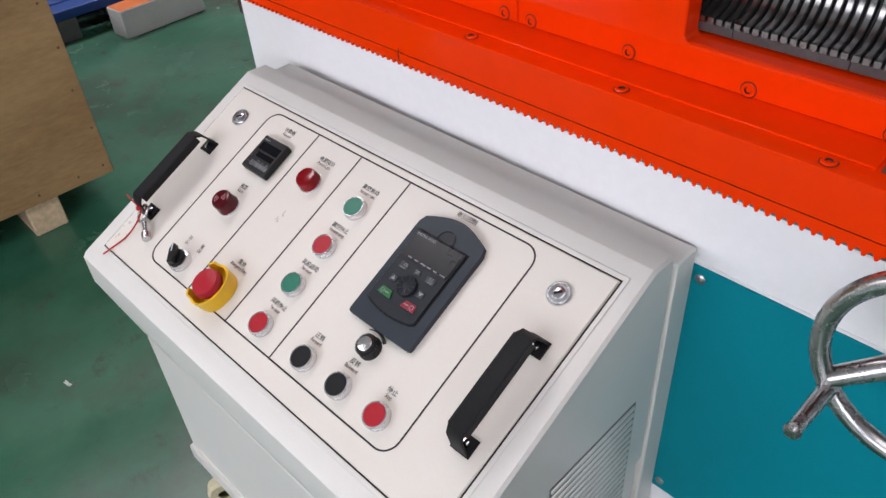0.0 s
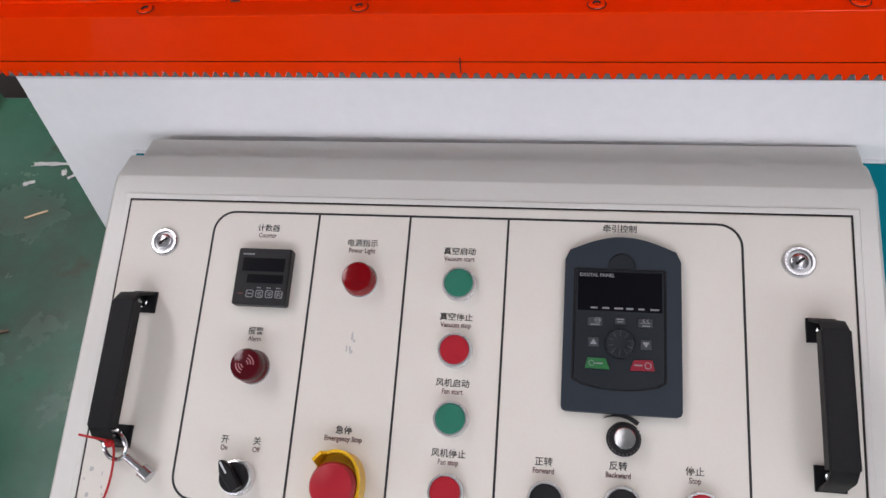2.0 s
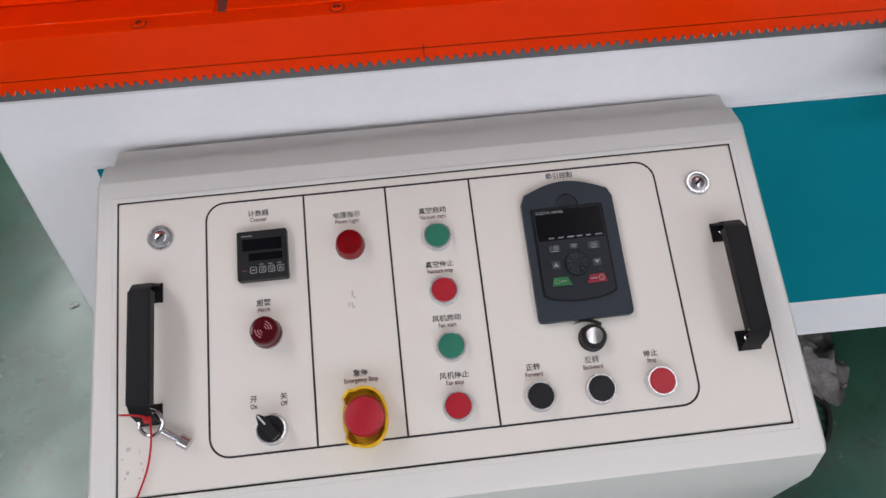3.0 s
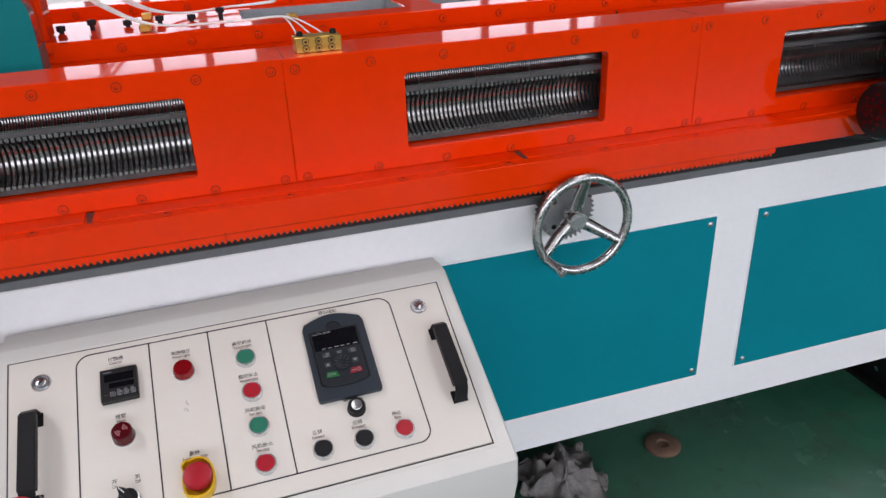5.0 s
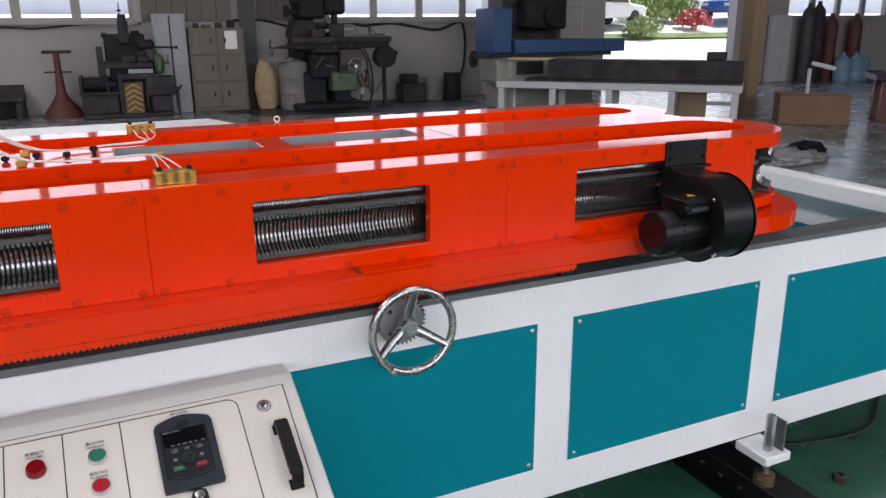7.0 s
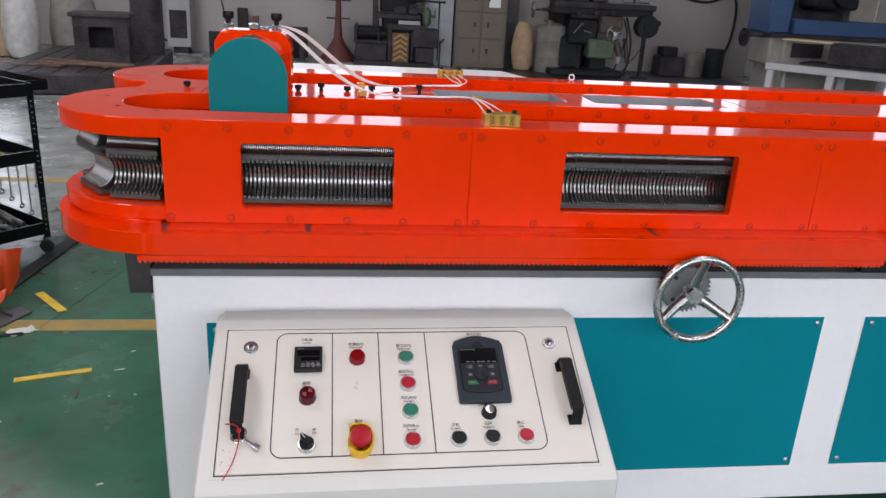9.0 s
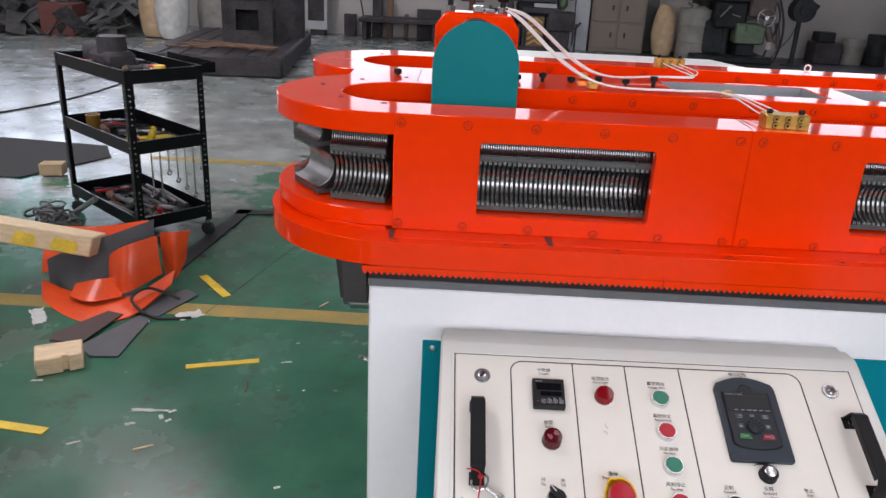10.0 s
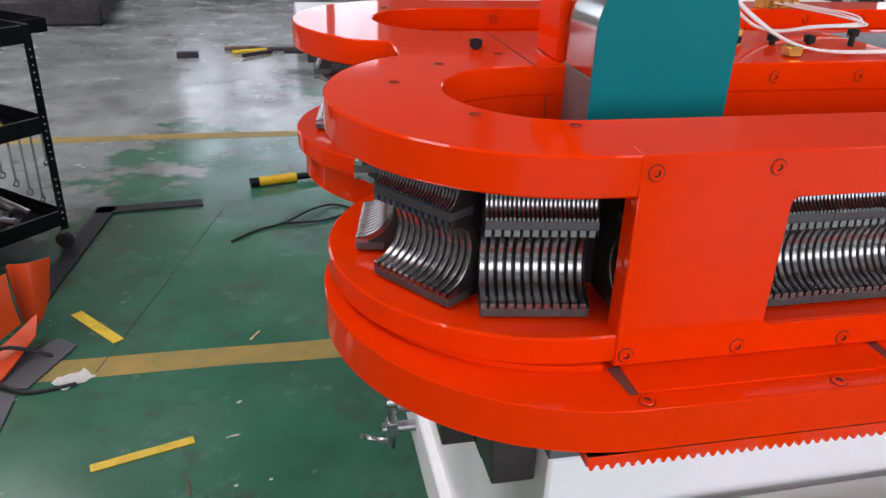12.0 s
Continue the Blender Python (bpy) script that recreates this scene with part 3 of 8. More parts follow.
CXL, CXR, CR, CN, CF = 0.050, 2.090, 0.252, 0.168, 0.669
lower = bmesh.new()
sheet(lower, arc(CXL, CN, CR, 270, 120, 40) + arc(CXL, CF, CR, 240, 90, 40) + arc(CXR, CF, CR, 90, -60, 40) + arc(CXR, CN, CR, 60, -90, 40), LZ0, LZ1, bev=0.0007)
part("carriage_plate", lower, "orange", machine)
col = bmesh.new()
sheet(col, arc(CXL - 0.02, CN + 0.02, 0.213, 270, 120, 40) + arc(CXL - 0.03, CF - 0.01, 0.213, 240, 90, 40), LZ1 + 0.0002, 0.9066, bev=0.001)
part("end_collar", col, "orange", machine)
jt = bmesh.new()
box(jt, (0.4936, LFACE - 0.0012, 0.848), (0.4944, LFACE + 0.004, 0.862))
part("rack_joint", jt, "gap", machine)
# cover strips and slots where the side plates meet the ledge
for x0, x1 in ((0.047, 0.300), (0.312, 0.994), (1.006, 1.52), (1.532, 2.07)):
    sl = bmesh.new()
    box(sl, (x0, -0.0625, LZ1), (x1, FACE + 0.002, LZ1 + 0.0024), 0.0006)
    part("ledge_cover", sl, "orange", machine)
# slots are flat dark red marks, painted for the shade inside them
for x in (0.035, 0.300, 0.994):
    sl = bmesh.new()
    sheet(sl, [(x, FACE), (x + 0.012, FACE), (x + 0.012, -0.0625), (x + 0.004, -0.0625)], LZ1 + 0.0002, LZ1 + 0.0008)
    part("ledge_slot", sl, "oxide", machine)

# toothed rack under the carriage
PITCH = 0.00942
x, xe = -0.002, 1.500
z_top, z_root, z_tip = LZ0, 0.8482, 0.8430
pts = [(x, z_top), (x, z_root)]
while x + PITCH < xe:
    pts += [(x + PITCH * 0.12, z_root), (x + PITCH * 0.36, z_tip), (x + PITCH * 0.60, z_tip), (x + PITCH * 0.84, z_root)]
    x += PITCH
pts += [(xe, z_root), (xe, z_top)]
half = len(pts) // 2
rb = bmesh.new()
fv = [rb.verts.new((a, LFACE - 0.0005, b)) for a, b in pts]
bv = [rb.verts.new((a, 0.02, b)) for a, b in pts]
tops_f = [rb.verts.new((a, LFACE - 0.0005, z_top)) for a, b in pts[2:-2]]
tops_b = [rb.verts.new((a, 0.02, z_top)) for a, b in pts[2:-2]]
tf, tb = [fv[0], fv[0], *tops_f, fv[-1], fv[-1]], [bv[0], bv[0], *tops_b, bv[-1], bv[-1]]
for i in range(1, len(pts) - 2):
    for a in ((fv[i], fv[i + 1], tf[i + 1], tf[i]), (bv[i], bv[i + 1], tb[i + 1], tb[i]), (fv[i], fv[i + 1], bv[i + 1], bv[i])):
        a = list(dict.fromkeys(a))
        if len(a) > 2:
            rb.faces.new(a)
rb.faces.new((fv[0], fv[1], bv[1], bv[0]))
rb.faces.new((fv[-1], fv[-2], bv[-2], bv[-1]))
# grey strip added behind the teeth, for the glint seen in their gaps
core = bmesh.new()
box(core, (0.0, LFACE + 0.005, 0.8433), (1.498, 0.018, 0.8510))
part("rack_core", core, "mold_land", machine)
part("gear_rack", rb, "orange", machine, "orange painted straight gear rack")
# black box added under the right end, in place of the shaded gap
r = bmesh.new()
box(r, (1.503, -0.020, 0.806), (2.02, 0.05, 0.850), 0.002)
part("slide_block", r, "black_matt", machine)

# track plates: bottom and top, with slots
SLOT1, SLOT2 = stadium(0.037, 2.10, C1, RS), stadium(0.020, 2.07, C2, RS)
PK = [rrect(0.595, 0.372, 0.918, 0.520, 0.004, 2), rrect(0.988, 0.372, 1.332, 0.520, 0.004, 2)]
bp = bmesh.new()
sheet(bp, track_outline(RO), 0.9068, 0.9345, [SLOT1, SLOT2], bev=0.002)
part("bottom_plate", bp, "orange", machine)
tp = bmesh.new()
sheet(tp, track_outline(RO), 1.064, TOP, [SLOT1, SLOT2] + PK, bev=0.0018)
part("top_plate", tp, "orange", machine, "glossy orange top plate with long slots and pockets")
# inner walls of the slots
for y0, y1 in ((C1 + RS, C1 + RS + 0.016), (C2 - RS - 0.016, C2 - RS)):
    w = bmesh.new()
    box(w, (0.03, y0, 0.936), (1.368, y1, 1.064))
    box(w, (1.374, y0 + 0.001, 0.936), (2.09, y1, 1.064))
    part("inner_wall", w, "orange", machine)
w = bmesh.new()
box(w, (0.03, C2 + RS, 0.936), (2.09, C2 + RS + 0.014, 1.064))
part("inner_wall", w, "orange", machine)
for cx, cy, a0, a1 in ((0.037, C1, 90, 270), (0.020, C2, 90, 270), (2.10, C1, 270, 450), (2.07, C2, 270, 450)):
    w = bmesh.new()
    ring_o, ring_i = arc(cx, cy, RS + 0.012, a0, a1, 20), arc(cx, cy, RS + 0.0005, a0, a1, 20)
    sheet(w, ring_o + ring_i[::-1], 0.936, 1.064)
    part("slot_end_wall", w, "orange", machine)
# grey pocket linings
for (a, b) in ((0.595, 0.918), (0.988, 1.332)):
    w = bmesh.new()
    sheet(w, [(a + 0.0005, 0.3725), (b - 0.0005, 0.3725), (b - 0.0005, 0.5195), (a + 0.0005, 0.5195)], 0.99, 1.0985, [[(a + 0.003, 0.374), (b - 0.003, 0.374), (b - 0.003, 0.518), (a + 0.003, 0.518)]])
    box(w, (a + 0.0005, 0.3725, 0.982), (b - 0.0005, 0.5195, 0.9905))
    part("pocket_lining", w, "pocket_grey", machine)

# front side plates with windows
FP0 = 0.9032
WZ0, WZ1 = 0.934, 1.0585
PLATES = [((0.040, 0.6178), [(0.182, 0.469)]), ((0.6182, 1.3524), [(0.807, 1.170)]), ((1.3526, 2.078), [(1.534, 1.90)])]
for (a, b), wins in PLATES:
    p = bmesh.new()
    sheet(p, [(a, FP0), (b, FP0), (b, TOP + 0.0005), (a, TOP + 0.0005)], FACE - 0.0015, FACE + 0.022, [rrect(c, WZ0, d, WZ1, 0.007, 3) for c, d in wins], XZ, bev=0.0012)
    part("side_plate", p, "orange", machine, "orange side plate with a window onto the mould blocks")
# far side plate
p = bmesh.new()
box(p, (0.042, C2 + RO - 0.02, FP0), (2.085, C2 + RO, TOP - 0.036))
part("side_plate", p, "orange", machine)


def socket_bolt():
    """Counterbored socket head, painted over, seen end on along local z."""
    b = bmesh.new()
    # black ring and socket wall stand in for shade in the recesses
    lathe(b, [(0.0074, 0.0002), (0.0074, 0.0003), (0.0064, 0.0003), (0.0064, 0.0002)], 18, mi=1)
    lathe(b, [(0.0065, 0.0002), (0.0063, 0.0013), (0.0057, 0.0018), (0.0033, 0.0018)], 18)
    lathe(b, [(0.0034, 0.0018), (0.0026, 0.0004)], 6, mi=1)
    lathe(b, [(0.0026, 0.0004), (0, 0.0004)], 6)
    return b


bolt_ob = part("bolt", socket_bolt(), ["orange", "gap"], machine, m=put_front(0.052, FACE - 0.0015, 1.0855))
BX = [0.049, 0.159, 0.270, 0.381, 0.491, 0.600, 0.636, 0.754, 0.873, 0.989, 1.105, 1.220, 1.338, 1.367, 1.485, 1.605, 1.725, 1.845, 1.955, 2.053]
for z in (1.083, 0.910):
    for x in BX:
        if (z, x) == (1.083, 0.049) or (z > 1 and x in (1.845,)):
            continue
        up = max(0.0, 0.5 - x) * 0.010
        part("bolt", bolt_ob.data, "orange", machine, m=put_front(x + 0.3 * up, FACE - 0.0015, z + up))
for k in range(16):     # bolts on the slot walls facing the viewer
    for y in (C1 + RS, C2 + RS):
        part("bolt", bolt_ob.data, "orange", machine, m=put_front(0.13 + 0.121 * k, y - 0.0006, 1.082))
for k in range(8):      # bolts lying on the ledge
    part("bolt", bolt_ob.data, "orange", machine, m=pose(0.050 + 0.183 * k, -0.073, LZ1 + 0.0003))
# small fixing holes in the rounded top plate ends
for x, y in ((-0.055, 0.318), (-0.120, 0.232), (-0.065, 0.105), (0.015, 0.062), (0.03, 0.372), (-0.06, 0.76)):
    hb = bmesh.new()
    lathe(hb, [(0.006, 0.0006), (0.0045, 0.0006), (0.0045, -0.002), (0, -0.002)], 14, Matrix.Translation((x, y, TOP)))
    part("plate_hole", hb, "gap", machine)
# joint lines scored across the top plate
for x, y0, y1 in ((0.622, FACE, C1 - RS), (1.357, FACE, C1 - RS), (0.056, C1 + RS, C2 - RS), (1.39, C1 + RS, C2 - RS)):
    jl = bmesh.new()
    box(jl, (x - 0.0005, y0, TOP - 0.001), (x + 0.0005, y1, TOP + 0.0005))
    part("plate_joint", jl, "gap", machine)


def mould_block():
    """Steel mould half: a small finely ribbed cavity over a large one, lands between; the face looks along local -y."""
    b = bmesh.new()
    half = 0.0490

    def strip_of(ribs, wide, profile):
        pitch = 2 * half / ribs
        secs = []
        for k in range(ribs):
            x = -half + k * pitch
            secs += [(x, 0), (x + pitch * wide * 0.12, -0.25), (x + pitch * wide * 0.88, -0.25), (x + pitch * wide, 0), (x + pitch * (wide + 0.05), 1), (x + pitch * 0.95, 1)]
        secs.append((half, 0))
        rows = [[b.verts.new((x, y, z)) for z, y in profile(d)] for x, d in secs]
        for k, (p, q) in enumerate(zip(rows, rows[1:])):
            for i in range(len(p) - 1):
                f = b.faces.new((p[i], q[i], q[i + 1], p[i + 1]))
                # groove floors take the dark tone, as painted shade
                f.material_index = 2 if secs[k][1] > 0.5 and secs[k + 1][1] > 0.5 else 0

    def upper(d):
        r, c = 0.0160 + 0.0050 * max(d, 0) - 0.0007 * (d < 0), 1.0500
        foot = [(1.0305, 0.0 if d <= 0 else 0.008), (1.0338, 0.0 if d <= 0 else 0.008)]
        return foot + [(c + r * math.cos(radians(a)), r * math.sin(radians(a)) * 0.65) for a in (172, 155, 138, 120, 102, 85, 68, 54)] + [(1.0638, 0.0090 + 0.001 * (d > 0))]

    def lower(d):
        r, c = 0.0325 + 0.0060 * max(d, 0) - 0.0010 * (d < 0), 0.9835
        top = [(1.0225, 0.0 if d <= 0 else 0.014), (1.0163, 0.0 if d <= 0 else 0.014)]
        low = [(0.9505, 0.0 if d <= 0 else 0.014), (0.9452, 0.0 if d <= 0 else 0.014)]
        return top + [(c + r * math.cos(radians(a)), 0.0005 + r * 1.02 * math.sin(radians(a))) for a in [(6 if d <= 0 else 18) + (168 if d <= 0 else 144) * k / 14 for k in range(15)]] + low
    strip_of(25, 0.54, upper)
    strip_of(12, 0.66, lower)
    # flat lands: between the cavities and under the large one
    ribs = set(b.faces)
    box(b, (-half, 0.0, 1.0225), (half, 0.03, 1.0305), 0.0004)
    box(b, (-half, 0.0, 0.9372), (half, 0.03, 0.9452), 0.0004)
    for f in b.faces:
        if f not in ribs:
            f.material_index = 1
    # end cheeks with the outline of both cavities
    cheek = [(1.0638, 0.0100)] + [(1.0500 + 0.0165 * math.cos(radians(a)), 0.0005 + 0.0165 * math.sin(radians(a)) * 0.65) for a in (60, 85, 110, 135, 160)] + [(1.0325, 0.0008), (1.0175, 0.0008)] + [(0.9835 + 0.0330 * math.cos(radians(a)), 0.0010 + 0.0335 * math.sin(radians(a))) for a in range(8, 173, 12)] + [(0.9505, 0.0008), (0.9374, 0.0008), (0.9374, 0.075), (1.0638, 0.075)]
    worked = set(b.faces)
    for x in (-half + 0.0004, half - 0.0012):
        sheet(b, cheek, x, x + 0.0008, (), lambda p, q, d: (d, q, p))
    # cheeks take the painted shade tone too
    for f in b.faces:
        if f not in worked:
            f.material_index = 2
    return b


mould = part("mould_block", mould_block(), ["mold", "mold_land", "mold_shade"], machine, "machined steel mould block with ribbed cavities", m=pose(-0.0235, 0.0165, 0, 0, 0, -9), smooth=30)


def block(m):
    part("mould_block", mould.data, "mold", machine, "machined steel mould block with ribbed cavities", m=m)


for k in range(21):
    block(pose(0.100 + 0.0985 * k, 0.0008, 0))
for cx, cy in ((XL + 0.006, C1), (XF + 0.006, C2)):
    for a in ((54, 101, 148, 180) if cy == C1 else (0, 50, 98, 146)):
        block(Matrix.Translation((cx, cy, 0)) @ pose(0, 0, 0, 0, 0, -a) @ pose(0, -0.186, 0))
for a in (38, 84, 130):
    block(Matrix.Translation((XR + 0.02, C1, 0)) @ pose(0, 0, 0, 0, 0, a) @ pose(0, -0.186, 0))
# black backing added behind the blocks, in place of shade between them
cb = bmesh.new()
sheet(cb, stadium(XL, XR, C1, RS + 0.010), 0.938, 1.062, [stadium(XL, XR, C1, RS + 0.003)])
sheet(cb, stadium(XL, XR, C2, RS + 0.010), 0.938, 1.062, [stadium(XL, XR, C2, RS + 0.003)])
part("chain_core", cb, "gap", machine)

# handwheel with pinion on the base
wheel = part("handwheel", rod(bmesh.new(), (1.0945, 0.0, 0.777), (1.0945, -0.088, 0.777), 0.010, n=18), "steel", machine, "polished three-spoke handwheel with a gear behind it")
WC = Vector((1.0945, -0.090, 0.777))
b = bmesh.new()
lathe(b, [(0.0885 + 0.0084 * math.cos(t), 0.0084 * math.sin(t)) for t in [2 * math.pi * k / 14 for k in range(15)]], 56, Matrix.Translation(WC + Vector((0, -0.012, 0))) @ FRONT)
bmesh.ops.remove_doubles(b, verts=b.verts, dist=1e-5)
part("rim", b, "wheel", wheel)
b = bmesh.new()
lathe(b, [(0, 0.0), (0.0125, 0.0), (0.0125, 0.004), (0.017, 0.008), (0.019, 0.03), (0.017, 0.034), (0.010, 0.034), (0.010, 0.030), (0, 0.030)], 24, Matrix.Translation(WC + Vector((0, 0.038, 0))) @ FRONT)
part("hub", b, "wheel", wheel)
for a in (88, 212, 330):
    b = bmesh.new()
    d = Vector((math.cos(radians(a)), 0, math.sin(radians(a))))
    sweep(b, [WC + 0.012 * d + Vector((0, 0.020, 0)), WC + 0.05 * d + Vector((0, 0.006, 0)), WC + 0.0855 * d + Vector((0, -0.012, 0))], [0.0125, 0.0105, 0.0090], 12)
    part("spoke", b, "wheel", wheel)
b = bmesh.new()
d = Vector((math.cos(radians(218)), 0, math.sin(radians(218)))) * 0.0885
rod(b, WC + d + Vector((0, -0.012, 0)), WC + d + Vector((0.000, -0.074, 0.004)), 0.0078, 0.0064, 16)
lathe(b, [(0.0064, 0), (0.0074, 0.004), (0.005, 0.0075), (0, 0.008)], 14, Matrix.Translation(WC + d + Vector((0.000, -0.074, 0.004))) @ FRONT)
part("crank_handle", b, "wheel", wheel)
b = bmesh.new()
teeth, rr = 34, 0.054
out = []
for k in range(teeth):
    for f, r in ((0.0, rr - 0.007), (0.22, rr - 0.006), (0.40, rr), (0.62, rr), (0.80, rr - 0.006)):
        t = 2 * math.pi * (k + f) / teeth
        out.append((1.0945 + r * math.cos(t), 0.777 + r * math.sin(t)))
holes = [[(1.0945 + 0.036 * math.cos(h) + 0.0052 * math.cos(t), 0.777 + 0.036 * math.sin(h) + 0.0052 * math.sin(t)) for t in [2 * math.pi * j / 10 for j in range(10)]] for h in (0.9, 2.4, 3.9, 5.4)]
sheet(b, out, -0.042, -0.016, holes, XZ)
rod(b, (1.0945, -0.016, 0.777), (1.0945, 0.0, 0.777), 0.018)
part("pinion", b, "pinion_steel", wheel)

# blower with motor on the side plate
DX0, DX1, DY, DZC, DR = 1.776, 1.862, -0.143, 0.944, 0.0965
blower = part("blower", rod(bmesh.new(), (DX0, DY, DZC), (DX1, DY, DZC), DR, n=56), "black", machine, "black blower with electric motor on a bracket")
b = bmesh.new()
lathe(b, [(DR + 0.0035, 0), (DR + 0.0035, 0.004), (DR - 0.002, 0.006), (0.06, 0.007), (0.0, 0.007)], 56, Matrix.Translation((DX0, DY, DZC)) @ pose(0, 0, 0, 0, -90, 0))
lathe(b, [(DR + 0.0035, 0), (DR + 0.0035, 0.004), (0.05, 0.007), (0.0, 0.007)], 56, Matrix.Translation((DX1, DY, DZC)) @ pose(0, 0, 0, 0, 90, 0))
part("casing_rim", b, "black", blower)
b = bmesh.new()
sheet(b, [(FACE - 0.003, 1.046), (DY + 0.01, DZC + DR - 0.002), (DY + 0.06, 0.93), (FACE - 0.003, 0.955)], DX0 + 0.002, DX1 - 0.002, (), lambda p, q, d: (d, p, q), bev=0.002)
part("outlet_duct", b, "black", blower)
b = bmesh.new()
box(b, (1.783, FACE - 0.008, 0.955), (1.908, FACE - 0.0018, 1.104), 0.001)
box(b, (1.783, FACE - 0.030, 1.040), (1.908, FACE - 0.007, 1.046), 0.001)
bracket = part("bracket", b, "black_matt", blower)
for bx in (1.795, 1.896):
    for bz in (0.975, 1.062, 1.092):
        b = bmesh.new()
        lathe(b, [(0.005, 0), (0.005, 0.003), (0.0035, 0.004), (0.002, 0.004), (0.002, 0.002), (0, 0.002)], 10, put_front(bx, FACE - 0.008, bz))
        part("bracket_bolt", b, "black", bracket)
MX0, MY, MZ = 1.690, -0.152, 0.926
b = bmesh.new()
rod(b, (MX0, MY, MZ), (DX0, MY, MZ), 0.046, n=32)
part("motor_barrel", b, "black", blower)
fin = None
for k in range(24):
    t = radians(360 * k / 24)
    m = Matrix.Translation((0, MY + 0.048 * math.cos(t), MZ + 0.048 * math.sin(t))) @ pose(0, 0, 0, math.degrees(t) + 90, 0, 0)
    if fin is None:
        fin = part("fin", box(bmesh.new(), (MX0 + 0.012, -0.0014, -0.004), (DX0 - 0.008, 0.0014, 0.004)), "black", blower, m=m)
    else:
        part("fin", fin.data, "black", blower, m=m)
b = bmesh.new()
lathe(b, [(0.052, 0), (0.052, 0.034), (0.047, 0.043), (0.030, 0.046), (0, 0.046)], 36, Matrix.Translation((MX0 + 0.004, MY, MZ)) @ pose(0, 0, 0, 0, -90, 0))
part("fan_cover", b, "black", blower)
b = bmesh.new()
for k in range(3):
    for j in range(8):
        t = radians(45 * j + 20 * k)
        rad = 0.012 + 0.010 * k
        lathe(b, [(0, 0.0010), (0.0032, 0.0008), (0.0032, -0.001)], 8, Matrix.Translation((MX0 - 0.0424 + (0.0012 if k == 2 else 0), MY + rad * math.cos(t), MZ + rad * math.sin(t))) @ pose(0, 0, 0, 0, -90, 0))
tagged(part("fan_grille", b, "red_dark", blower, "dark red dotted grille of the motor fan"), kind="stuff")
b = bmesh.new()
box(b, (1.702, -0.196, 0.966), (1.776, -0.112, 1.000), 0.006)
box(b, (1.700, -0.198, 0.992), (1.778, -0.110, 1.006), 0.004)
part("terminal_box", b, "black", blower)
b = bmesh.new()
sheet(b, [(0, 0.010), (-0.012, -0.008), (0.012, -0.008)], 0, 0.0008, (), lambda a, c, d: (1.738 + a, -0.165 + c, 1.0062 + d))
part("warning_label", b, "yellow", blower, "yellow warning triangle sticker")
b = bmesh.new()
box(b, (1.715, -0.1984, 0.978), (1.765, -0.1978, 0.986))
part("rating_plate", b, "key_grey", blower)
for y, z in ((-0.205, 1.000), (-0.222, 0.880), (-0.10, 0.858)):
    b = bmesh.new()
    lathe(b, [(0, 0.006), (0.005, 0.005), (0.0062, 0)], 10, Matrix.Translation((DX0 - 0.006, y, z)) @ pose(0, 0, 0, 0, -90, 0))
    part("casing_screw", b, "zinc", blower)
b = bmesh.new()
sweep(b, curve_pts([(1.775, -0.185, 0.972), (1.787, -0.205, 0.94), (1.772, -0.208, 0.895), (1.73, -0.17, 0.872), (1.69, -0.10, 0.858), (1.65, -0.03, 0.850), (1.62, 0.03, 0.846)]), 0.0045, 8)
part("motor_cable", b, "rubber", blower)

# arched teal guard and its housing in the near slot
GX, GR, GZ, GY = 0.1715, 0.0815, 1.150, 0.213
def arch(r, z0):
    return [(GX - r, z0), (GX + r, z0)] + arc(GX, GZ, r, 0, 180, 28)
b = bmesh.new()
sheet(b, arch(GR, 0.94), GY, GY + 0.004, (), XZ, bev=0.0008)
guard = part("arch_guard", b, "teal_guard", machine, "teal arched guard plate")
b = bmesh.new()
sheet(b, arch(GR - 0.006, 1.101), GY + 0.0045, 0.318, (), XZ)
part("guard_housing", b, "zinc", guard)
b = bmesh.new()
box(b, (GX - GR + 0.004, GY + 0.0045, 0.94), (GX + GR - 0.004, 0.318, 1.1005))
part("housing_base", b, "castings", guard)
# orange valve head behind it, with knobs and hoses
b = bmesh.new()
sheet(b, [(GX - 0.083, 1.1), (GX + 0.083, 1.1), (GX + 0.083, 1.212), (GX + 0.066, 1.236), (GX - 0.066, 1.236), (GX - 0.083, 1.212)], 0.322, 0.40, (), XZ, bev=0.003)
head = part("valve_head", b, "orange", machine)
b = bmesh.new()
box(b, (GX - 0.060, 0.330, 1.2362), (GX + 0.060, 0.395, 1.2385), 0.0008)
part("manifold_plate", b, "orange", head)
b = bmesh.new()
box(b, (GX - 0.010, 0.338, 1.2387), (GX + 0.013, 0.366, 1.252), 0.002)
box(b, (GX + 0.013, 0.342, 1.2387), (GX + 0.034, 0.360, 1.246), 0.001)
part("hose_fitting", b, "zinc", head, "nickel plated hose fitting on the valve head")
b = bmesh.new()
lathe(b, [(0.036, 0), (0.034, 0.010), (0.024, 0.018), (0.010, 0.022), (0, 0.0225)], 24, Matrix.Translation((GX - 0.002, 0.318, 1.206)) @ pose(0, 0, 0, 25, 0, 0))
part("pipe_cap", b, "zinc", head, "bright metal pipe cap")
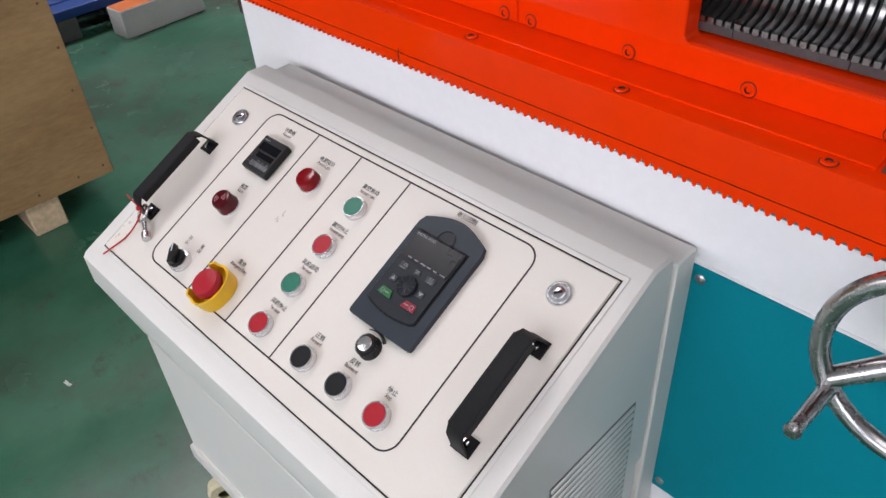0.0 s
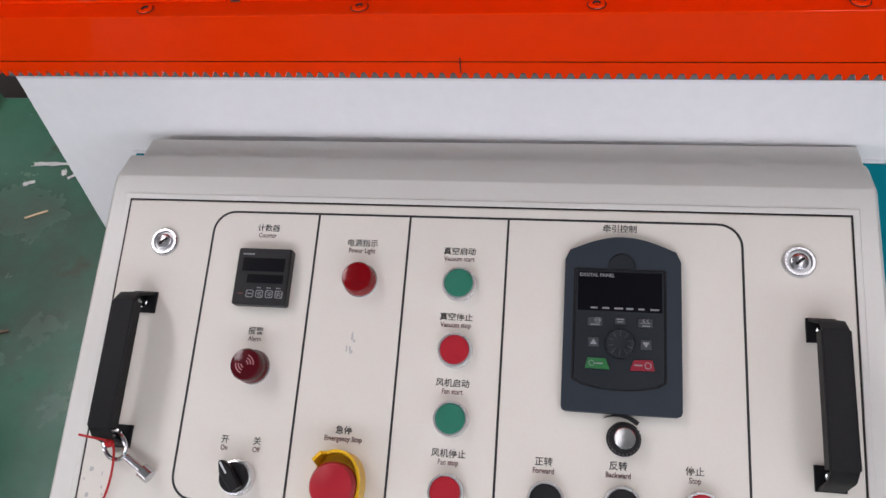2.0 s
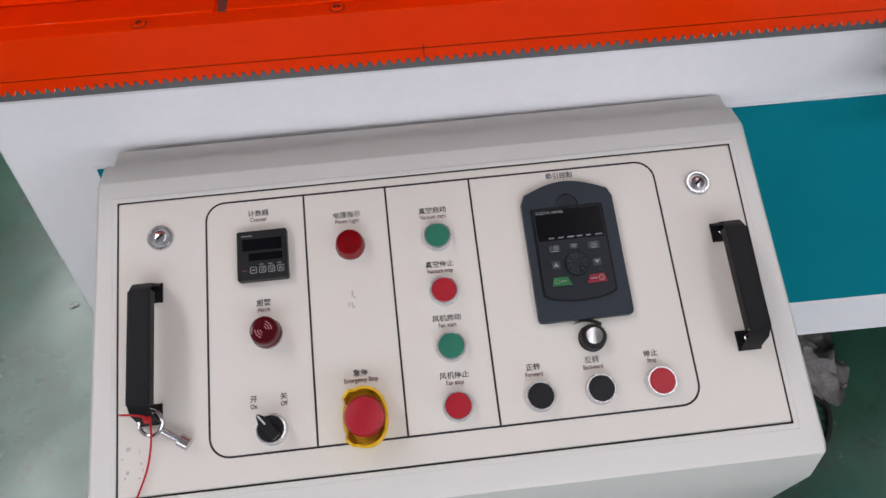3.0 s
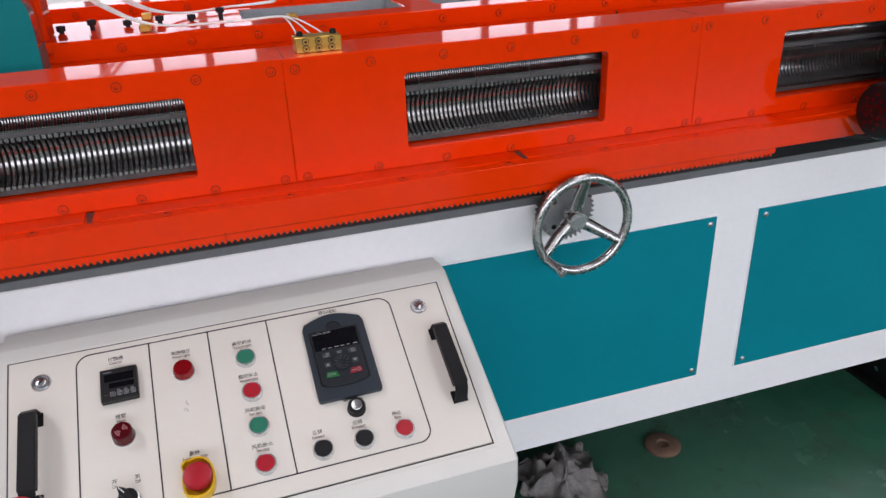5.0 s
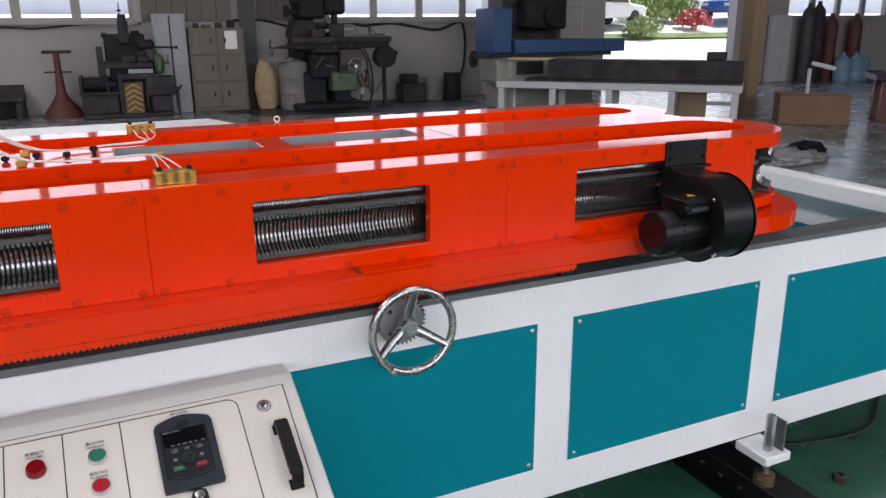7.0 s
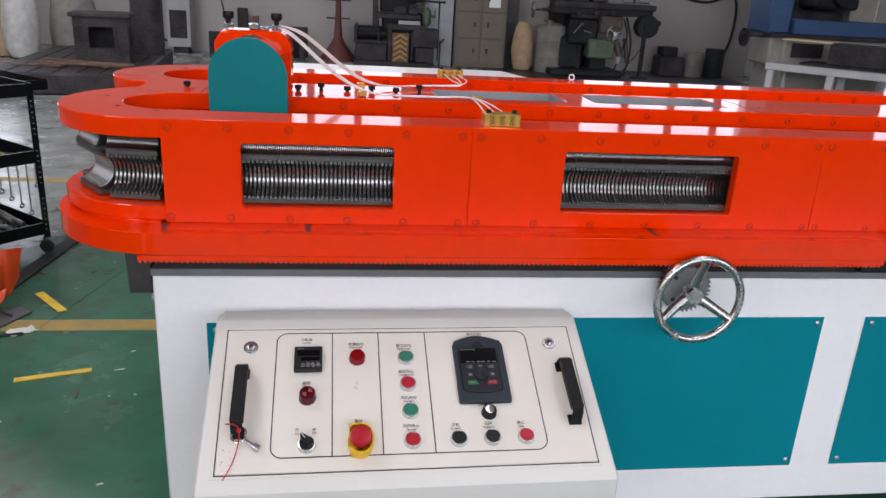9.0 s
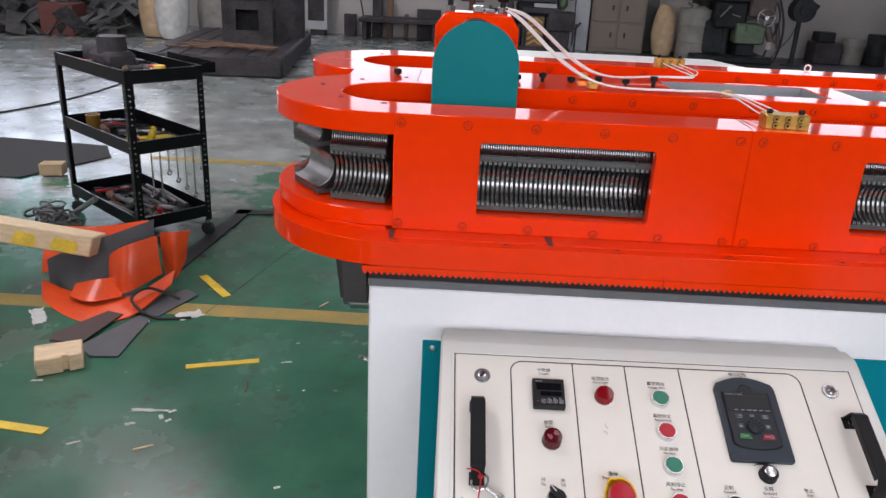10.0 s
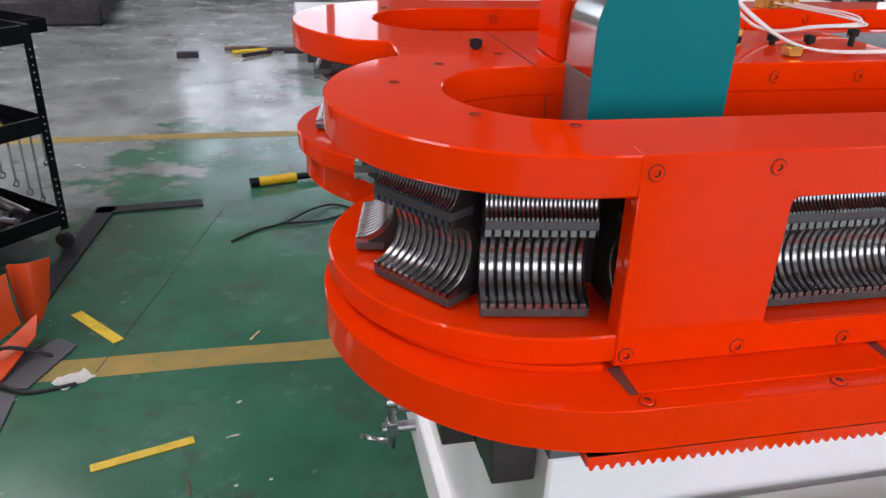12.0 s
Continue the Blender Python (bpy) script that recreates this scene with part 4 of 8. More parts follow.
for kx in (GX - 0.055, GX + 0.050):
    b = bmesh.new()
    rod(b, (kx, 0.355, 1.2385), (kx, 0.355, 1.262), 0.006, n=12)
    lathe(b, [(0, 0.016), (0.011, 0.016), (0.0125, 0.013), (0.0125, 0.004), (0.010, 0.0)], 16, Matrix.Translation((kx, 0.355, 1.260)))
    knob = part("knob", b, "black", head)
    b = bmesh.new()
    rod(b, (kx, 0.355, 1.2386), (kx, 0.355, 1.250), 0.0115, n=6)
    part("nut", b, "zinc", knob)
for kx in (GX - 0.072, GX + 0.072):
    part("bolt", bolt_ob.data, "orange", head, m=put_front(kx, 0.321, 1.185))
# standing socket screws on the middle plate
for x, y, h in ((0.010, 0.406, 0.003), (0.265, 0.404, 0.004), (0.319, 0.410, 0.010), (0.381, 0.419, 0.003), (0.440, 0.421, 0.006), (0.499, 0.422, 0.003), (0.554, 0.406, 0.014)):
    b = bmesh.new()
    rod(b, (x, y, TOP - 0.003), (x, y, TOP + h), 0.0045, n=10)
    lathe(b, [(0.0082, 0), (0.0082, 0.0085), (0.0072, 0.0092), (0.004, 0.0092), (0.0036, 0.004), (0, 0.004)], 14, Matrix.Translation((x, y, TOP + h)))
    part("socket_screw", b, "black_matt", machine)


def manifold(cx, cy):
    b = bmesh.new()
    box(b, (cx - 0.036, cy - 0.016, TOP), (cx + 0.036, cy + 0.016, TOP + 0.024), 0.0015)
    mb = part("hose_manifold", b, "brass", machine, "brass hose manifold block")
    for k in range(6):
        b = bmesh.new()
        lathe(b, [(0.0044, 0), (0.0044, 0.0022), (0.0022, 0.0022)], 12)
        lathe(b, [(0.0022, 0.0022), (0.0022, 0.0008), (0, 0.0008)], 12, mi=1)
        lathe(b, [(0.0056, 0.0001), (0.0056, 0.0004), (0.0044, 0.0004)], 12, mi=1)
        part("port", b, ["brass", "gap"], mb, m=put_front(cx - 0.020 + 0.020 * (k % 3), cy - 0.0160, TOP + 0.0065 + 0.0105 * (k // 3)))
    for s in (-0.026, 0.026):
        b = bmesh.new()
        lathe(b, [(0.005, 0), (0.005, 0.006), (0.003, 0.007), (0, 0.007)], 10, Matrix.Translation((cx + s, cy, TOP + 0.024)))
        part("fixing_screw", b, "black_matt", mb)
    b = bmesh.new()
    for k in range(3):
        rod(b, (cx - 0.02 + 0.02 * k, cy + 0.016, TOP + 0.012), (cx - 0.02 + 0.02 * k, cy + 0.026, TOP + 0.012), 0.0045, n=10)
    part("nozzle", b, "brass", mb)


manifold(0.680, 0.019)
manifold(0.678, 0.774)
for s in (-1, 0, 1):
    b = bmesh.new()
    sweep(b, curve_pts([(GX + 0.055, 0.352 + 0.006 * s, 1.246), (0.262, 0.352 + 0.004 * s, 1.226 + 0.003 * s), (0.352, 0.346 + 0.004 * s, 1.150 + 0.003 * s), (0.440, 0.338 + 0.005 * s, 1.110), (0.58, 0.336 + 0.006 * s, 1.106), (0.655, 0.318 + 0.004 * s, 1.110), (0.672 + 0.01 * s, 0.22, 1.116), (0.680 + 0.02 * s, 0.10, 1.113), (0.680 + 0.02 * s, 0.045, 1.112)]), 0.0016, 8)
    part("air_hose", b, "hose", machine)
    b = bmesh.new()
    sweep(b, curve_pts([(GX + 0.058, 0.378 + 0.005 * s, 1.248), (0.285, 0.398 + 0.004 * s, 1.226 + 0.003 * s), (0.39, 0.44 + 0.004 * s, 1.142 + 0.003 * s), (0.47, 0.475 + 0.005 * s, 1.110), (0.58, 0.517 + 0.006 * s, 1.108), (0.67, 0.530 + 0.01 * s, 1.110), (0.678 + 0.02 * s, 0.59, 1.115), (0.678 + 0.02 * s, 0.69, 1.113), (0.678 + 0.02 * s, 0.748, 1.112)]), 0.0016, 8)
    part("air_hose", b, "hose", machine)
for hx, hy in ((0.405, 0.330), (0.405, 0.47), (0.672, 0.306)):
    b = bmesh.new()
    box(b, (hx, hy, TOP + 0.001), (hx + 0.020, hy + 0.020, TOP + 0.014), 0.002)
    part("hose_clip", b, "brass", machine)
b = bmesh.new()
lathe(b, [(0, 0.018), (0.010, 0.016), (0.012, 0.008), (0.010, 0)], 14, put_front(1.345, C1 + RS - 0.001, 1.045))
part("plug", b, "hose", machine)
b = bmesh.new()
sweep(b, [(1.06 + 0.008 * math.cos(t), 0.835, TOP + 0.009 + 0.008 * math.sin(t)) for t in [2 * math.pi * k / 20 for k in range(20)]], 0.0022, 8, True)
part("lifting_eye", b, "white", machine)

# bearing housings under the left end, and screw jacks
b = bmesh.new()
sheet(b, [(-0.056, 0.843), (-0.008, 0.843), (-0.004, 0.738), (-0.050, 0.738)], 0.022, 0.085, (), XZ, bev=0.002)
part("bearing_block", b, "bearing_iron", machine)
b = bmesh.new()
sheet(b, [(-0.090, 0.843), (-0.004, 0.843), (-0.004, 0.690), (-0.074, 0.690)], 0.145, 0.215, (), XZ, bev=0.002)
part("bearing_block", b, "bearing_iron", machine)
b = bmesh.new()
box(b, (-0.045, 0.081, 0.72), (-0.010, 0.149, 0.843), 0.002)
part("bearing_gap", b, "black_matt", machine)
b = bmesh.new()
rod(b, (-0.090, 0.407, 0.565), (0.0, 0.407, 0.565), 0.020, n=20)
rod(b, (-0.105, 0.407, 0.565), (-0.02, 0.407, 0.565), 0.012, n=16)
part("shaft_end", b, "steel", machine)
b = bmesh.new()
rod(b, (-0.07, 0.72, 0.26), (0.0, 0.72, 0.26), 0.012, n=18)
rod(b, (-0.05, 0.72, 0.21), (-0.05, 0.72, 0.31), 0.008, n=14)
box(b, (-0.062, 0.705, 0.245), (-0.038, 0.735, 0.28), 0.003)
sweep(b, curve_pts([(-0.05, 0.73, 0.215), (-0.07, 0.75, 0.205), (-0.10, 0.76, 0.21), (-0.11, 0.75, 0.22)], 4), 0.006, 8)
part("adjusting_screw", b, "steel", machine)


def jack(x, y, dy):
    j = part("levelling_jack", box(bmesh.new(), (x - 0.055, min(y, y + dy * 0.92), BB - 0.026), (x + 0.042, max(y, y + dy * 0.92), BB + 0.002), 0.003), "white", machine, "white foot bracket with a levelling screw")
    yc = y + dy * 0.62
    b = bmesh.new()
    lathe(b, [(0.014, 0), (0.014, 0.105), (0.012, 0.109), (0, 0.109)], 6, Matrix.Translation((x - 0.01, yc, BB + 0.002)))
    part("jack_nut", b, "steel", j)
    b = bmesh.new()
    rod(b, (x - 0.01, yc, 0.09), (x - 0.01, yc, BB - 0.028), 0.013, n=16)
    part("jack_screw", b, "steel", j)
    b = bmesh.new()
    lathe(b, [(0.029, 0), (0.030, 0.008), (0.028, 0.010), (0.030, 0.012), (0.030, 0.022), (0.028, 0.024), (0.029, 0.032), (0.024, 0.036), (0.0, 0.036)], 24, Matrix.Translation((x - 0.01, yc, 0.092)))
    part("jack_collar", b, "dull_brass", j)
    return yc


jack(2.205, 0.0, -0.125)
jack(0.90, 0.94, 0.125)
jack(2.235, 0.94, 0.125)
jack(0.12, 0.94, 0.125)
b = bmesh.new()
box(b, (2.222, -0.104, BB + 0.002), (2.228, -0.068, BB + 0.095))
part("guide_plate", b, "grey_paint", machine)
# travel rails on the floor that carry the machine
for x in (2.225, 0.45):
    b = bmesh.new()
    box(b, (x - 0.055, -0.20 if x > 1 else 0.05, 0.012), (x + 0.055, 1.15, 0.092), 0.004)
    box(b, (x - 0.085, -0.19 if x > 1 else 0.05, 0.0), (x + 0.085, 1.14, 0.012))
    rail = solid("travel_rail", b, "black_matt", "black steel travel rail under the machine", "rail")
    for k in range(9):
        b = bmesh.new()
        lathe(b, [(0.0075, 0), (0.0075, 0.007), (0.005, 0.008), (0, 0.008)], 10, Matrix.Translation((x - 0.055, -0.17 + 0.075 * k, 0.05)) @ pose(0, 0, 0, 0, -90, 0))
        part("rail_bolt", b, "zinc", rail)

# ---- the operator's console ----
PO = Vector((-0.0025, -0.110, 0.7145))
PT = math.degrees(math.atan(0.49))
PANEL = Matrix.Translation(PO) @ pose(0, 0, 0, PT, 0, 0)     # x across, y up the slope, z out of it
console = thing("control_console", (0.49, -0.2, 0), "cream-white sloped control console on castors", "control console")
CX0, CX1 = 0.1365, 0.846


def slope(v, w=0.0):
    p = PANEL @ Vector((0, v, w))
    return p.y, p.z


lip, back = slope(-0.320), (-0.047, 0.727)
shell = bmesh.new()
prof = [slope(0.030), slope(-0.318), (lip[0] - 0.005, lip[1] - 0.006), (lip[0] - 0.005, lip[1] - 0.052), (-0.368, 0.392), (-0.047, 0.392), (-0.047, 0.722), (-0.051, 0.7268), (-0.082, 0.7280)]
sheet(shell, prof, CX0, CX1, (), lambda a, b, d: (d, a, b), bev=0.0035)
part("upper_housing", shell, "cabinet", console)
body = bmesh.new()
box(body, (CX0 + 0.010, -0.368, 0.085), (CX1 - 0.004, -0.049, 0.3915), 0.004)
box(body, (CX0 + 0.006, -0.375, 0.075), (CX1 + 0.002, -0.047, 0.112), 0.004)
part("lower_cabinet", body, "cabinet", console)
# flange widened to close the rear gap and lighten the shade there
b = bmesh.new()
box(b, (CX0 + 0.004, -0.0465, 0.10), (CX1 + 0.003, -0.0085, 0.7145), 0.002)
part("back_flange", b, "cabinet", console)
# louvres on the side
# dark plate behind the slats, painted for the shade between them
b = bmesh.new()
box(b, (CX1 - 0.002, -0.240, 0.295), (CX1 + 0.0007, -0.086, 0.537))
part("louvre_opening", b, "castings", console)
for k in range(20):
    b = bmesh.new()
    box(b, (CX1 - 0.006, -0.238, 0.298 + 0.012 * k), (CX1 + 0.0022, -0.088, 0.3055 + 0.012 * k), 0.0015)
    part("louvre", b, "cabinet", console)
for cx in (CX0 + 0.07, CX1 - 0.07):
    for cy in (-0.352, -0.11):
        c = part("castor", box(bmesh.new(), (cx - 0.02, cy - 0.018, 0.055), (cx + 0.02, cy + 0.018, 0.0752), 0.003), "steel", console)
        b = bmesh.new()
        lathe(b, [(0.010, -0.014), (0.024, -0.014), (0.0285, -0.009), (0.0285, 0.009), (0.024, 0.014), (0.010, 0.014)], 24, Matrix.Translation((cx, cy - 0.012, 0.0288)) @ pose(0, 0, 0, 90, 0, 60))
        part("wheel", b, "caster", c, "yellowed nylon castor wheel")

# instrument door, narrowed towards its foot to fit the camera's view
def door_shape(o):
    return [(0.1690 - o, -0.2945 - o), (0.8180 + o, -0.2945 - o), (0.8240 + o, 0.0040 + o), (0.1640 - o, 0.0040 + o)]


b = bmesh.new()
sheet(b, door_shape(0.0020), 0.0002, 0.0010, [door_shape(0.0004)])
part("door_gap", b, "gap", console, m=PANEL)
b = bmesh.new()
sheet(b, door_shape(0), 0.0003, 0.0030, bev=0.0012)
b2 = bmesh.new()
sheet(b2, door_shape(0.0075), 0.0001, 0.0014, [door_shape(0.0022)], bev=0.0005)
part("door_surround", b2, "cabinet", console, m=PANEL)
door = part("instrument_door", b, "cream", console, "cream instrument door with printed outlines", m=PANEL)
DZ = 0.0031


def on_door(x, v, w=0.0, rz=0):
    return PANEL @ pose(x, v, DZ + w, 0, 0, rz)


LW = 0.0010
b = bmesh.new()
FX0, FX1, FV0, FV1 = 0.2555, 0.7350, -0.2680, -0.0062
sheet(b, rrect(FX0 - LW, FV0 - LW, FX1 + LW, FV1 + LW, 0.021, 8), 0, 0.0003, [rrect(FX0 + LW, FV0 + LW, FX1 - LW, FV1 - LW, 0.019, 8)])
for x in (0.3582, 0.4450, 0.5350):
    box(b, (x - LW, FV0 + 0.0012, 0), (x + LW, FV1 - 0.0012, 0.0003))
part("printed_outline", b, "ink", door, m=on_door(0, 0))

MARKS = [("计数器", "Counter", 0.3100, -0.0220), ("电源指示", "Power Light", 0.4024, -0.0338), ("报警", "Alarm", 0.3120, -0.1200), ("开", "On", 0.2985, -0.2162), ("关", "Off", 0.3278, -0.2160),
         ("急停", "Emergency Stop", 0.4040, -0.2015), ("真空启动", "Vacuum start", 0.4928, -0.0385), ("真空停止", "Vacuum stop", 0.4938, -0.0985), ("风机启动", "Fan start", 0.4948, -0.1560), ("风机停止", "Fan stop", 0.4956, -0.2142),
         ("牵引控制", "", 0.6328, -0.0132), ("正转", "Forward", 0.5743, -0.2149), ("反转", "Backward", 0.6338, -0.2140), ("停止", "Stop", 0.6932, -0.2138)]
for zh, en, x, v in MARKS:
    written("lettering", zh, 0.0074, "ink", door, on_door(x, v, 0.0003))
    if en:
        written("lettering", en, 0.0064, "ink_brown", door, on_door(x, v - 0.0069, 0.0003) @ Matrix.Diagonal((0.80, 1, 1, 1)))


def push_button(name, x, v, mat, label, lens=False, h=0.011):
    b = bmesh.new()
    lathe(b, [(0.0152, 0), (0.0152, 0.0035), (0.0148, 0.0075), (0.0140, 0.0090), (0.0128, 0.0090), (0.0126, 0.0055)], 32)
    pb = part(name, b, "silver_ring" if not lens else mat, door, label, m=on_door(x, v))
    b = bmesh.new()
    if lens:
        lathe(b, [(0.0142, 0.004), (0.0142, h), (0.0130, h + 0.0020), (0.010, h + 0.0026), (0, h + 0.0028)], 32)
        part("lens", b, mat, pb, m=on_door(x, v))
        b = bmesh.new()
        lathe(b, [(0.0156, 0), (0.0156, 0.0022), (0.0145, 0.0024)], 32)
        part("bezel", b, "silver_ring", pb, m=on_door(x, v))
    else:
        lathe(b, [(0.0126, 0.0055), (0.0126, 0.0088), (0.0118, 0.0096), (0, 0.0098)], 32)
        part("cap", b, mat, pb, m=on_door(x, v))
    return pb


for x, v, c, w in ((0.4948, -0.0692, "green_button", "green"), (0.4954, -0.1280, "red_button", "red"), (0.4960, -0.1858, "green_button", "green"), (0.4960, -0.2446, "red_button", "red"),
                   (0.5769, -0.2441, "black_button", "black"), (0.6369, -0.2435, "black_button", "black"), (0.6975, -0.2428, "red_button", "red")):
    push_button("push_button", x, v, c, f"{w} push button in a silver ring")
push_button("indicator_lamp", 0.4042, -0.0688, "red_lens", "red power indicator lamp", True, 0.013)
alarm = push_button("alarm_buzzer", 0.3147, -0.1523, "red_dark", "dark red alarm buzzer with sound-wave mark", True, 0.018)
b = bmesh.new()
for s in (0, 180):
    for r in (0.003, 0.0055, 0.008):
        o = arc(0, 0, r + 0.0005, s - 38, s + 38, 8)
        i = arc(0, 0, r - 0.0005, s - 38, s + 38, 8)
        sheet(b, o + i[::-1], 0.0209, 0.0213)
part("sound_mark", b, "mark_pink", alarm, m=on_door(0.3147, -0.1523, 0, 35))

# selector switch
sel = part("selector_switch", lathe(bmesh.new(), [(0.0152, 0), (0.0152, 0.004), (0.0142, 0.0085), (0.0126, 0.0090), (0.012, 0.0060), (0, 0.006)], 32), "silver_ring", door, "black two-position selector switch", m=on_door(0.3157, -0.2467))
b = bmesh.new()
lathe(b, [(0.0128, 0.006), (0.0126, 0.0125), (0.0118, 0.0135), (0, 0.0135)], 28)
sheet(b, [(-0.0045, -0.0115), (0.0045, -0.0115), (0.0052, 0.008), (0.0015, 0.0165), (-0.0015, 0.0165), (-0.0052, 0.008)], 0.0135, 0.0225, bev=0.001)
part("lever", b, "black_button", sel, m=on_door(0.3157, -0.2467, 0, 38))
b = bmesh.new()
box(b, (-0.0008, 0.004, 0.0225), (0.0008, 0.0150, 0.0229))
part("pointer", b, "ink_white", sel, m=on_door(0.3157, -0.2467, 0, 38))

# emergency stop in its yellow guard
es = part("emergency_stop", lathe(bmesh.new(), [(0.0105, 0), (0.0105, 0.016), (0.0175, 0.0175), (0.0192, 0.021), (0.0192, 0.027), (0.0172, 0.0310), (0.009, 0.0326), (0, 0.0328)], 36), "red_button", door, "red mushroom emergency stop in a yellow guard", m=on_door(0.4065, -0.2465))
b = bmesh.new()
n = 40
ro, ri = [], []
for k in range(n):
    t = 2 * math.pi * k / n
    r = 0.0255 - 0.0035 * math.cos(2 * t)
    c = math.cos(t)
    h = 0.0100 if c < -0.80 else 0.0265 if c < -0.45 else 0.0225
    r += 0.0022 if -0.80 <= c < -0.45 else 0.0
    ro.append((r * math.cos(t), r * math.sin(t), h))
    ri.append(((r - 0.0026) * math.cos(t), (r - 0.0026) * math.sin(t), h))
vo = [b.verts.new(p) for p in ro]
vi = [b.verts.new(p) for p in ri]
lo = [b.verts.new((p[0] * 0.96, p[1] * 0.96, 0)) for p in ro]
li = [b.verts.new((p[0], p[1], 0.003)) for p in ri]
mid = b.verts.new((0, 0, 0.003))
for k in range(n):
    j = (k + 1) % n
    b.faces.new((vo[k], vo[j], vi[j], vi[k])), b.faces.new((lo[k], lo[j], vo[j], vo[k])), b.faces.new((vi[k], vi[j], li[j], li[k])), b.faces.new((li[k], li[j], mid))
part("guard_ring", b, "yellow", es, m=on_door(0.4065, -0.2465))

# counter
CX, CV = 0.3143, -0.0710
b = bmesh.new()
box(b, (-0.0255, -0.0265, 0), (0.0255, 0.0265, 0.011), 0.0014)
counter = part("counter_display", b, "black_button", door, "black square digital counter with four keys", m=on_door(CX, CV))
b = bmesh.new()
box(b, (-0.0195, 0.0045, 0.011), (0.0205, 0.0170, 0.0114))
box(b, (-0.0135, -0.0065, 0.011), (0.0205, 0.0015, 0.0114))
part("display_window", b, "screen", counter, m=on_door(CX, CV))
b = bmesh.new()
for k in range(4):
    sheet(b, rrect(-0.0125 + 0.0092 * k, -0.0200, -0.0055 + 0.0092 * k, -0.0130, 0.0015, 3), 0.011, 0.0117, [rrect(-0.0119 + 0.0092 * k, -0.0194, -0.0061 + 0.0092 * k, -0.0136, 0.0013, 3)])
    kx = -0.0090 + 0.0092 * k
    if k == 0:
        box(b, (kx - 0.0018, -0.0170, 0.011), (kx + 0.0018, -0.0160, 0.0117))
    else:
        for e in (-0.0009, 0.0009):
            for sgn in (-1, 1):
                box(b, (-0.0003, 0, 0.011), (0.0003, 0.0024, 0.0117), 0, pose(kx, -0.0165, 0, 0, 0, {1: 90, 2: 180, 3: 0}[k]) @ pose(0, 0.0007 + e, 0, 0, 0, sgn * 130))
box(b, (-0.0205, 0.0200, 0.011), (-0.0095, 0.0212, 0.0114))
for k in range(3):
    box(b, (-0.003 + 0.0092 * k, -0.0112, 0.011), (0.001 + 0.0092 * k, -0.0104, 0.0114))
tagged(part("key_marks", b, "ink_grey", counter, m=on_door(CX, CV)), kind="stuff")
b = bmesh.new()
box(b, (-0.0205, -0.0172, 0.011), (-0.0155, -0.0160, 0.0114))
part("status_mark", b, "oxide", counter, m=on_door(CX, CV))

# frequency inverter panel
VX, VV = 0.6350, -0.1030
out = [(-0.0485, -0.0660), (-0.0473, -0.0688), (-0.0445, -0.0700), (0.0445, -0.0700), (0.0473, -0.0688), (0.0485, -0.0660), (0.0485, 0.0590), (0.0445, 0.0680)] + [(0.0445 - 0.089 * k / 14, 0.068 + 0.0125 * math.sin(math.pi * k / 14)) for k in range(1, 14)] + [(-0.0445, 0.0680), (-0.0485, 0.0590)]
b = bmesh.new()
sheet(b, out, 0, 0.0075, bev=0.0022)
inv = part("frequency_inverter", b, "inverter", door, "blue-grey frequency inverter with keypad and dark display", m=on_door(VX, VV))
VX -= 0.0018
key_out = [(-0.0375, -0.0430), (-0.0300, -0.0470), (-0.015, -0.0500), (0.0, -0.0508), (0.015, -0.0500), (0.0300, -0.0470), (0.0365, -0.0430), (0.0365, 0.0500), (-0.0375, 0.0500)]
b = bmesh.new()
sheet(b, [(x * 1.04, y * 1.022 + 0.0002) for x, y in key_out], 0.0070, 0.0079)
part("keypad_seam", b, "gap", inv, m=on_door(VX, VV))
b = bmesh.new()
sheet(b, key_out, 0.0074, 0.0105, bev=0.001)
pad = part("keypad", b, "keypad", inv, m=on_door(VX, VV))
b = bmesh.new()
lathe(b, [(0.0118, 0.0087), (0.0112, 0.0089), (0.0108, 0.0080), (0, 0.0078)], 26, Matrix.Translation((0.001, 0.0535, 0)))
part("thumb_notch", b, "keypad", inv, m=on_door(VX, VV))
b = bmesh.new()
box(b, (-0.0352, 0.0140, 0.0103), (0.0342, 0.0480, 0.0110), 0.0004)
part("display_window", b, "screen", pad, m=on_door(VX, VV))
PAD_KEYS = [(-0.0205, 0.0048, 0.0125, 0.0078), (0.0, 0.0060, 0.0090, 0.0060), (0.0205, 0.0050, 0.0125, 0.0078), (-0.0215, -0.0126, 0.0092, 0.0082), (0.0210, -0.0132, 0.0092, 0.0082)]
for x, y, w, h in PAD_KEYS:
    b = bmesh.new()
    box(b, (x - w / 2, y - h / 2, 0.0105), (x + w / 2, y + h / 2, 0.0119), 0.0006)
    part("key", b, "key_grey", pad, m=on_door(VX, VV))
for name, mat, sg, label in (("run_key", "key_green", -1, "green start key"), ("stop_key", "key_red", 1, "red stop key")):
    b = bmesh.new()
    sheet(b, [(sg * 0.0280, -0.0345), (sg * 0.0080, -0.0350), (sg * 0.0115, -0.0262), (sg * 0.0260, -0.0258)], 0.0105, 0.0119)
    part(name, b, mat, pad, label, m=on_door(VX, VV))
b = bmesh.new()
lathe(b, [(0.0128, 0.0105), (0.0126, 0.0135), (0.0115, 0.0145), (0.007, 0.0130), (0, 0.0125)], 10)
part("dial", b, "keypad", pad, m=on_door(VX, VV - 0.0130))
b = bmesh.new()
for k in range(10):
    box(b, (0.0060, -0.0004, 0.0136), (0.0108, 0.0004, 0.0148), 0, pose(0, 0, 0, 0, 0, 36 * k + 15))
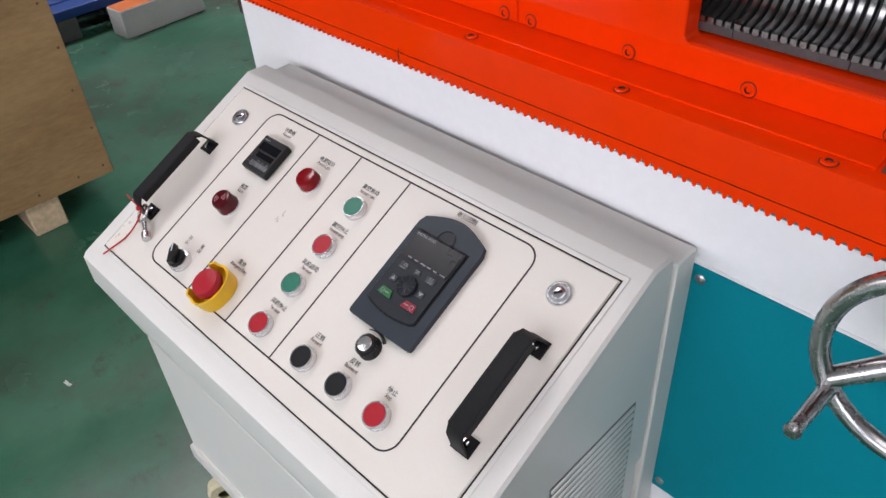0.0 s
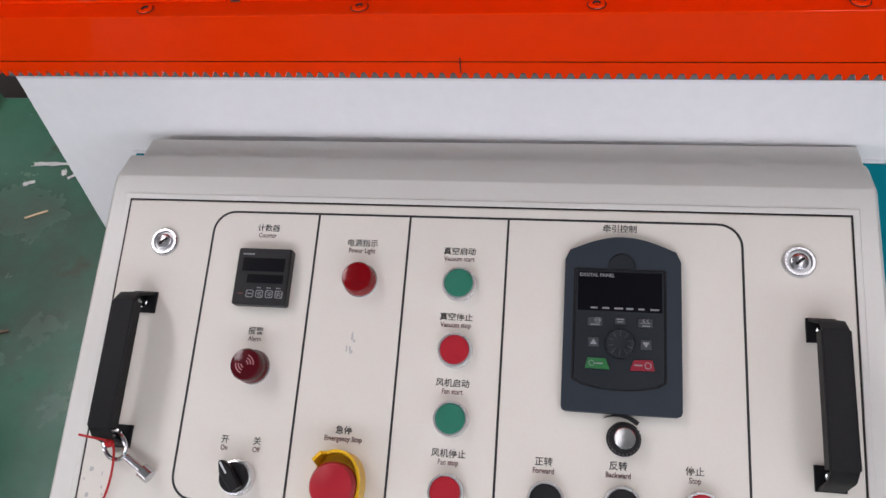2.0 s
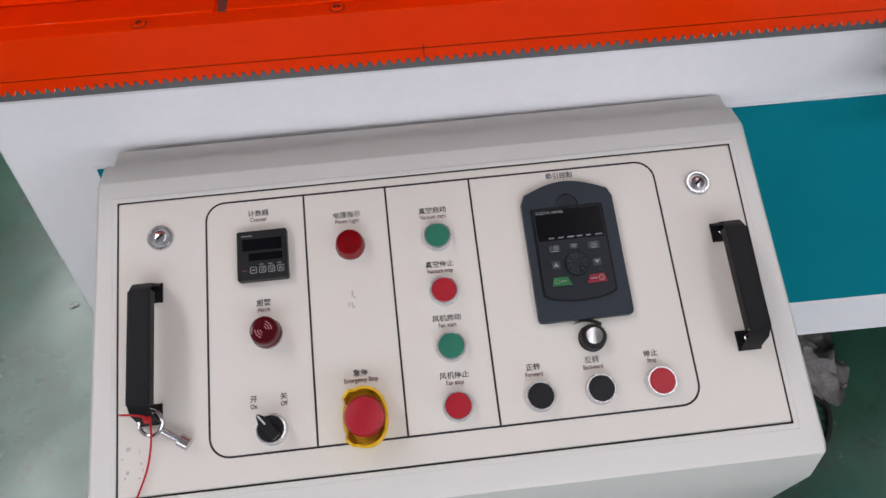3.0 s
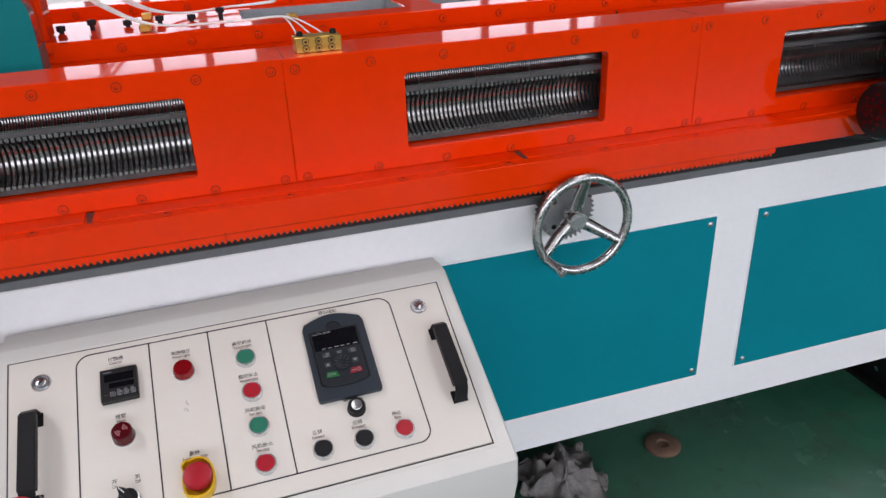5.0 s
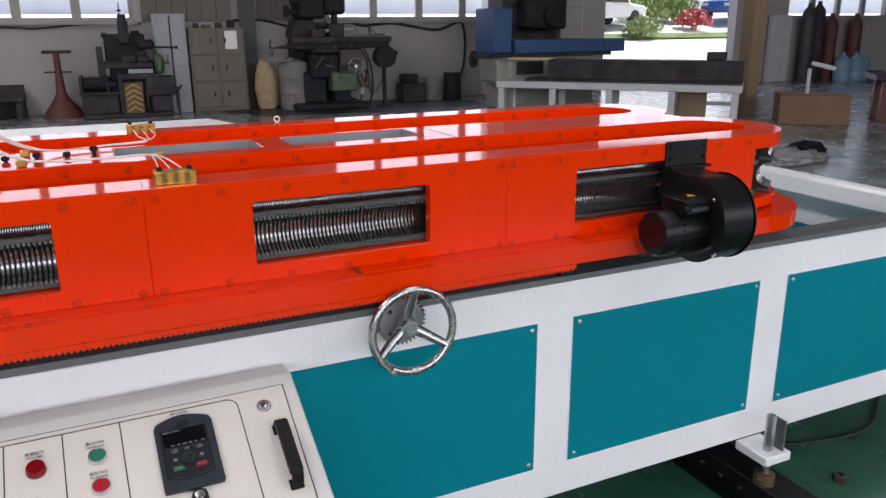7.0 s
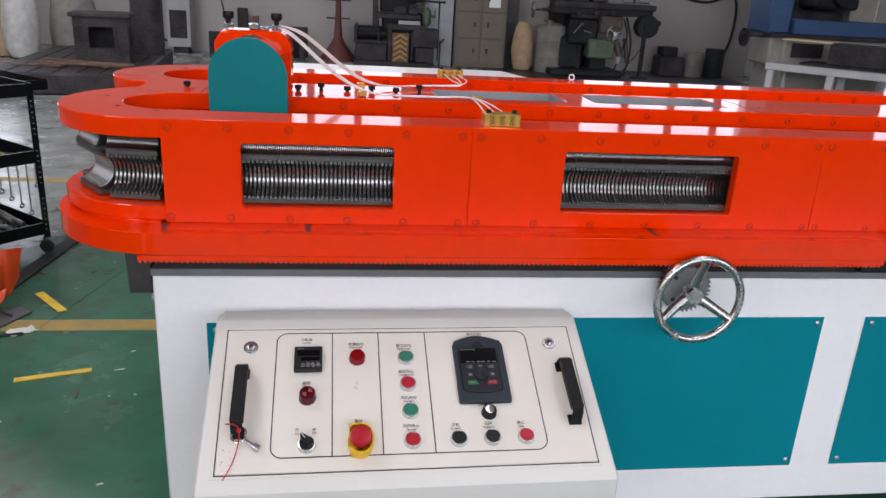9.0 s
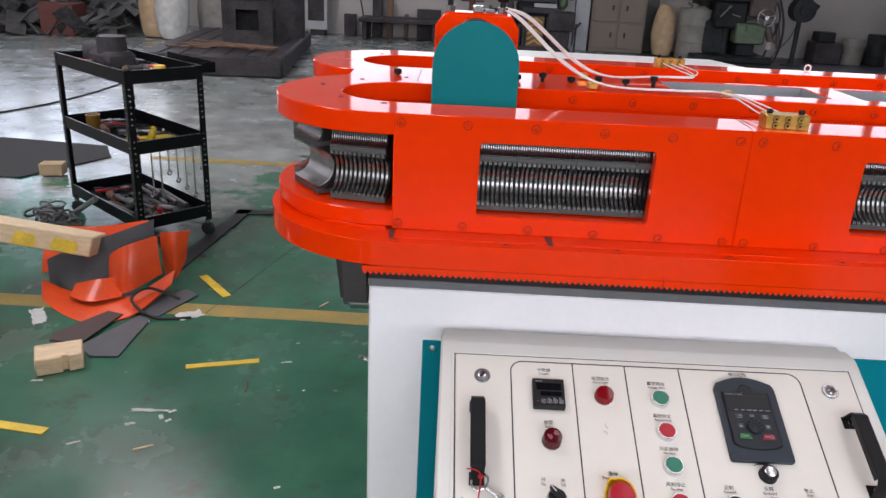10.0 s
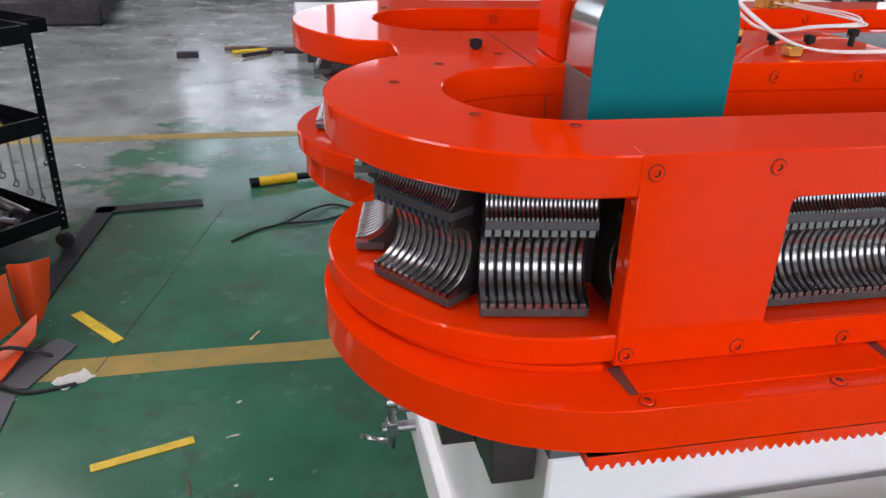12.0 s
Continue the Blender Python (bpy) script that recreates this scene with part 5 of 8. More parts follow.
tagged(part("dial_ribs", b, "key_grey", pad, m=on_door(VX, VV - 0.0130)), kind="stuff")
b = bmesh.new()
for k, w in enumerate((0.0058, 0.0058, 0.0072, 0.0058, 0.0050, 0.0072)):
    box(b, (-0.0245 + 0.0098 * k, 0.0158, 0.0109), (-0.0245 + 0.0098 * k + w, 0.0172, 0.0112))
for x, y, w, h in ((-0.0185, 0.0058, 0.0044, 0.0007), (-0.0205, 0.0020, 0.0075, 0.0009), (0.0, 0.0071, 0.0058, 0.0009), (0.0, 0.0050, 0.0048, 0.0008), (0.0205, 0.0046, 0.0086, 0.0004), (0.0210, 0.0024, 0.0062, 0.0009), (-0.0165, -0.0304, 0.0058, 0.0010), (0.0148, -0.0304, 0.0066, 0.0010)):
    box(b, (x - w / 2, y - h / 2, 0.0119), (x + w / 2, y + h / 2, 0.0122))
for x0, y0, r in ((-0.0185, 0.0058, 0.0026), (-0.0228, -0.0304, 0.0026), (0.0225, -0.0304, 0.0028)):
    sheet(b, arc(x0, y0, r, 0, 350, 6 if x0 < 0 else 12), 0.0119, 0.0122, [arc(x0, y0, r - 0.0005, 0, 350, 6 if x0 < 0 else 12)])
for k in (0, 1):
    for sg in (-1, 1):
        box(b, (0, -0.0003, 0.0119), (0.0026, 0.0003, 0.0122), 0, pose(0.0182 + 0.0032 * k, 0.0068, 0, 0, 0, sg * 40))
sheet(b, [(-0.0243, -0.0146), (-0.0187, -0.0146), (-0.0215, -0.0102)], 0.0119, 0.0122)
sheet(b, [(0.0238, -0.0112), (0.0182, -0.0112), (0.0210, -0.0156)], 0.0119, 0.0122)
tagged(part("key_marks", b, "ink_grey", pad, m=on_door(VX, VV)), kind="stuff")
written("lettering", "DIGITAL PANEL", 0.0042, "ink_grey", pad, on_door(VX - 0.0195, VV + 0.0448, 0.0112))

# speed knob with a knurled skirt
KX, KV = 0.6378, -0.1922
b = bmesh.new()
lathe(b, [(0.0140, 0), (0.0138, 0.0012), (0.0124, 0.0020), (0.0120, 0.0115), (0.0108, 0.0130), (0.0086, 0.0130), (0.0084, 0.0115), (0, 0.0115)], 24)
for k in range(24):
    box(b, (0.0114, -0.0008, 0.0025), (0.0129, 0.0008, 0.0115), 0, pose(0, 0, 0, 0, 0, 15 * k))
kn = part("speed_knob", b, "black_button", door, "black rotary knob with a bright metal top", m=on_door(KX, KV))
b = bmesh.new()
lathe(b, [(0.0085, 0.0115), (0.0085, 0.0143), (0.0078, 0.0148), (0.0040, 0.0142), (0, 0.0140)], 28)
part("knob_top", b, "knob_cap", kn, m=on_door(KX, KV))
b = bmesh.new()
n = 14
o = [(r * math.cos(t), r * math.sin(t)) for r, t in [(0.0188 + 0.0040 * (k / n) ** 2, radians(48 + 88 * k / n)) for k in range(n + 1)]]
i = [(r * math.cos(t), r * math.sin(t)) for r, t in [(0.0150 + 0.0074 * (k / n) ** 2, radians(48 + 88 * k / n)) for k in range(n + 1)]]
sheet(b, o + i[::-1], 0, 0.0012)
part("dial_mark", b, "ink", kn, m=on_door(KX, KV))

# locks
for x, v in ((0.2083, -0.0385), (0.7797, -0.0377)):
    lk = part("cam_lock", lathe(bmesh.new(), [(0.0138, 0), (0.0136, 0.0022), (0.0122, 0.0036), (0.0104, 0.0036), (0.0098, 0.0008), (0, 0.0008)], 30), "chrome", door, "round chrome cam lock", m=on_door(x, v))
    b = bmesh.new()
    lathe(b, [(0.0097, 0.0008), (0.0097, 0.0012), (0, 0.0012)], 24)
    part("lock_recess", b, "steel", lk, m=on_door(x, v))
    b = bmesh.new()
    lathe(b, [(0.0074, 0.0012), (0.0072, 0.0036), (0.0058, 0.0044), (0, 0.0046)], 20)
    part("lock_core", b, "chrome", lk, m=on_door(x, v))
    b = bmesh.new()
    box(b, (-0.0045, -0.0012, 0.0040), (0.0045, 0.0012, 0.0049))
    part("lock_slot", b, "gap", lk, m=on_door(x, v, 0, 40))


def grip(x, v0, v1, tilt):
    """Black channel handle on two feet."""
    b = bmesh.new()
    L = v1 - v0
    hh, w = 0.036, 0.0100
    prof = [(0, 0), (0.007, hh - 0.008), (0.015, hh), (L - 0.015, hh), (L - 0.007, hh - 0.008), (L, 0), (L - 0.0026, 0), (L - 0.0094, hh - 0.0090), (L - 0.0162, hh - 0.0028), (0.0162, hh - 0.0028), (0.0094, hh - 0.0090), (0.0026, 0)]
    sheet(b, prof, -w, w, (), lambda a, c, d: (d, a, c), bev=0.0006)
    for s in (-1, 1):
        box(b, (s * w - 0.0012, 0.016, hh - 0.011), (s * w + 0.0012, L - 0.016, hh - 0.0005))
    for e in (0, 1):
        box(b, (-0.0115, -0.0 if not e else L - 0.020, 0.0), (0.0115, 0.020 if not e else L, 0.0025))
    g = part("door_handle", b, "black_matt", door, "black folded-steel pull handle", m=on_door(x, v0, 0, tilt))
    for yy in (0.011, L - 0.011):
        b = bmesh.new()
        lathe(b, [(0.005, 0.0025), (0.005, 0.0055), (0.003, 0.0068), (0, 0.0068)], 12, Matrix.Translation((0, yy, 0)))
        part("handle_screw", b, "zinc", g, m=on_door(x, v0, 0, tilt))
    return g


grip(0.1995, -0.2300, -0.0880, 0)
grip(0.7935, -0.2215, -0.0855, 0)

# key on a ring, tied with red string to the handle
key = thing("cabinet_key", PANEL @ Vector((0.205, -0.228, 0.03)), "steel cabinet key on a ring tied with red string", "key")
b = bmesh.new()
KR = PANEL @ Vector((0.2035, -0.2290, 0.0155))
ax, ay = PANEL.to_3x3() @ Vector((1, 0, 0.25)).normalized(), PANEL.to_3x3() @ Vector((0, 1, 0.45)).normalized()
sweep(b, [KR + 0.0125 * (math.cos(t) * ax + math.sin(t) * ay) for t in [2 * math.pi * k / 30 for k in range(30)]], 0.0019, 8, True)
part("ring", b, "chrome", key)
b = bmesh.new()
k0, k1 = PANEL @ Vector((0.2135, -0.2370, 0.0110)), PANEL @ Vector((0.2290, -0.2470, 0.0090))
rod(b, k0, k1, 0.0034, 0.0032, 14)
rod(b, k1, PANEL @ Vector((0.2375, -0.2525, 0.0085)), 0.0062, 0.0062, 16)
part("shank", b, "chrome", key)
b = bmesh.new()
S = lambda x, v, w: PANEL @ Vector((x, v, w))
sweep(b, curve_pts([S(0.183, -0.222, 0.039), S(0.196, -0.2235, 0.0395), S(0.2035, -0.225, 0.030), S(0.2045, -0.2285, 0.020), S(0.2030, -0.245, 0.012), S(0.198, -0.268, 0.006), S(0.1905, -0.290, 0.006), S(0.183, -0.305, 0.0045)], 6), 0.0011, 6)
lathe(b, [(0, 0.004), (0.004, 0.002), (0.004, -0.002), (0, -0.004)], 8, Matrix.Translation(S(0.2040, -0.2265, 0.026)))
part("string", b, "string", key)
# scuffs on the paint
b = bmesh.new()
rnd = random.Random(5)
for k in range(7):
    x, v = 0.4005 + rnd.uniform(-0.003, 0.003), -0.128 + rnd.uniform(-0.010, 0.010)
    box(b, (x, v, 0), (x + rnd.uniform(0.0008, 0.002), v + rnd.uniform(0.002, 0.006), 0.0001))
for k in range(9):
    x, v = 0.182 + rnd.uniform(-0.010, 0.012), -0.262 + rnd.uniform(-0.018, 0.012)
    box(b, (x, v, 0), (x + rnd.uniform(0.001, 0.003), v + rnd.uniform(0.001, 0.004), 0.0001))
tagged(part("scuff_marks", b, "smudge", door, m=on_door(0, 0)), kind="stuff")
# the console stands slightly askew to the machine
ASKEW = Matrix.Translation(console.location) @ pose(0, 0, 0, 0, 0, 0.8) @ Matrix.Translation(-console.location)
for ob in (console, key):
    ob.matrix_basis = ASKEW @ PLACE[ob.name]

# ---- floor markings and things lying round the machine ----


def flat(name, pts, z, mat, label, category, kind="", thick=0.0015):
    b = bmesh.new()
    sheet(b, pts, z, z + thick)
    return solid(name, b, mat, label, category, kind=kind)


def strip(x0, y0, x1, y1, w):
    d = Vector((x1 - x0, y1 - y0))
    n = Vector((-d.y, d.x)).normalized() * w / 2
    return [(x0 + n.x, y0 + n.y), (x0 - n.x, y0 - n.y), (x1 - n.x, y1 - n.y), (x1 + n.x, y1 + n.y)]


def ragged(x0, x1, y, w, seed):
    r = random.Random(seed)
    n = 26
    low = [(x0 + (x1 - x0) * k / n, y - w / 2 + r.uniform(-0.006, 0.006)) for k in range(n + 1)]
    high = [(x0 + (x1 - x0) * k / n, y + w / 2 + r.uniform(-0.006, 0.006)) for k in range(n + 1)]
    return low + high[::-1]


flat("floor_line", ragged(-1.9, 3.6, 1.448, 0.105, 1), 0.0005, "floor_line", "worn yellow line painted on the floor", "floor marking", "structure", 0.0006)
flat("floor_line", ragged(-1.9, 3.6, 3.69, 0.10, 2), 0.0005, "floor_line", "worn yellow line painted on the floor", "floor marking", "structure", 0.0006)
flat("packing_strip", strip(-0.735, 1.003, -0.5025, 1.0725, 0.027), 0.001, "yellow_tape", "yellow plastic packing strip lying on the floor", "packing strip", thick=0.003)
flat("packing_strip", strip(-0.925, 1.774, -0.7645, 1.580, 0.035), 0.001, "yellow_tape", "yellow plastic packing strip lying on the floor", "packing strip", thick=0.003)
flat("packing_strip", strip(-1.20, 0.628, -1.005, 0.600, 0.034), 0.001, "yellow_tape", "yellow plastic packing strip lying on the floor", "packing strip", thick=0.003)
flat("floor_joint", strip(-0.505, 2.63, -0.80, 1.42, 0.0035), 0.0006, "gap_dust", "thin dark joint in the floor", "floor joint", "structure", 0.0006)
# dark rubber mats in an L
for pts in (strip(-1.03, 2.64, -0.60, 2.69, 0.068), strip(-0.985, 2.68, -1.075, 1.82, 0.072)):
    flat("rubber_strip", pts, 0.001, "rubber", "dark rubber strip lying on the floor", "rubber strip", thick=0.008)


def paper(x, y, s, seed, turn=None, slim=None, mat="paper", label="crumpled scrap of white paper on the floor", category="paper scrap"):
    r = random.Random(seed)
    b = bmesh.new()
    n = 6
    turn = r.uniform(-0.5, 0.5) if turn is None else radians(turn)
    slim = r.uniform(0.22, 0.5) if slim is None else slim
    g = []
    for i in range(n + 1):
        row = []
        for j in range(n + 1):
            u, w = s * (i / n - 0.5) * (1 + 0.3 * r.random()), s * slim * (j / n - 0.5) * (1 + 0.6 * r.random())
            row.append(b.verts.new((x + u * math.cos(turn) - w * math.sin(turn), y + u * math.sin(turn) + w * math.cos(turn), 0.002 + min(s * 0.10, 0.004) * r.random())))
        g.append(row)
    for i in range(n):
        for j in range(n):
            b.faces.new((g[i][j], g[i + 1][j], g[i + 1][j + 1], g[i][j + 1]))
    bmesh.ops.solidify(b, geom=list(b.faces), thickness=0.001)
    return solid(category.replace(" ", "_"), b, mat, label, category)


for k, (x, y, s, a, w) in enumerate(((-1.402, 1.313, 0.125, -57, 0.30), (-0.853, 1.392, 0.085, 35, 0.55), (-0.752, 0.734, 0.095, 2, 0.11), (-0.684, 0.736, 0.022, 35, 0.4), (-0.706, 0.703, 0.022, -60, 0.45), (-0.679, 0.688, 0.016, 40, 0.5),
                                     (-0.782, 0.660, 0.026, 25, 0.4), (-0.901, 0.553, 0.034, 30, 0.2), (-1.171, 0.868, 0.032, 12, 0.2), (-0.406, 1.070, 0.030, 15, 0.2), (-0.393, 0.888, 0.008, 0, 0.8), (-0.312, 0.896, 0.008, 0, 0.8),
                                     (-0.286, 0.410, 0.016, 20, 0.4), (-0.396, 1.213, 0.014, 40, 0.5), (-0.880, 0.077, 0.03, 10, 0.3), (-0.538, -0.215, 0.018, 60, 0.4), (-0.294, -0.459, 0.02, 10, 0.3), (-1.323, 2.233, 0.06, 0, 0.4), (-1.806, 2.146, 0.05, 30, 0.4), (-2.067, 2.960, 0.06, 0, 0.4))):
    paper(x, y, s, k, a, w)
# wooden splinters
for k, (x, y, a) in enumerate(((-0.70, 0.55, 30), (-0.50, 0.90, 100), (-0.36, 1.55, 60), (-0.60, 0.20, 15))):
    b = bmesh.new()
    box(b, (-0.028, -0.003, 0), (0.028, 0.003, 0.004), 0.001, pose(x, y, 0.001, 0, 0, a))
    solid("wood_splinter", b, "rust" if k % 2 else "wood", "thin wooden splinter on the floor", "wood splinter")

# notched wooden block
b = bmesh.new()
sheet(b, [(-0.072, -0.056), (0.010, -0.056), (0.010, -0.040), (0.026, -0.040), (0.026, -0.056), (0.072, -0.052), (0.076, 0.056), (-0.072, 0.060)], 0.001, 0.060, bev=0.004)
blk = solid("wooden_block", b, "wood", "notched pale wooden block on the floor", "wooden block", m=pose(-1.148, 0.972, 0, 0, 0, 28))
b = bmesh.new()
for x0, x1, y0 in ((-0.060, -0.015, 0.046), (0.020, 0.060, -0.034)):
    box(b, (x0, y0, 0.0600), (x1, y0 + 0.003, 0.0606))
tagged(part("pencil_mark", b, "smudge", blk, m=pose(-1.148, 0.972, 0, 0, 0, 28)), kind="stuff")
# plywood crate on skids
crate = thing("plywood_crate", (-1.4, -0.65, 0), "plywood crate standing on timber skids", "crate")
crate.location = (-1.442, -0.665, 0)
for lo, hi in (((-0.842, -1.35, 0.10), (-0.828, -0.025, 1.0)), ((-2.05, -1.35, 0.10), (-2.036, -0.025, 1.0)), ((-2.035, -0.040, 0.10), (-0.843, -0.025, 1.0)), ((-2.035, -1.35, 0.10), (-0.843, -1.335, 1.0)), ((-2.06, -1.36, 1.001), (-0.82, -0.015, 1.015))):
    b = bmesh.new()
    box(b, lo, hi, 0.002)
    part("ply_panel", b, "ply", crate)
for y in (-1.30, -0.70, -0.23):
    b = bmesh.new()
    box(b, (-2.03, y - 0.045, 0.0), (-0.845, y + 0.045, 0.099), 0.004)
    part("skid", b, "wood", crate)
rnd = random.Random(8)
for z in [0.13 + 0.115 * k for k in range(8)]:
    b = bmesh.new()
    lathe(b, [(0, 0.001), (0.0035, 0.001), (0.0035, 0)], 8, Matrix.Translation((-0.828, -0.045 + rnd.uniform(-0.006, 0.006), z)) @ pose(0, 0, 0, 0, 90, 0))
    part("nail", b, "rust", crate)
for y in [-0.12 - 0.11 * k for k in range(9)]:
    b = bmesh.new()
    lathe(b, [(0, 0.001), (0.0035, 0.001), (0.0035, 0)], 8, Matrix.Translation((-0.828, y, 0.125 + rnd.uniform(-0.006, 0.006))) @ pose(0, 0, 0, 0, 90, 0))
    part("nail", b, "rust", crate)
# printed carton and blue pallet
cart_box = thing("printed_carton", (-2.035, 0.7, 0), "white and orange printed cardboard carton on the floor", "carton")
CM = pose(-2.035, 0.70, 0, 0, 0, 94)
b = bmesh.new()
box(b, (-0.19, -0.055, 0.0), (0.19, 0.055, 0.115), 0.003, CM)
part("box", b, "carton", cart_box)
b = bmesh.new()
box(b, (-0.186, -0.051, 0.115), (0.03, 0.051, 0.1165), 0, CM)
part("print", b, "carton_print", cart_box)
b = bmesh.new()
box(b, (0.05, -0.045, 0.1152), (0.15, 0.03, 0.1168), 0, CM)
part("flap_print", b, "paper", cart_box)
pal = thing("plastic_pallet", (-2.3, 0.35, 0), "blue plastic pallet on the floor", "pallet")
pal.location.x -= 0.095
for k in range(3):
    b = bmesh.new()
    box(b, (-2.75, 0.02 + 0.28 * k, 0), (-2.05, 0.12 + 0.28 * k, 0.09), 0.004)
    part("runner", b, "grey_paint", pal)
for k in range(6):
    b = bmesh.new()
    box(b, (-2.75 + 0.12 * k, 0.0, 0.0905), (-2.65 + 0.12 * k, 0.70, 0.13), 0.005)
    part("deck_board", b, "blue", pal)

# heap of orange and grey rubber sheeting
here = set(bpy.data.objects)


def bent_sheet(lower, upper, mats, label, thick=0.007, bulge=0.0):
    """Thick sheet lofted between two bent edges; front faces in the first colour, back faces in the second."""
    b = bmesh.new()
    lo, hi = curve_pts(lower, 7), curve_pts(upper, 7)
    k, n = 6, len(lo)
    rows = []
    for i in range(n):
        row = []
        for j in range(k + 1):
            t = j / k
            row.append(lo[i].lerp(hi[i], t) + Vector((0, -bulge * math.sin(math.pi * t), 0)))
        rows.append(row)
    front = [[b.verts.new(p) for p in row] for row in rows]
    side = []
    for i in range(n):
        for j in range(k + 1):
            u = rows[min(i + 1, n - 1)][j] - rows[max(i - 1, 0)][j]
            w = rows[i][min(j + 1, k)] - rows[i][max(j - 1, 0)]
            side.append(w.cross(u).normalized() * thick)
    behind = [[b.verts.new(rows[i][j] + side[i * (k + 1) + j]) for j in range(k + 1)] for i in range(n)]
    for i in range(n - 1):
        for j in range(k):
            b.faces.new((front[i][j], front[i + 1][j], front[i + 1][j + 1], front[i][j + 1])).material_index = 0
            b.faces.new((behind[i][j], behind[i][j + 1], behind[i + 1][j + 1], behind[i + 1][j])).material_index = 1
        for j in (0, k):
            b.faces.new((front[i][j], behind[i][j], behind[i + 1][j], front[i + 1][j])).material_index = 0
    for i in (0, n - 1):
        for j in range(k):
            b.faces.new((front[i][j], front[i][j + 1], behind[i][j + 1], behind[i][j])).material_index = 0
    for v in b.verts:
        v.co.z = max(v.co.z, 0.002)
    return solid("rubber_sheet", b, mats, label, "rubber sheet", group="heap of rubber sheets")


OG, GO = ["orange_sheet", "sheet_grey"], ["sheet_grey", "orange_sheet"]
bent_sheet([(-1.58, 1.72, 0.004), (-1.40, 1.60, 0.004), (-1.27, 1.68, 0.02), (-1.14, 1.77, 0.10)], [(-1.60, 1.76, 0.10), (-1.43, 1.75, 0.182), (-1.28, 1.76, 0.24), (-1.132, 1.79, 0.296)], GO, "curved dark grey rubber sheet with an orange back")
bent_sheet([(-1.68, 1.84, 0.004), (-1.42, 1.84, 0.03), (-1.20, 1.83, 0.15)], [(-1.70, 1.96, 0.185), (-1.46, 1.98, 0.185), (-1.225, 1.95, 0.238)], OG, "curved orange rubber sheet standing behind a grey one")
bent_sheet([(-1.29, 1.66, 0.02), (-1.18, 1.57, 0.05), (-1.065, 1.67, 0.10)], [(-1.295, 1.70, 0.160), (-1.19, 1.62, 0.235), (-1.085, 1.70, 0.258)], OG, "curled orange rubber sheet with a grey inner face", bulge=0.012)
bent_sheet([(-1.12, 1.84, 0.01), (-1.06, 1.80, 0.03), (-1.03, 1.86, 0.10)], [(-1.14, 1.86, 0.215), (-1.07, 1.82, 0.235), (-1.01, 1.87, 0.228)], OG, "small curled orange rubber sheet", bulge=0.01)
bent_sheet([(-1.53, 1.56, 0.004), (-1.39, 1.44, 0.003), (-1.24, 1.375, 0.003), (-1.11, 1.45, 0.010), (-1.035, 1.68, 0.05)], [(-1.57, 1.65, 0.05), (-1.42, 1.61, 0.02), (-1.29, 1.58, 0.02), (-1.16, 1.60, 0.03), (-1.05, 1.77, 0.075)], OG, "curved orange rubber sheet lying on the floor")
bent_sheet([(-1.40, 1.535, 0.035), (-1.30, 1.50, 0.035), (-1.20, 1.56, 0.035)], [(-1.40, 1.60, 0.065), (-1.30, 1.60, 0.090), (-1.21, 1.66, 0.085)], OG, "bent orange rubber offcut")
b = bmesh.new()
sweep(b, curve_pts([(-0.98, 1.62, 0.01), (-1.10, 1.60, 0.06), (-1.13, 1.50, 0.05), (-1.02, 1.44, 0.008), (-0.88, 1.46, 0.006)]), 0.006, 8)
solid("hose_loop", b, "rubber", "thin black hose lying over the rubber sheets", "hose")
b = bmesh.new()
TIM = pose(-1.565, 1.695, 0.185, -14, 9, 4)
box(b, (-0.26, -0.085, 0.0), (0.215, 0.085, 0.085), 0.006)
timber = solid("timber_offcut", b, "wood", "pale timber offcut with yellow paint patches on rubber sheets", "timber", m=TIM)
for x0, x1 in ((0.06, 0.165), (-0.09, 0.0)):
    b = bmesh.new()
    sheet(b, [(x0, 0.006), (x1 - 0.02, 0.004), (x1, 0.020), (x1 - 0.01, 0.055), (x0 + 0.01, 0.060), (x0 - 0.006, 0.03)], -0.0872, -0.0850, (), XZ)
    part("paint_patch", b, "yellow_tape", timber, "yellow paint patch", m=TIM)

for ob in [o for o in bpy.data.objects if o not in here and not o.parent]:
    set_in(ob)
flat("rubber_sheet", [(-1.146, 1.101), (-1.035, 1.360), (-0.985, 1.330), (-0.983, 1.042), (-1.076, 1.035)], 0.002, "sheet_grey", "flat dark grey rubber sheet on the floor", "rubber sheet", thick=0.005)
flat("rubber_sheet", [(-1.035, 1.375), (-1.10, 1.44), (-0.94, 1.62), (-0.88, 1.57), (-0.965, 1.36)], 0.002, "sheet_grey", "flat dark grey rubber sheet on the floor", "rubber sheet", thick=0.005)
flat("rubber_sheet", [(-1.26, 1.12), (-1.275, 1.17), (-1.16, 1.37), (-1.097, 1.35), (-1.144, 1.108)], 0.0085, "oxide_sheet", "flat reddish brown rubber sheet on the floor", "rubber sheet", thick=0.005)
paper(-1.015, 1.285, 0.085, 77, 62, 0.25)

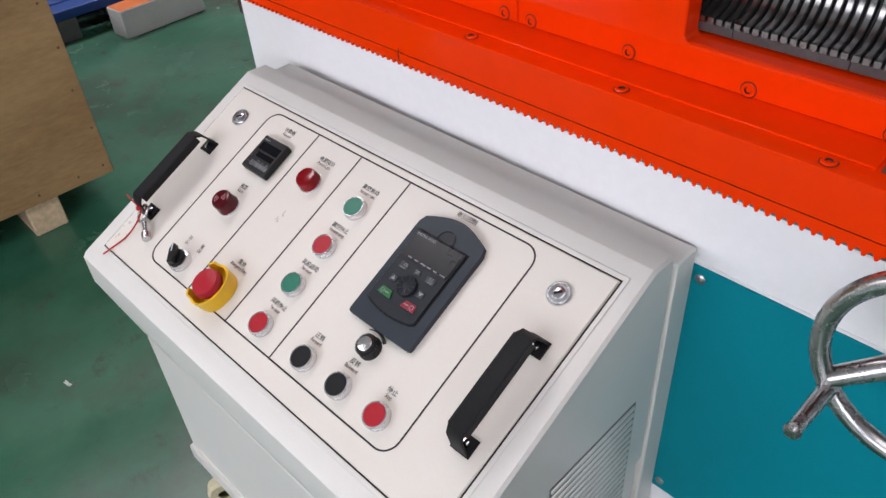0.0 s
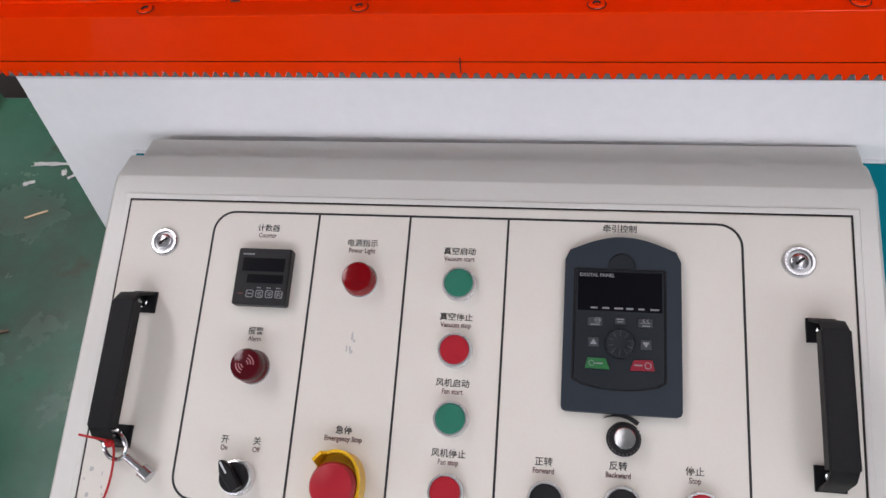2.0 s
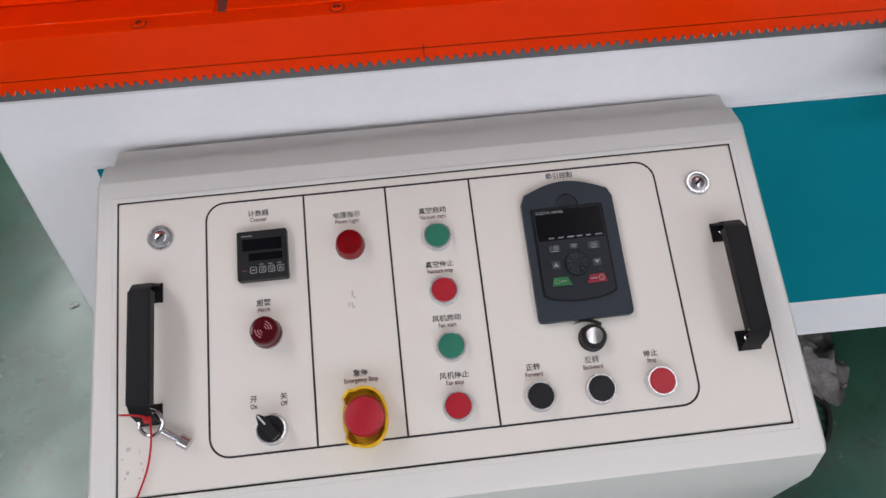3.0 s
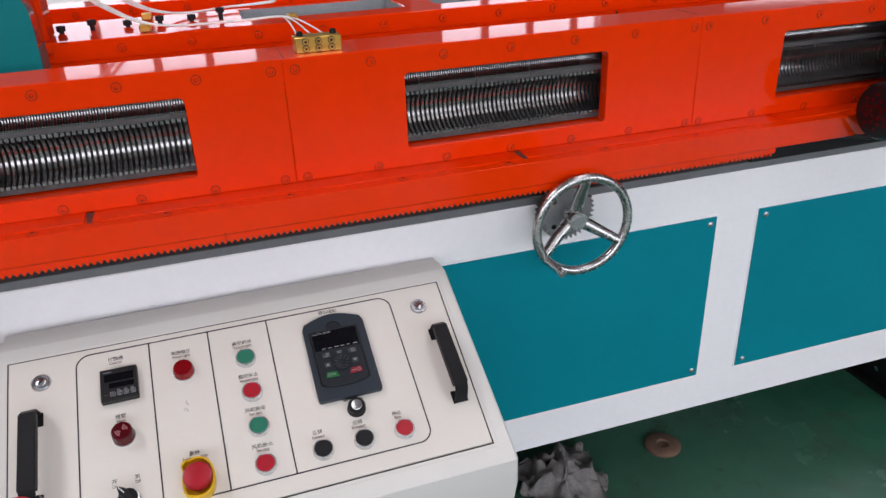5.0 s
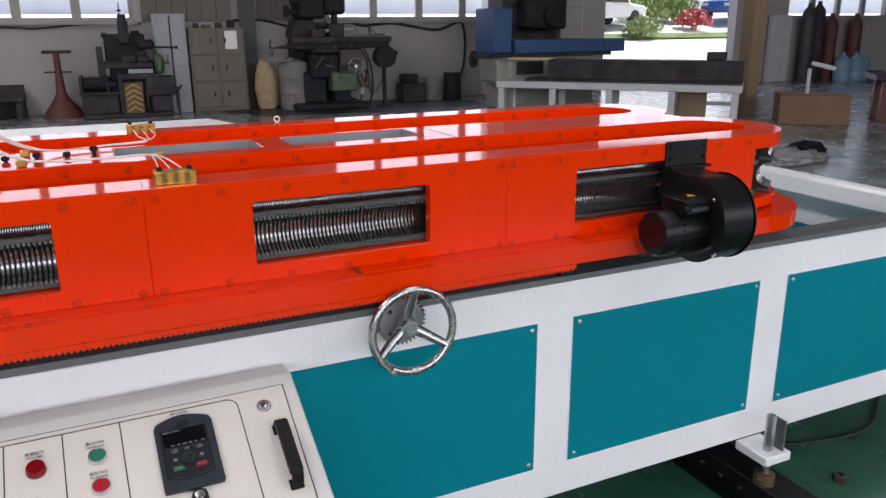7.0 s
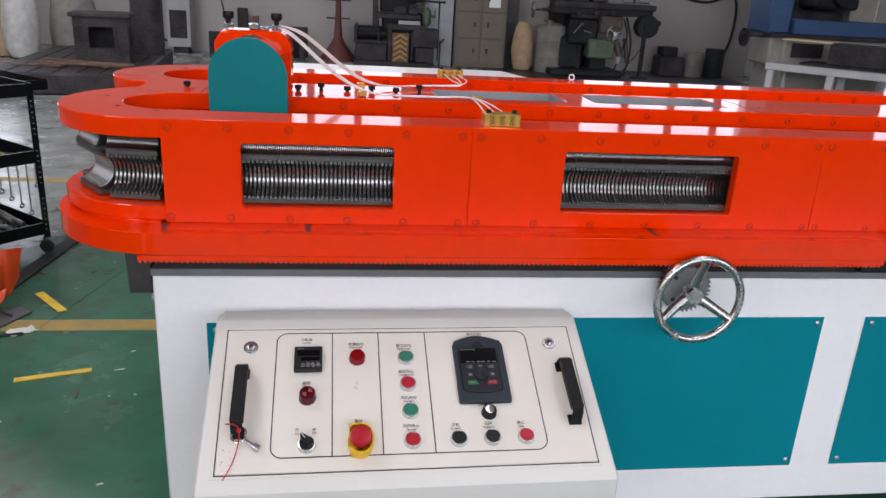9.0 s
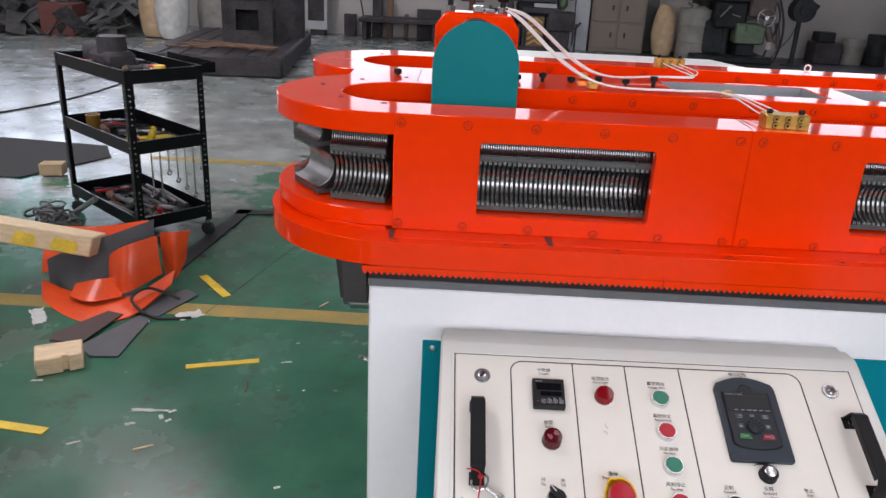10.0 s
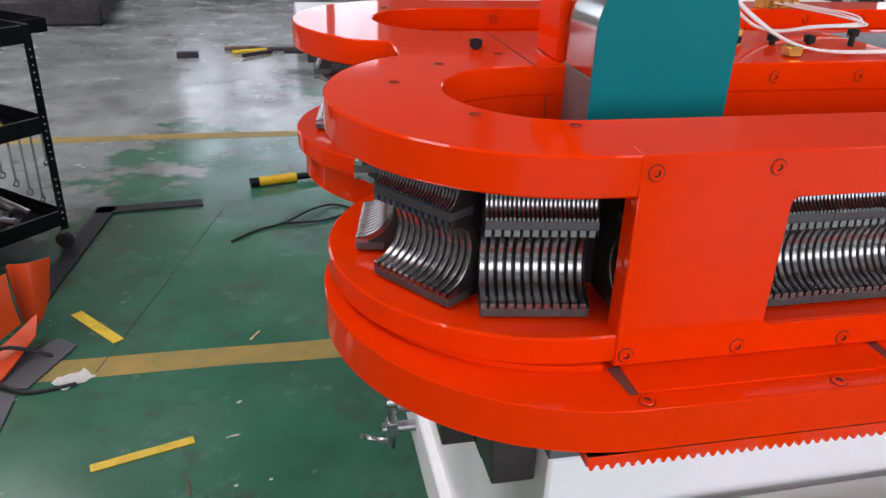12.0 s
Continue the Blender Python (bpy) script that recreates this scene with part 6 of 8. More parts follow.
# tool trolley
TM = pose(-1.293, 2.022, 0, 0, 0, 138.1) @ Matrix.Diagonal((0.958, 0.958, 0.958, 1))    # long side runs away to the far left
trolley = thing("tool_trolley", (-1.45, 2.36, 0), "black steel three-tier tool trolley full of tools", "trolley")
TL, TW, TH = 0.78, 0.386, 0.862
for x in (0.0, TL):
    for y in (0.0, -TW):
        b = bmesh.new()
        sx, sy = (1 if x == 0 else -1), (-1 if y == 0 else 1)
        box(b, (min(x, x + sx * 0.032), min(y, y + sy * 0.003), 0.085), (max(x, x + sx * 0.032), max(y, y + sy * 0.003), TH), 0, TM)
        box(b, (min(x, x + sx * 0.003), min(y, y + sy * 0.032), 0.085), (max(x, x + sx * 0.003), max(y, y + sy * 0.032), TH), 0, TM)
        leg = part("leg", b, "black", trolley)
        b = bmesh.new()
        for k in range(26):
            if k % 9 < 7:
                lathe(b, [(0, 0.0008), (0.004, 0.0008), (0.004, 0)], 8, TM @ Matrix.Translation((x + sx * 0.016, y - sy * 0.0002, 0.13 + 0.027 * k)) @ pose(0, 0, 0, 90 * sy, 0, 0))
                lathe(b, [(0, 0.0008), (0.004, 0.0008), (0.004, 0)], 8, TM @ Matrix.Translation((x - sx * 0.0002, y + sy * 0.016, 0.13 + 0.027 * k)) @ pose(0, 0, 0, 0, -90 * sx, 0))
        tagged(part("slot_row", b, "silver_ring", leg), kind="stuff")
        c = part("castor", rod(bmesh.new(), TM @ Vector((x + sx * 0.016, y + sy * 0.016, 0.05)), TM @ Vector((x + sx * 0.016, y + sy * 0.016, 0.09)), 0.012, n=12), "steel", trolley)
        b = bmesh.new()
        lathe(b, [(0.008, -0.014), (0.030, -0.014), (0.0345, -0.008), (0.0345, 0.008), (0.030, 0.014), (0.008, 0.014)], 20, TM @ Matrix.Translation((x + sx * 0.016, y + sy * 0.016, 0.035)) @ pose(0, 0, 0, 90, 0, 30))
        part("wheel", b, "rubber", c)
for z in (0.104, 0.475, 0.800):
    b = bmesh.new()
    box(b, (0.003, -TW + 0.003, z), (TL - 0.003, -0.003, z + 0.003), 0, TM)
    for lo, hi in (((0.0015, -TW + 0.003, z), (0.0045, -0.003, z + 0.06)), ((TL - 0.0045, -TW + 0.003, z), (TL - 0.0015, -0.003, z + 0.06)), ((0.003, -TW + 0.0015, z), (TL - 0.003, -TW + 0.0045, z + 0.06)), ((0.003, -0.0045, z), (TL - 0.003, -0.0015, z + 0.06))):
        box(b, lo, hi, 0, TM)
    part("shelf", b, "black", trolley)
    b = bmesh.new()
    for lo, hi in (((0.003, -TW + 0.0005, z + 0.060), (TL - 0.003, -TW + 0.0045, z + 0.062)), ((0.003, -0.0045, z + 0.060), (TL - 0.003, -0.0005, z + 0.062)), ((0.0005, -TW + 0.003, z + 0.060), (0.0045, -0.003, z + 0.062))):
        box(b, lo, hi, 0, TM)
    part("shelf_edge", b, "steel", trolley)
b = bmesh.new()
box(b, (0.10, -TW - 0.13, 0.81), (0.58, -TW - 0.006, 0.814), 0, TM)
box(b, (0.10, -TW - 0.13, 0.81), (0.58, -TW - 0.126, 0.86), 0, TM)
box(b, (0.10, -TW - 0.13, 0.81), (0.104, -TW - 0.006, 0.86), 0, TM)
part("side_tray", b, "black", trolley)
# tools on the trolley
rnd = random.Random(21)
for z, n in ((0.107, 40), (0.478, 34), (0.803, 44)):
    for k in range(n):
        x, y, a = rnd.uniform(0.10, TL - 0.1), rnd.uniform(-TW + 0.07, -0.07), rnd.uniform(0, 180)
        if abs((a % 180) - 90) < 45:
            y = -TW / 2 + rnd.uniform(-0.05, 0.05)
        L, r = rnd.uniform(0.06, 0.13), rnd.uniform(0.005, 0.011)
        zz = z + 0.001 + r + 0.012 * (k % 3)
        d = Vector((math.cos(radians(a)), math.sin(radians(a)), 0))
        p = Vector((x, y, zz))
        b = bmesh.new()
        kind = k % 4
        if kind == 0:
            rod(b, TM @ (p - d * L), TM @ (p + d * L), r * 0.6, n=8)
            rod(b, TM @ (p + d * L * 0.4), TM @ (p + d * L), r * 1.3, n=10)
            solid("screwdriver", b, rnd.choice(["machine_green", "black_matt", "red_button"]), "screwdriver lying on the tool trolley", "screwdriver", "tools on the trolley")
        elif kind == 1:
            sheet(b, [(-L, -0.006), (L, -0.006), (L + 0.012, -0.013), (L + 0.024, -0.008), (L + 0.016, 0), (L + 0.024, 0.008), (L + 0.012, 0.013), (L, 0.006), (-L, 0.006)], zz, zz + 0.006, (), lambda q, w, e: tuple(TM @ pose(x, y, 0, 0, 0, a) @ Vector((q * 0.8, w, e))))
            solid("spanner", b, "steel", "steel spanner lying on the tool trolley", "spanner", "tools on the trolley")
        elif kind == 2:
            rod(b, TM @ (p - d * L * 0.5), TM @ (p + d * L * 0.5), r * 1.8, n=14)
            solid("socket_bar", b, rnd.choice(["steel", "machine_grey", "rust"]), "round steel bar on the tool trolley", "steel bar", "tools on the trolley")
        else:
            box(b, (-0.03, -0.02, 0), (0.03, 0.02, 0.022), 0.003, TM @ pose(x, y, z + 0.002, 0, 0, a))
            solid("steel_block", b, rnd.choice(["machine_grey", "castings", "machine_green", "carton"]), "small machined block on the tool trolley", "metal block", "tools on the trolley")
b = bmesh.new()
rod(b, TM @ Vector((0.50, -0.18, 0.804)), TM @ Vector((0.50, -0.18, 0.96)), 0.075, 0.065, 20)
box(b, (0.40, -0.26, 0.804), (0.62, -0.10, 0.89), 0.02, TM)
rod(b, TM @ Vector((0.60, -0.23, 0.86)), TM @ Vector((0.66, -0.10, 0.87)), 0.05, n=16)
solid("bench_vice", b, "machine_grey", "dark cast iron vice standing on the trolley", "vice")
b = bmesh.new()
lathe(b, [(0.028, 0), (0.030, 0.02), (0.026, 0.026), (0, 0.026)], 20, TM @ Matrix.Translation((0.14, -0.24, 0.830)))
solid("tape_reel", b, "yellow", "yellow tape measure on the trolley", "tape measure")
b = bmesh.new()
lathe(b, [(0.0, 0.0), (0.034, 0.0), (0.034, 0.085), (0.036, 0.09), (0.031, 0.09), (0.031, 0.005), (0, 0.005)], 24, TM @ Matrix.Translation((0.56, -0.07, 0.4785)))
solid("tin_can", b, "brass", "brassy tin can on the middle shelf", "tin can")
b = bmesh.new()
sweep(b, [TM @ Vector(p) for p in curve_pts([(0.02, -0.03, 0.535), (0.12, -0.05, 0.53), (0.2, -0.1, 0.50), (0.1, -0.2, 0.52), (0.02, -0.22, 0.53)])], 0.012, 8)
rod(b, TM @ Vector((0.06, -0.12, 0.51)), TM @ Vector((0.03, -0.13, 0.585)), 0.016, 0.014, 10)
solid("yellow_glove", b, "yellow_tape", "yellow work glove hanging over the shelf edge", "glove")
for k in range(7):
    y = -TW + 0.03 + 0.048 * k * 0.9
    b = bmesh.new()
    L = 0.10 + 0.045 * ((k * 3) % 4)
    rod(b, TM @ Vector((0.012, y, 0.472)), TM @ Vector((0.012, y, 0.472 - L)), 0.004, n=8)
    sweep(b, [TM @ Vector((0.012 + 0.0 * t, y + 0.010 * math.cos(t), 0.472 - L - 0.010 + 0.010 * math.sin(t))) for t in [2 * math.pi * j / 12 for j in range(12)]], 0.004, 6, True)
    solid("hanging_spanner", b, "steel", "steel spanner hanging below the trolley shelf", "spanner", "spanners on hooks")
for p, q in (((0.30, -0.10, 0.13), (0.05, -0.02, 0.24)), ((0.62, 0.12, 0.02), (0.42, 0.02, 0.17)), ((0.25, -0.20, 0.125), (0.02, -0.20, 0.17))):
    b = bmesh.new()
    rod(b, TM @ Vector(p), TM @ Vector(q), 0.014, n=14)
    solid("steel_tube", b, "steel", "bright steel tube leaning on the trolley", "steel tube")
rnd = random.Random(44)
for k in range(9):
    b = bmesh.new()
    y0 = -0.06 - 0.033 * k
    x0 = rnd.uniform(0.08, 0.30)
    rod(b, TM @ Vector((x0, y0, 0.135 + 0.012 * (k % 2))), TM @ Vector((x0 + rnd.uniform(0.22, 0.38), y0 + rnd.uniform(-0.04, 0.04), 0.135 + 0.014 * (k % 3))), rnd.uniform(0.008, 0.014), n=12)
    solid("steel_rod", b, "steel", "bright steel rod on the lower trolley shelf", "steel rod", "rods on the trolley")
b = bmesh.new()
rnd = random.Random(3)
for k in range(40):
    t = rnd.uniform(0, 6.28)
    r = rnd.uniform(0.01, 0.022)
    c = TM @ Vector((0.62 + rnd.uniform(-0.14, 0.14), 0.16 + rnd.uniform(-0.08, 0.08), 0.02 + rnd.uniform(0, 0.06)))
    sweep(b, [c + Vector((0.04 * math.cos(s) * math.cos(t), 0.04 * math.cos(s) * math.sin(t), 0.018 * math.sin(s))) for s in [2 * math.pi * j / 8 for j in range(8)]], 0.006, 5, True)
for v in b.verts:
    v.co.z = max(v.co.z, 0.002)
tagged(solid("chain_heap", b, "scrap", "heap of dark chain beside the trolley", "chain"), kind="stuff")
# rug and brick
here = set(bpy.data.objects)
flat("floor_rug", [(-3.30, 4.35), (-2.46, 4.25), (-2.30, 3.95), (-2.62, 3.35), (-3.3, 3.30)], 0.001, "rubber", "dark rubber mat lying on the floor", "mat", thick=0.008)
b = bmesh.new()
box(b, (-0.07, -0.05, 0.0), (0.07, 0.05, 0.075), 0.004, pose(-2.44, 3.43, 0.0095, 0, 0, 10))
solid("brick", b, "sack", "pale red brick on the rubber mat", "brick")
# hammer, tube and cable beyond the machine's end
tool = thing("grease_gun", (-0.28, 3.16, 0), "yellow and black hand tool lying on the floor", "hand tool")
b = bmesh.new()
rod(b, (-0.40, 3.12, 0.024), (-0.22, 3.17, 0.024), 0.023, n=16)
part("body", b, "yellow", tool)
b = bmesh.new()
rod(b, (-0.22, 3.17, 0.024), (-0.10, 3.20, 0.024), 0.016, n=14)
part("grip", b, "black", tool)
b = bmesh.new()
rod(b, (-0.44, 3.11, 0.024), (-0.40, 3.12, 0.024), 0.024, n=14)
part("end_cap", b, "black", tool)
b = bmesh.new()
box(b, (-0.09, -0.035, 0), (0.09, 0.035, 0.05), 0.004, pose(-1.07, 6.56, 0.001, 0, 0, 3))
solid("iron_offcut", b, "machine_grey", "dark iron offcut on the floor", "iron offcut")
b = bmesh.new()
sweep(b, curve_pts([(-0.50, 2.45, 0.006), (-0.40, 2.55, 0.006), (-0.28, 2.62, 0.006), (-0.16, 2.72, 0.02), (-0.05, 2.80, 0.006), (0.02, 2.72, 0.006), (-0.12, 2.62, 0.006), (-0.30, 2.60, 0.012)]), 0.005, 8)
solid("cable_loop", b, "rubber", "loop of black cable on the floor", "cable")
# cable across the grey floor, left
b = bmesh.new()
sweep(b, curve_pts([(-6.2, 3.2, 0.006), (-4.8, 4.2, 0.006), (-3.8, 5.6, 0.006), (-3.6, 7.4, 0.006), (-3.9, 8.6, 0.006)]), 0.009, 6)
solid("floor_cable", b, "rubber", "black cable lying across the grey floor", "cable")

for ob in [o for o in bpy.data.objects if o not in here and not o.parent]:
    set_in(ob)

# under the machine: rag heap, drain cover, nut
b = bmesh.new()
r = random.Random(12)
n = 26
g = []
for i in range(n + 1):
    row = []
    for j in range(n + 1):
        u, v = i / n - 0.5, j / n - 0.5
        h = max(0, 0.5 - math.hypot(u, v)) * 0.16
        f = noise.noise(Vector((u * 9, v * 9, 1.3))) * 0.05 + abs(noise.noise(Vector((u * 16, v * 16, 5.1)))) * 0.05
        row.append(b.verts.new((1.168 + u * 0.20 + 0.03 * noise.noise(Vector((u * 5, v * 5, 9))), 0.085 + v * 0.18 + 0.03 * noise.noise(Vector((u * 5, v * 5, 3))), max(0.002, h * (1 + 2 * f) + f * 0.6))))
    g.append(row)
for i in range(n):
    for j in range(n):
        b.faces.new((g[i][j], g[i + 1][j], g[i + 1][j + 1], g[i][j + 1]))
solid("crumpled_rag", b, "rag", "crumpled grey rag on the floor under the machine", "rag", smooth=75)
b = bmesh.new()
lathe(b, [(0.045, 0.001), (0.045, 0.006), (0.040, 0.010), (0.016, 0.010), (0.013, 0.006), (0, 0.006)], 30, Matrix.Translation((1.467, 0.105, 0)))
solid("iron_disc", b, "rust", "rusty round iron disc on the floor", "iron disc")
b = bmesh.new()
lathe(b, [(0.010, 0.002), (0.022, 0.002), (0.022, 0.020), (0.018, 0.024), (0.010, 0.024), (0.010, 0.002)], 6, Matrix.Translation((2.535, -0.075, 0)))
solid("loose_nut", b, "machine_grey", "large loose hexagon nut on the floor", "nut")
b = bmesh.new()
sweep(b, curve_pts([(2.45, 0.20, 0.006), (2.62, 0.12, 0.006), (2.9, 0.10, 0.006), (3.2, 0.25, 0.006), (3.5, 0.2, 0.006)]), 0.005, 6)
solid("black_cable", b, "rubber", "thin black cable on the floor by the machine", "cable")
b = bmesh.new()
sweep(b, curve_pts([(1.16, 0.02, 0.006), (1.20, -0.02, 0.006), (1.18, -0.08, 0.006), (1.14, -0.12, 0.006)]), 0.006, 6)
solid("rag_tail", b, "rubber", "dark strap beside the rag on the floor", "strap")
# white cover behind the far track
cov = thing("white_cover", (0.4, 1.4, 0), "white sheet-metal cabinet behind the machine", "cabinet")
b = bmesh.new()
sheet(b, [(0.04, 0.96), (1.00, 0.96), (0.92, 1.21), (0.12, 1.21)], 0.30, 1.080, bev=0.004)
part("cabinet_body", b, "white", cov)
b = bmesh.new()
box(b, (0.12, 0.98, 0.0), (0.90, 1.16, 0.299))
part("plinth", b, "grey_paint", cov)

# ---- along the far wall ----
here = set(bpy.data.objects)


def piece(parent, name, mat, lo=None, hi=None, bev=0.01, rods=(), boxes=(), turned=(), label=""):
    b = bmesh.new()
    if lo:
        box(b, lo, hi, bev)
    for l2, h2 in boxes:
        box(b, l2, h2, bev)
    for p, q, r in rods:
        rod(b, p, q, r, n=18)
    for prof, at in turned:
        lathe(b, prof, 22, at)
    return part(name, b, mat, parent, label)


# red oxide pedestal
st = thing("pedestal_stand", (0.28, 15.2, 0), "red oxide flared pedestal stand by the wall", "stand")
piece(st, "foot", "oxide", turned=[([(0.38, 0), (0.37, 0.05), (0.17, 0.32), (0.09, 0.46), (0.06, 0.9), (0.055, 1.2), (0, 1.2)], Matrix.Translation((0.28, 15.2, 0)))])
piece(st, "arm", "machine_grey", (0.04, 15.17, 0.84), (0.52, 15.23, 0.87), 0.005)
piece(st, "rest_plate", "machine_grey", (0.04, 15.15, 1.20), (0.55, 15.25, 1.26), 0.005)
# low bench at far left
bn = thing("low_bench", (-1.1, 15.2, 0), "low stained workbench with a plastic sack", "bench")
piece(bn, "bench_top", "machine_grey", (-2.0, 14.8, 0.36), (-0.35, 15.6, 0.44))
for x in (-1.9, -0.45):
    piece(bn, "leg", "machine_grey", (x - 0.05, 14.9, 0), (x + 0.05, 15.5, 0.359))

# shaping machine
sh = thing("shaping_machine", (1.4, 14.9, 0), "dark grey-green shaping machine with a chevron panel", "machine tool")
piece(sh, "base", "machine_grey", (0.62, 14.35, 0.0), (2.25, 15.5, 0.09), 0.02)
piece(sh, "side_box", "machine_grey", (0.64, 14.5, 0.09), (1.28, 15.4, 0.45), 0.015)
piece(sh, "side_shelf", "machine_grey", (0.60, 14.42, 0.45), (1.30, 15.3, 0.49), 0.008)
piece(sh, "side_cheek", "machine_grey", (0.62, 14.5, 0.49), (0.68, 15.3, 0.78), 0.008)
piece(sh, "side_back", "machine_green", (0.68, 14.9, 0.49), (1.28, 15.3, 0.74), 0.01, rods=[((0.70, 14.62, 0.62), (1.26, 14.62, 0.62), 0.085)])
piece(sh, "column", "machine_green", (1.18, 14.62, 0.091), (1.98, 15.4, 1.05), 0.03)
piece(sh, "slide_rail", "machine_grey", (0.98, 14.48, 0.78), (1.09, 14.95, 1.32), 0.012, rods=[((1.12, 14.44, 0.42), (1.08, 14.44, 0.98), 0.022), ((1.02, 14.46, 1.06), (1.50, 14.44, 1.04), 0.018)])
piece(sh, "cross_rail", "machine_grey", (1.00, 14.45, 0.93), (1.95, 14.62, 1.03), 0.012)
piece(sh, "ram", "machine_green", (1.13, 14.63, 1.051), (1.86, 15.3, 1.55), 0.03, rods=[((1.10, 14.7, 1.53), (1.20, 14.7, 1.53), 0.045), ((1.62, 14.7, 1.56), (1.78, 14.7, 1.56), 0.05)])
piece(sh, "clamp", "machine_grey", (1.40, 14.42, 1.04), (1.66, 14.60, 1.17), 0.015)
piece(sh, "clamp", "machine_grey", (1.68, 14.40, 1.02), (1.90, 14.60, 1.16), 0.03, rods=[((1.72, 14.5, 1.16), (1.88, 14.5, 1.22), 0.03)])
piece(sh, "tool_head", "machine_grey", (1.38, 14.40, 1.36), (1.60, 14.62, 1.60), 0.04, rods=[((1.49, 14.5, 1.58), (1.49, 14.5, 1.78), 0.095), ((1.49, 14.5, 1.78), (1.49, 14.5, 1.90), 0.075), ((1.46, 14.5, 1.88), (1.46, 14.5, 2.12), 0.010), ((1.42, 14.5, 1.97), (1.50, 14.5, 1.97), 0.016), ((1.44, 14.45, 1.62), (1.34, 14.45, 1.46), 0.015)])
piece(sh, "feed_box", "machine_green", (1.70, 14.48, 1.26), (2.02, 14.80, 1.44), 0.05, rods=[((1.98, 14.6, 1.30), (2.42, 14.6, 1.29), 0.016), ((2.40, 14.6, 1.29), (2.44, 14.6, 1.29), 0.03)])
piece(sh, "gear_cover", "mill_green", (1.98, 14.50, 0.80), (2.16, 14.82, 1.18), 0.07, rods=[((2.14, 14.6, 1.02), (2.26, 14.58, 1.00), 0.025), ((2.22, 14.58, 0.98), (2.25, 14.58, 1.16), 0.012)])
piece(sh, "table", "machine_grey", (1.80, 14.40, 0.40), (2.32, 14.9, 0.76), 0.02)
piece(sh, "table_leg", "machine_grey", (1.86, 14.45, 0.091), (2.24, 14.85, 0.40), 0.02, rods=[((2.36, 14.5, 0.0), (2.36, 14.5, 0.55), 0.018), ((2.34, 14.5, 0.45), (2.44, 14.5, 0.58), 0.02)])
piece(sh, "name_plate", "locker_white", (1.50, 14.43, 0.83), (1.94, 14.447, 0.905), 0.002)
piece(sh, "apron", "machine_grey", (1.28, 14.42, 0.72), (2.05, 14.61, 0.82), 0.01)
piece(sh, "front_frame", "machine_grey", (1.30, 14.38, 0.091), (1.37, 14.55, 0.80), 0.008)
piece(sh, "front_bar", "machine_grey", rods=[((1.79, 14.44, 0.1), (1.79, 14.44, 0.66), 0.02)])
piece(sh, "chevron_panel", "tan_dull", (1.38, 14.40, 0.06), (1.72, 14.43, 0.66), 0.004, label="worn panel with yellow chevrons")
for k in range(5):
    b = bmesh.new()
    z = 0.10 + 0.105 * k
    sheet(b, [(1.41, z), (1.55, z + 0.085), (1.69, z), (1.69, z + 0.045), (1.55, z + 0.130), (1.41, z + 0.045)], 14.393, 14.399, (), XZ)
    part("chevron", b, "chevron", [c for c in sh.children if c.name.startswith("chevron_panel")][0])

# cabinets
gc = thing("glazed_cabinet", (2.4, 15.3, 0), "grey-white steel cabinet with a glazed door", "cabinet")
piece(gc, "carcass", "locker_white", (2.08, 15.0, 0.0), (2.68, 15.6, 1.93), 0.01)
for z0, z1 in ((0.10, 0.86), (0.92, 1.86)):
    for x0, x1 in ((2.11, 2.36), (2.39, 2.65)):
        piece(gc, "door", "locker_white", (x0, 14.975, z0), (x1, 14.998, z1), 0.004)
piece(gc, "mullion", "machine_grey", (2.365, 14.968, 0.1), (2.385, 14.999, 1.9), 0)
lk = thing("locker_cabinet", (3.25, 15.3, 0), "beige steel locker with three rows of doors", "locker")
piece(lk, "carcass", "locker", (2.72, 15.0, 0.0), (3.82, 15.6, 1.66), 0.01)
for r2 in range(3):
    for c2 in range(2):
        dr = piece(lk, "locker_door", "locker", (2.76 + 0.53 * c2, 14.972, 0.08 + 0.53 * r2), (3.25 + 0.53 * c2, 14.998, 0.57 + 0.53 * r2), 0.006)
        b = bmesh.new()
        box(b, (3.12 + 0.08 * c2 * 0, 14.955, 0.30 + 0.53 * r2), (3.16, 14.971, 0.40 + 0.53 * r2), 0.003, Matrix.Translation((0.53 * c2 - 0.25 * c2, 0, 0)))
        part("handle", b, "machine_grey", dr)
piece(lk, "notice", "paper", (3.42, 14.962, 1.24), (3.66, 14.9705, 1.60), 0)
for k, (x, w, h, mt) in enumerate(((2.9, 0.10, 0.09, "machine_grey"), (3.1, 0.16, 0.06, "rust"), (3.35, 0.12, 0.10, "machine_grey"), (3.6, 0.14, 0.14, "machine_green"))):
    b = bmesh.new()
    box(b, (x - w / 2, 15.15, 1.661), (x + w / 2, 15.35, 1.661 + h), 0.01)
    solid("spare_part", b, mt, "dark machine part lying on top of the locker", "machine part")
# steel columns of the hall
for k, x in enumerate((4.02, -6.2)):
    b = bmesh.new()
    box(b, (x - 0.17, 15.55, 0), (x + 0.17, 15.575, ZC), 0.002)
    box(b, (x - 0.17, 15.955, 0), (x + 0.17, 15.98, ZC), 0.002)
    box(b, (x - 0.01, 15.575, 0), (x + 0.01, 15.955, ZC))
    solid(f"column_{k + 1}", b, "column", "dark steel hall column", "column", kind="structure")


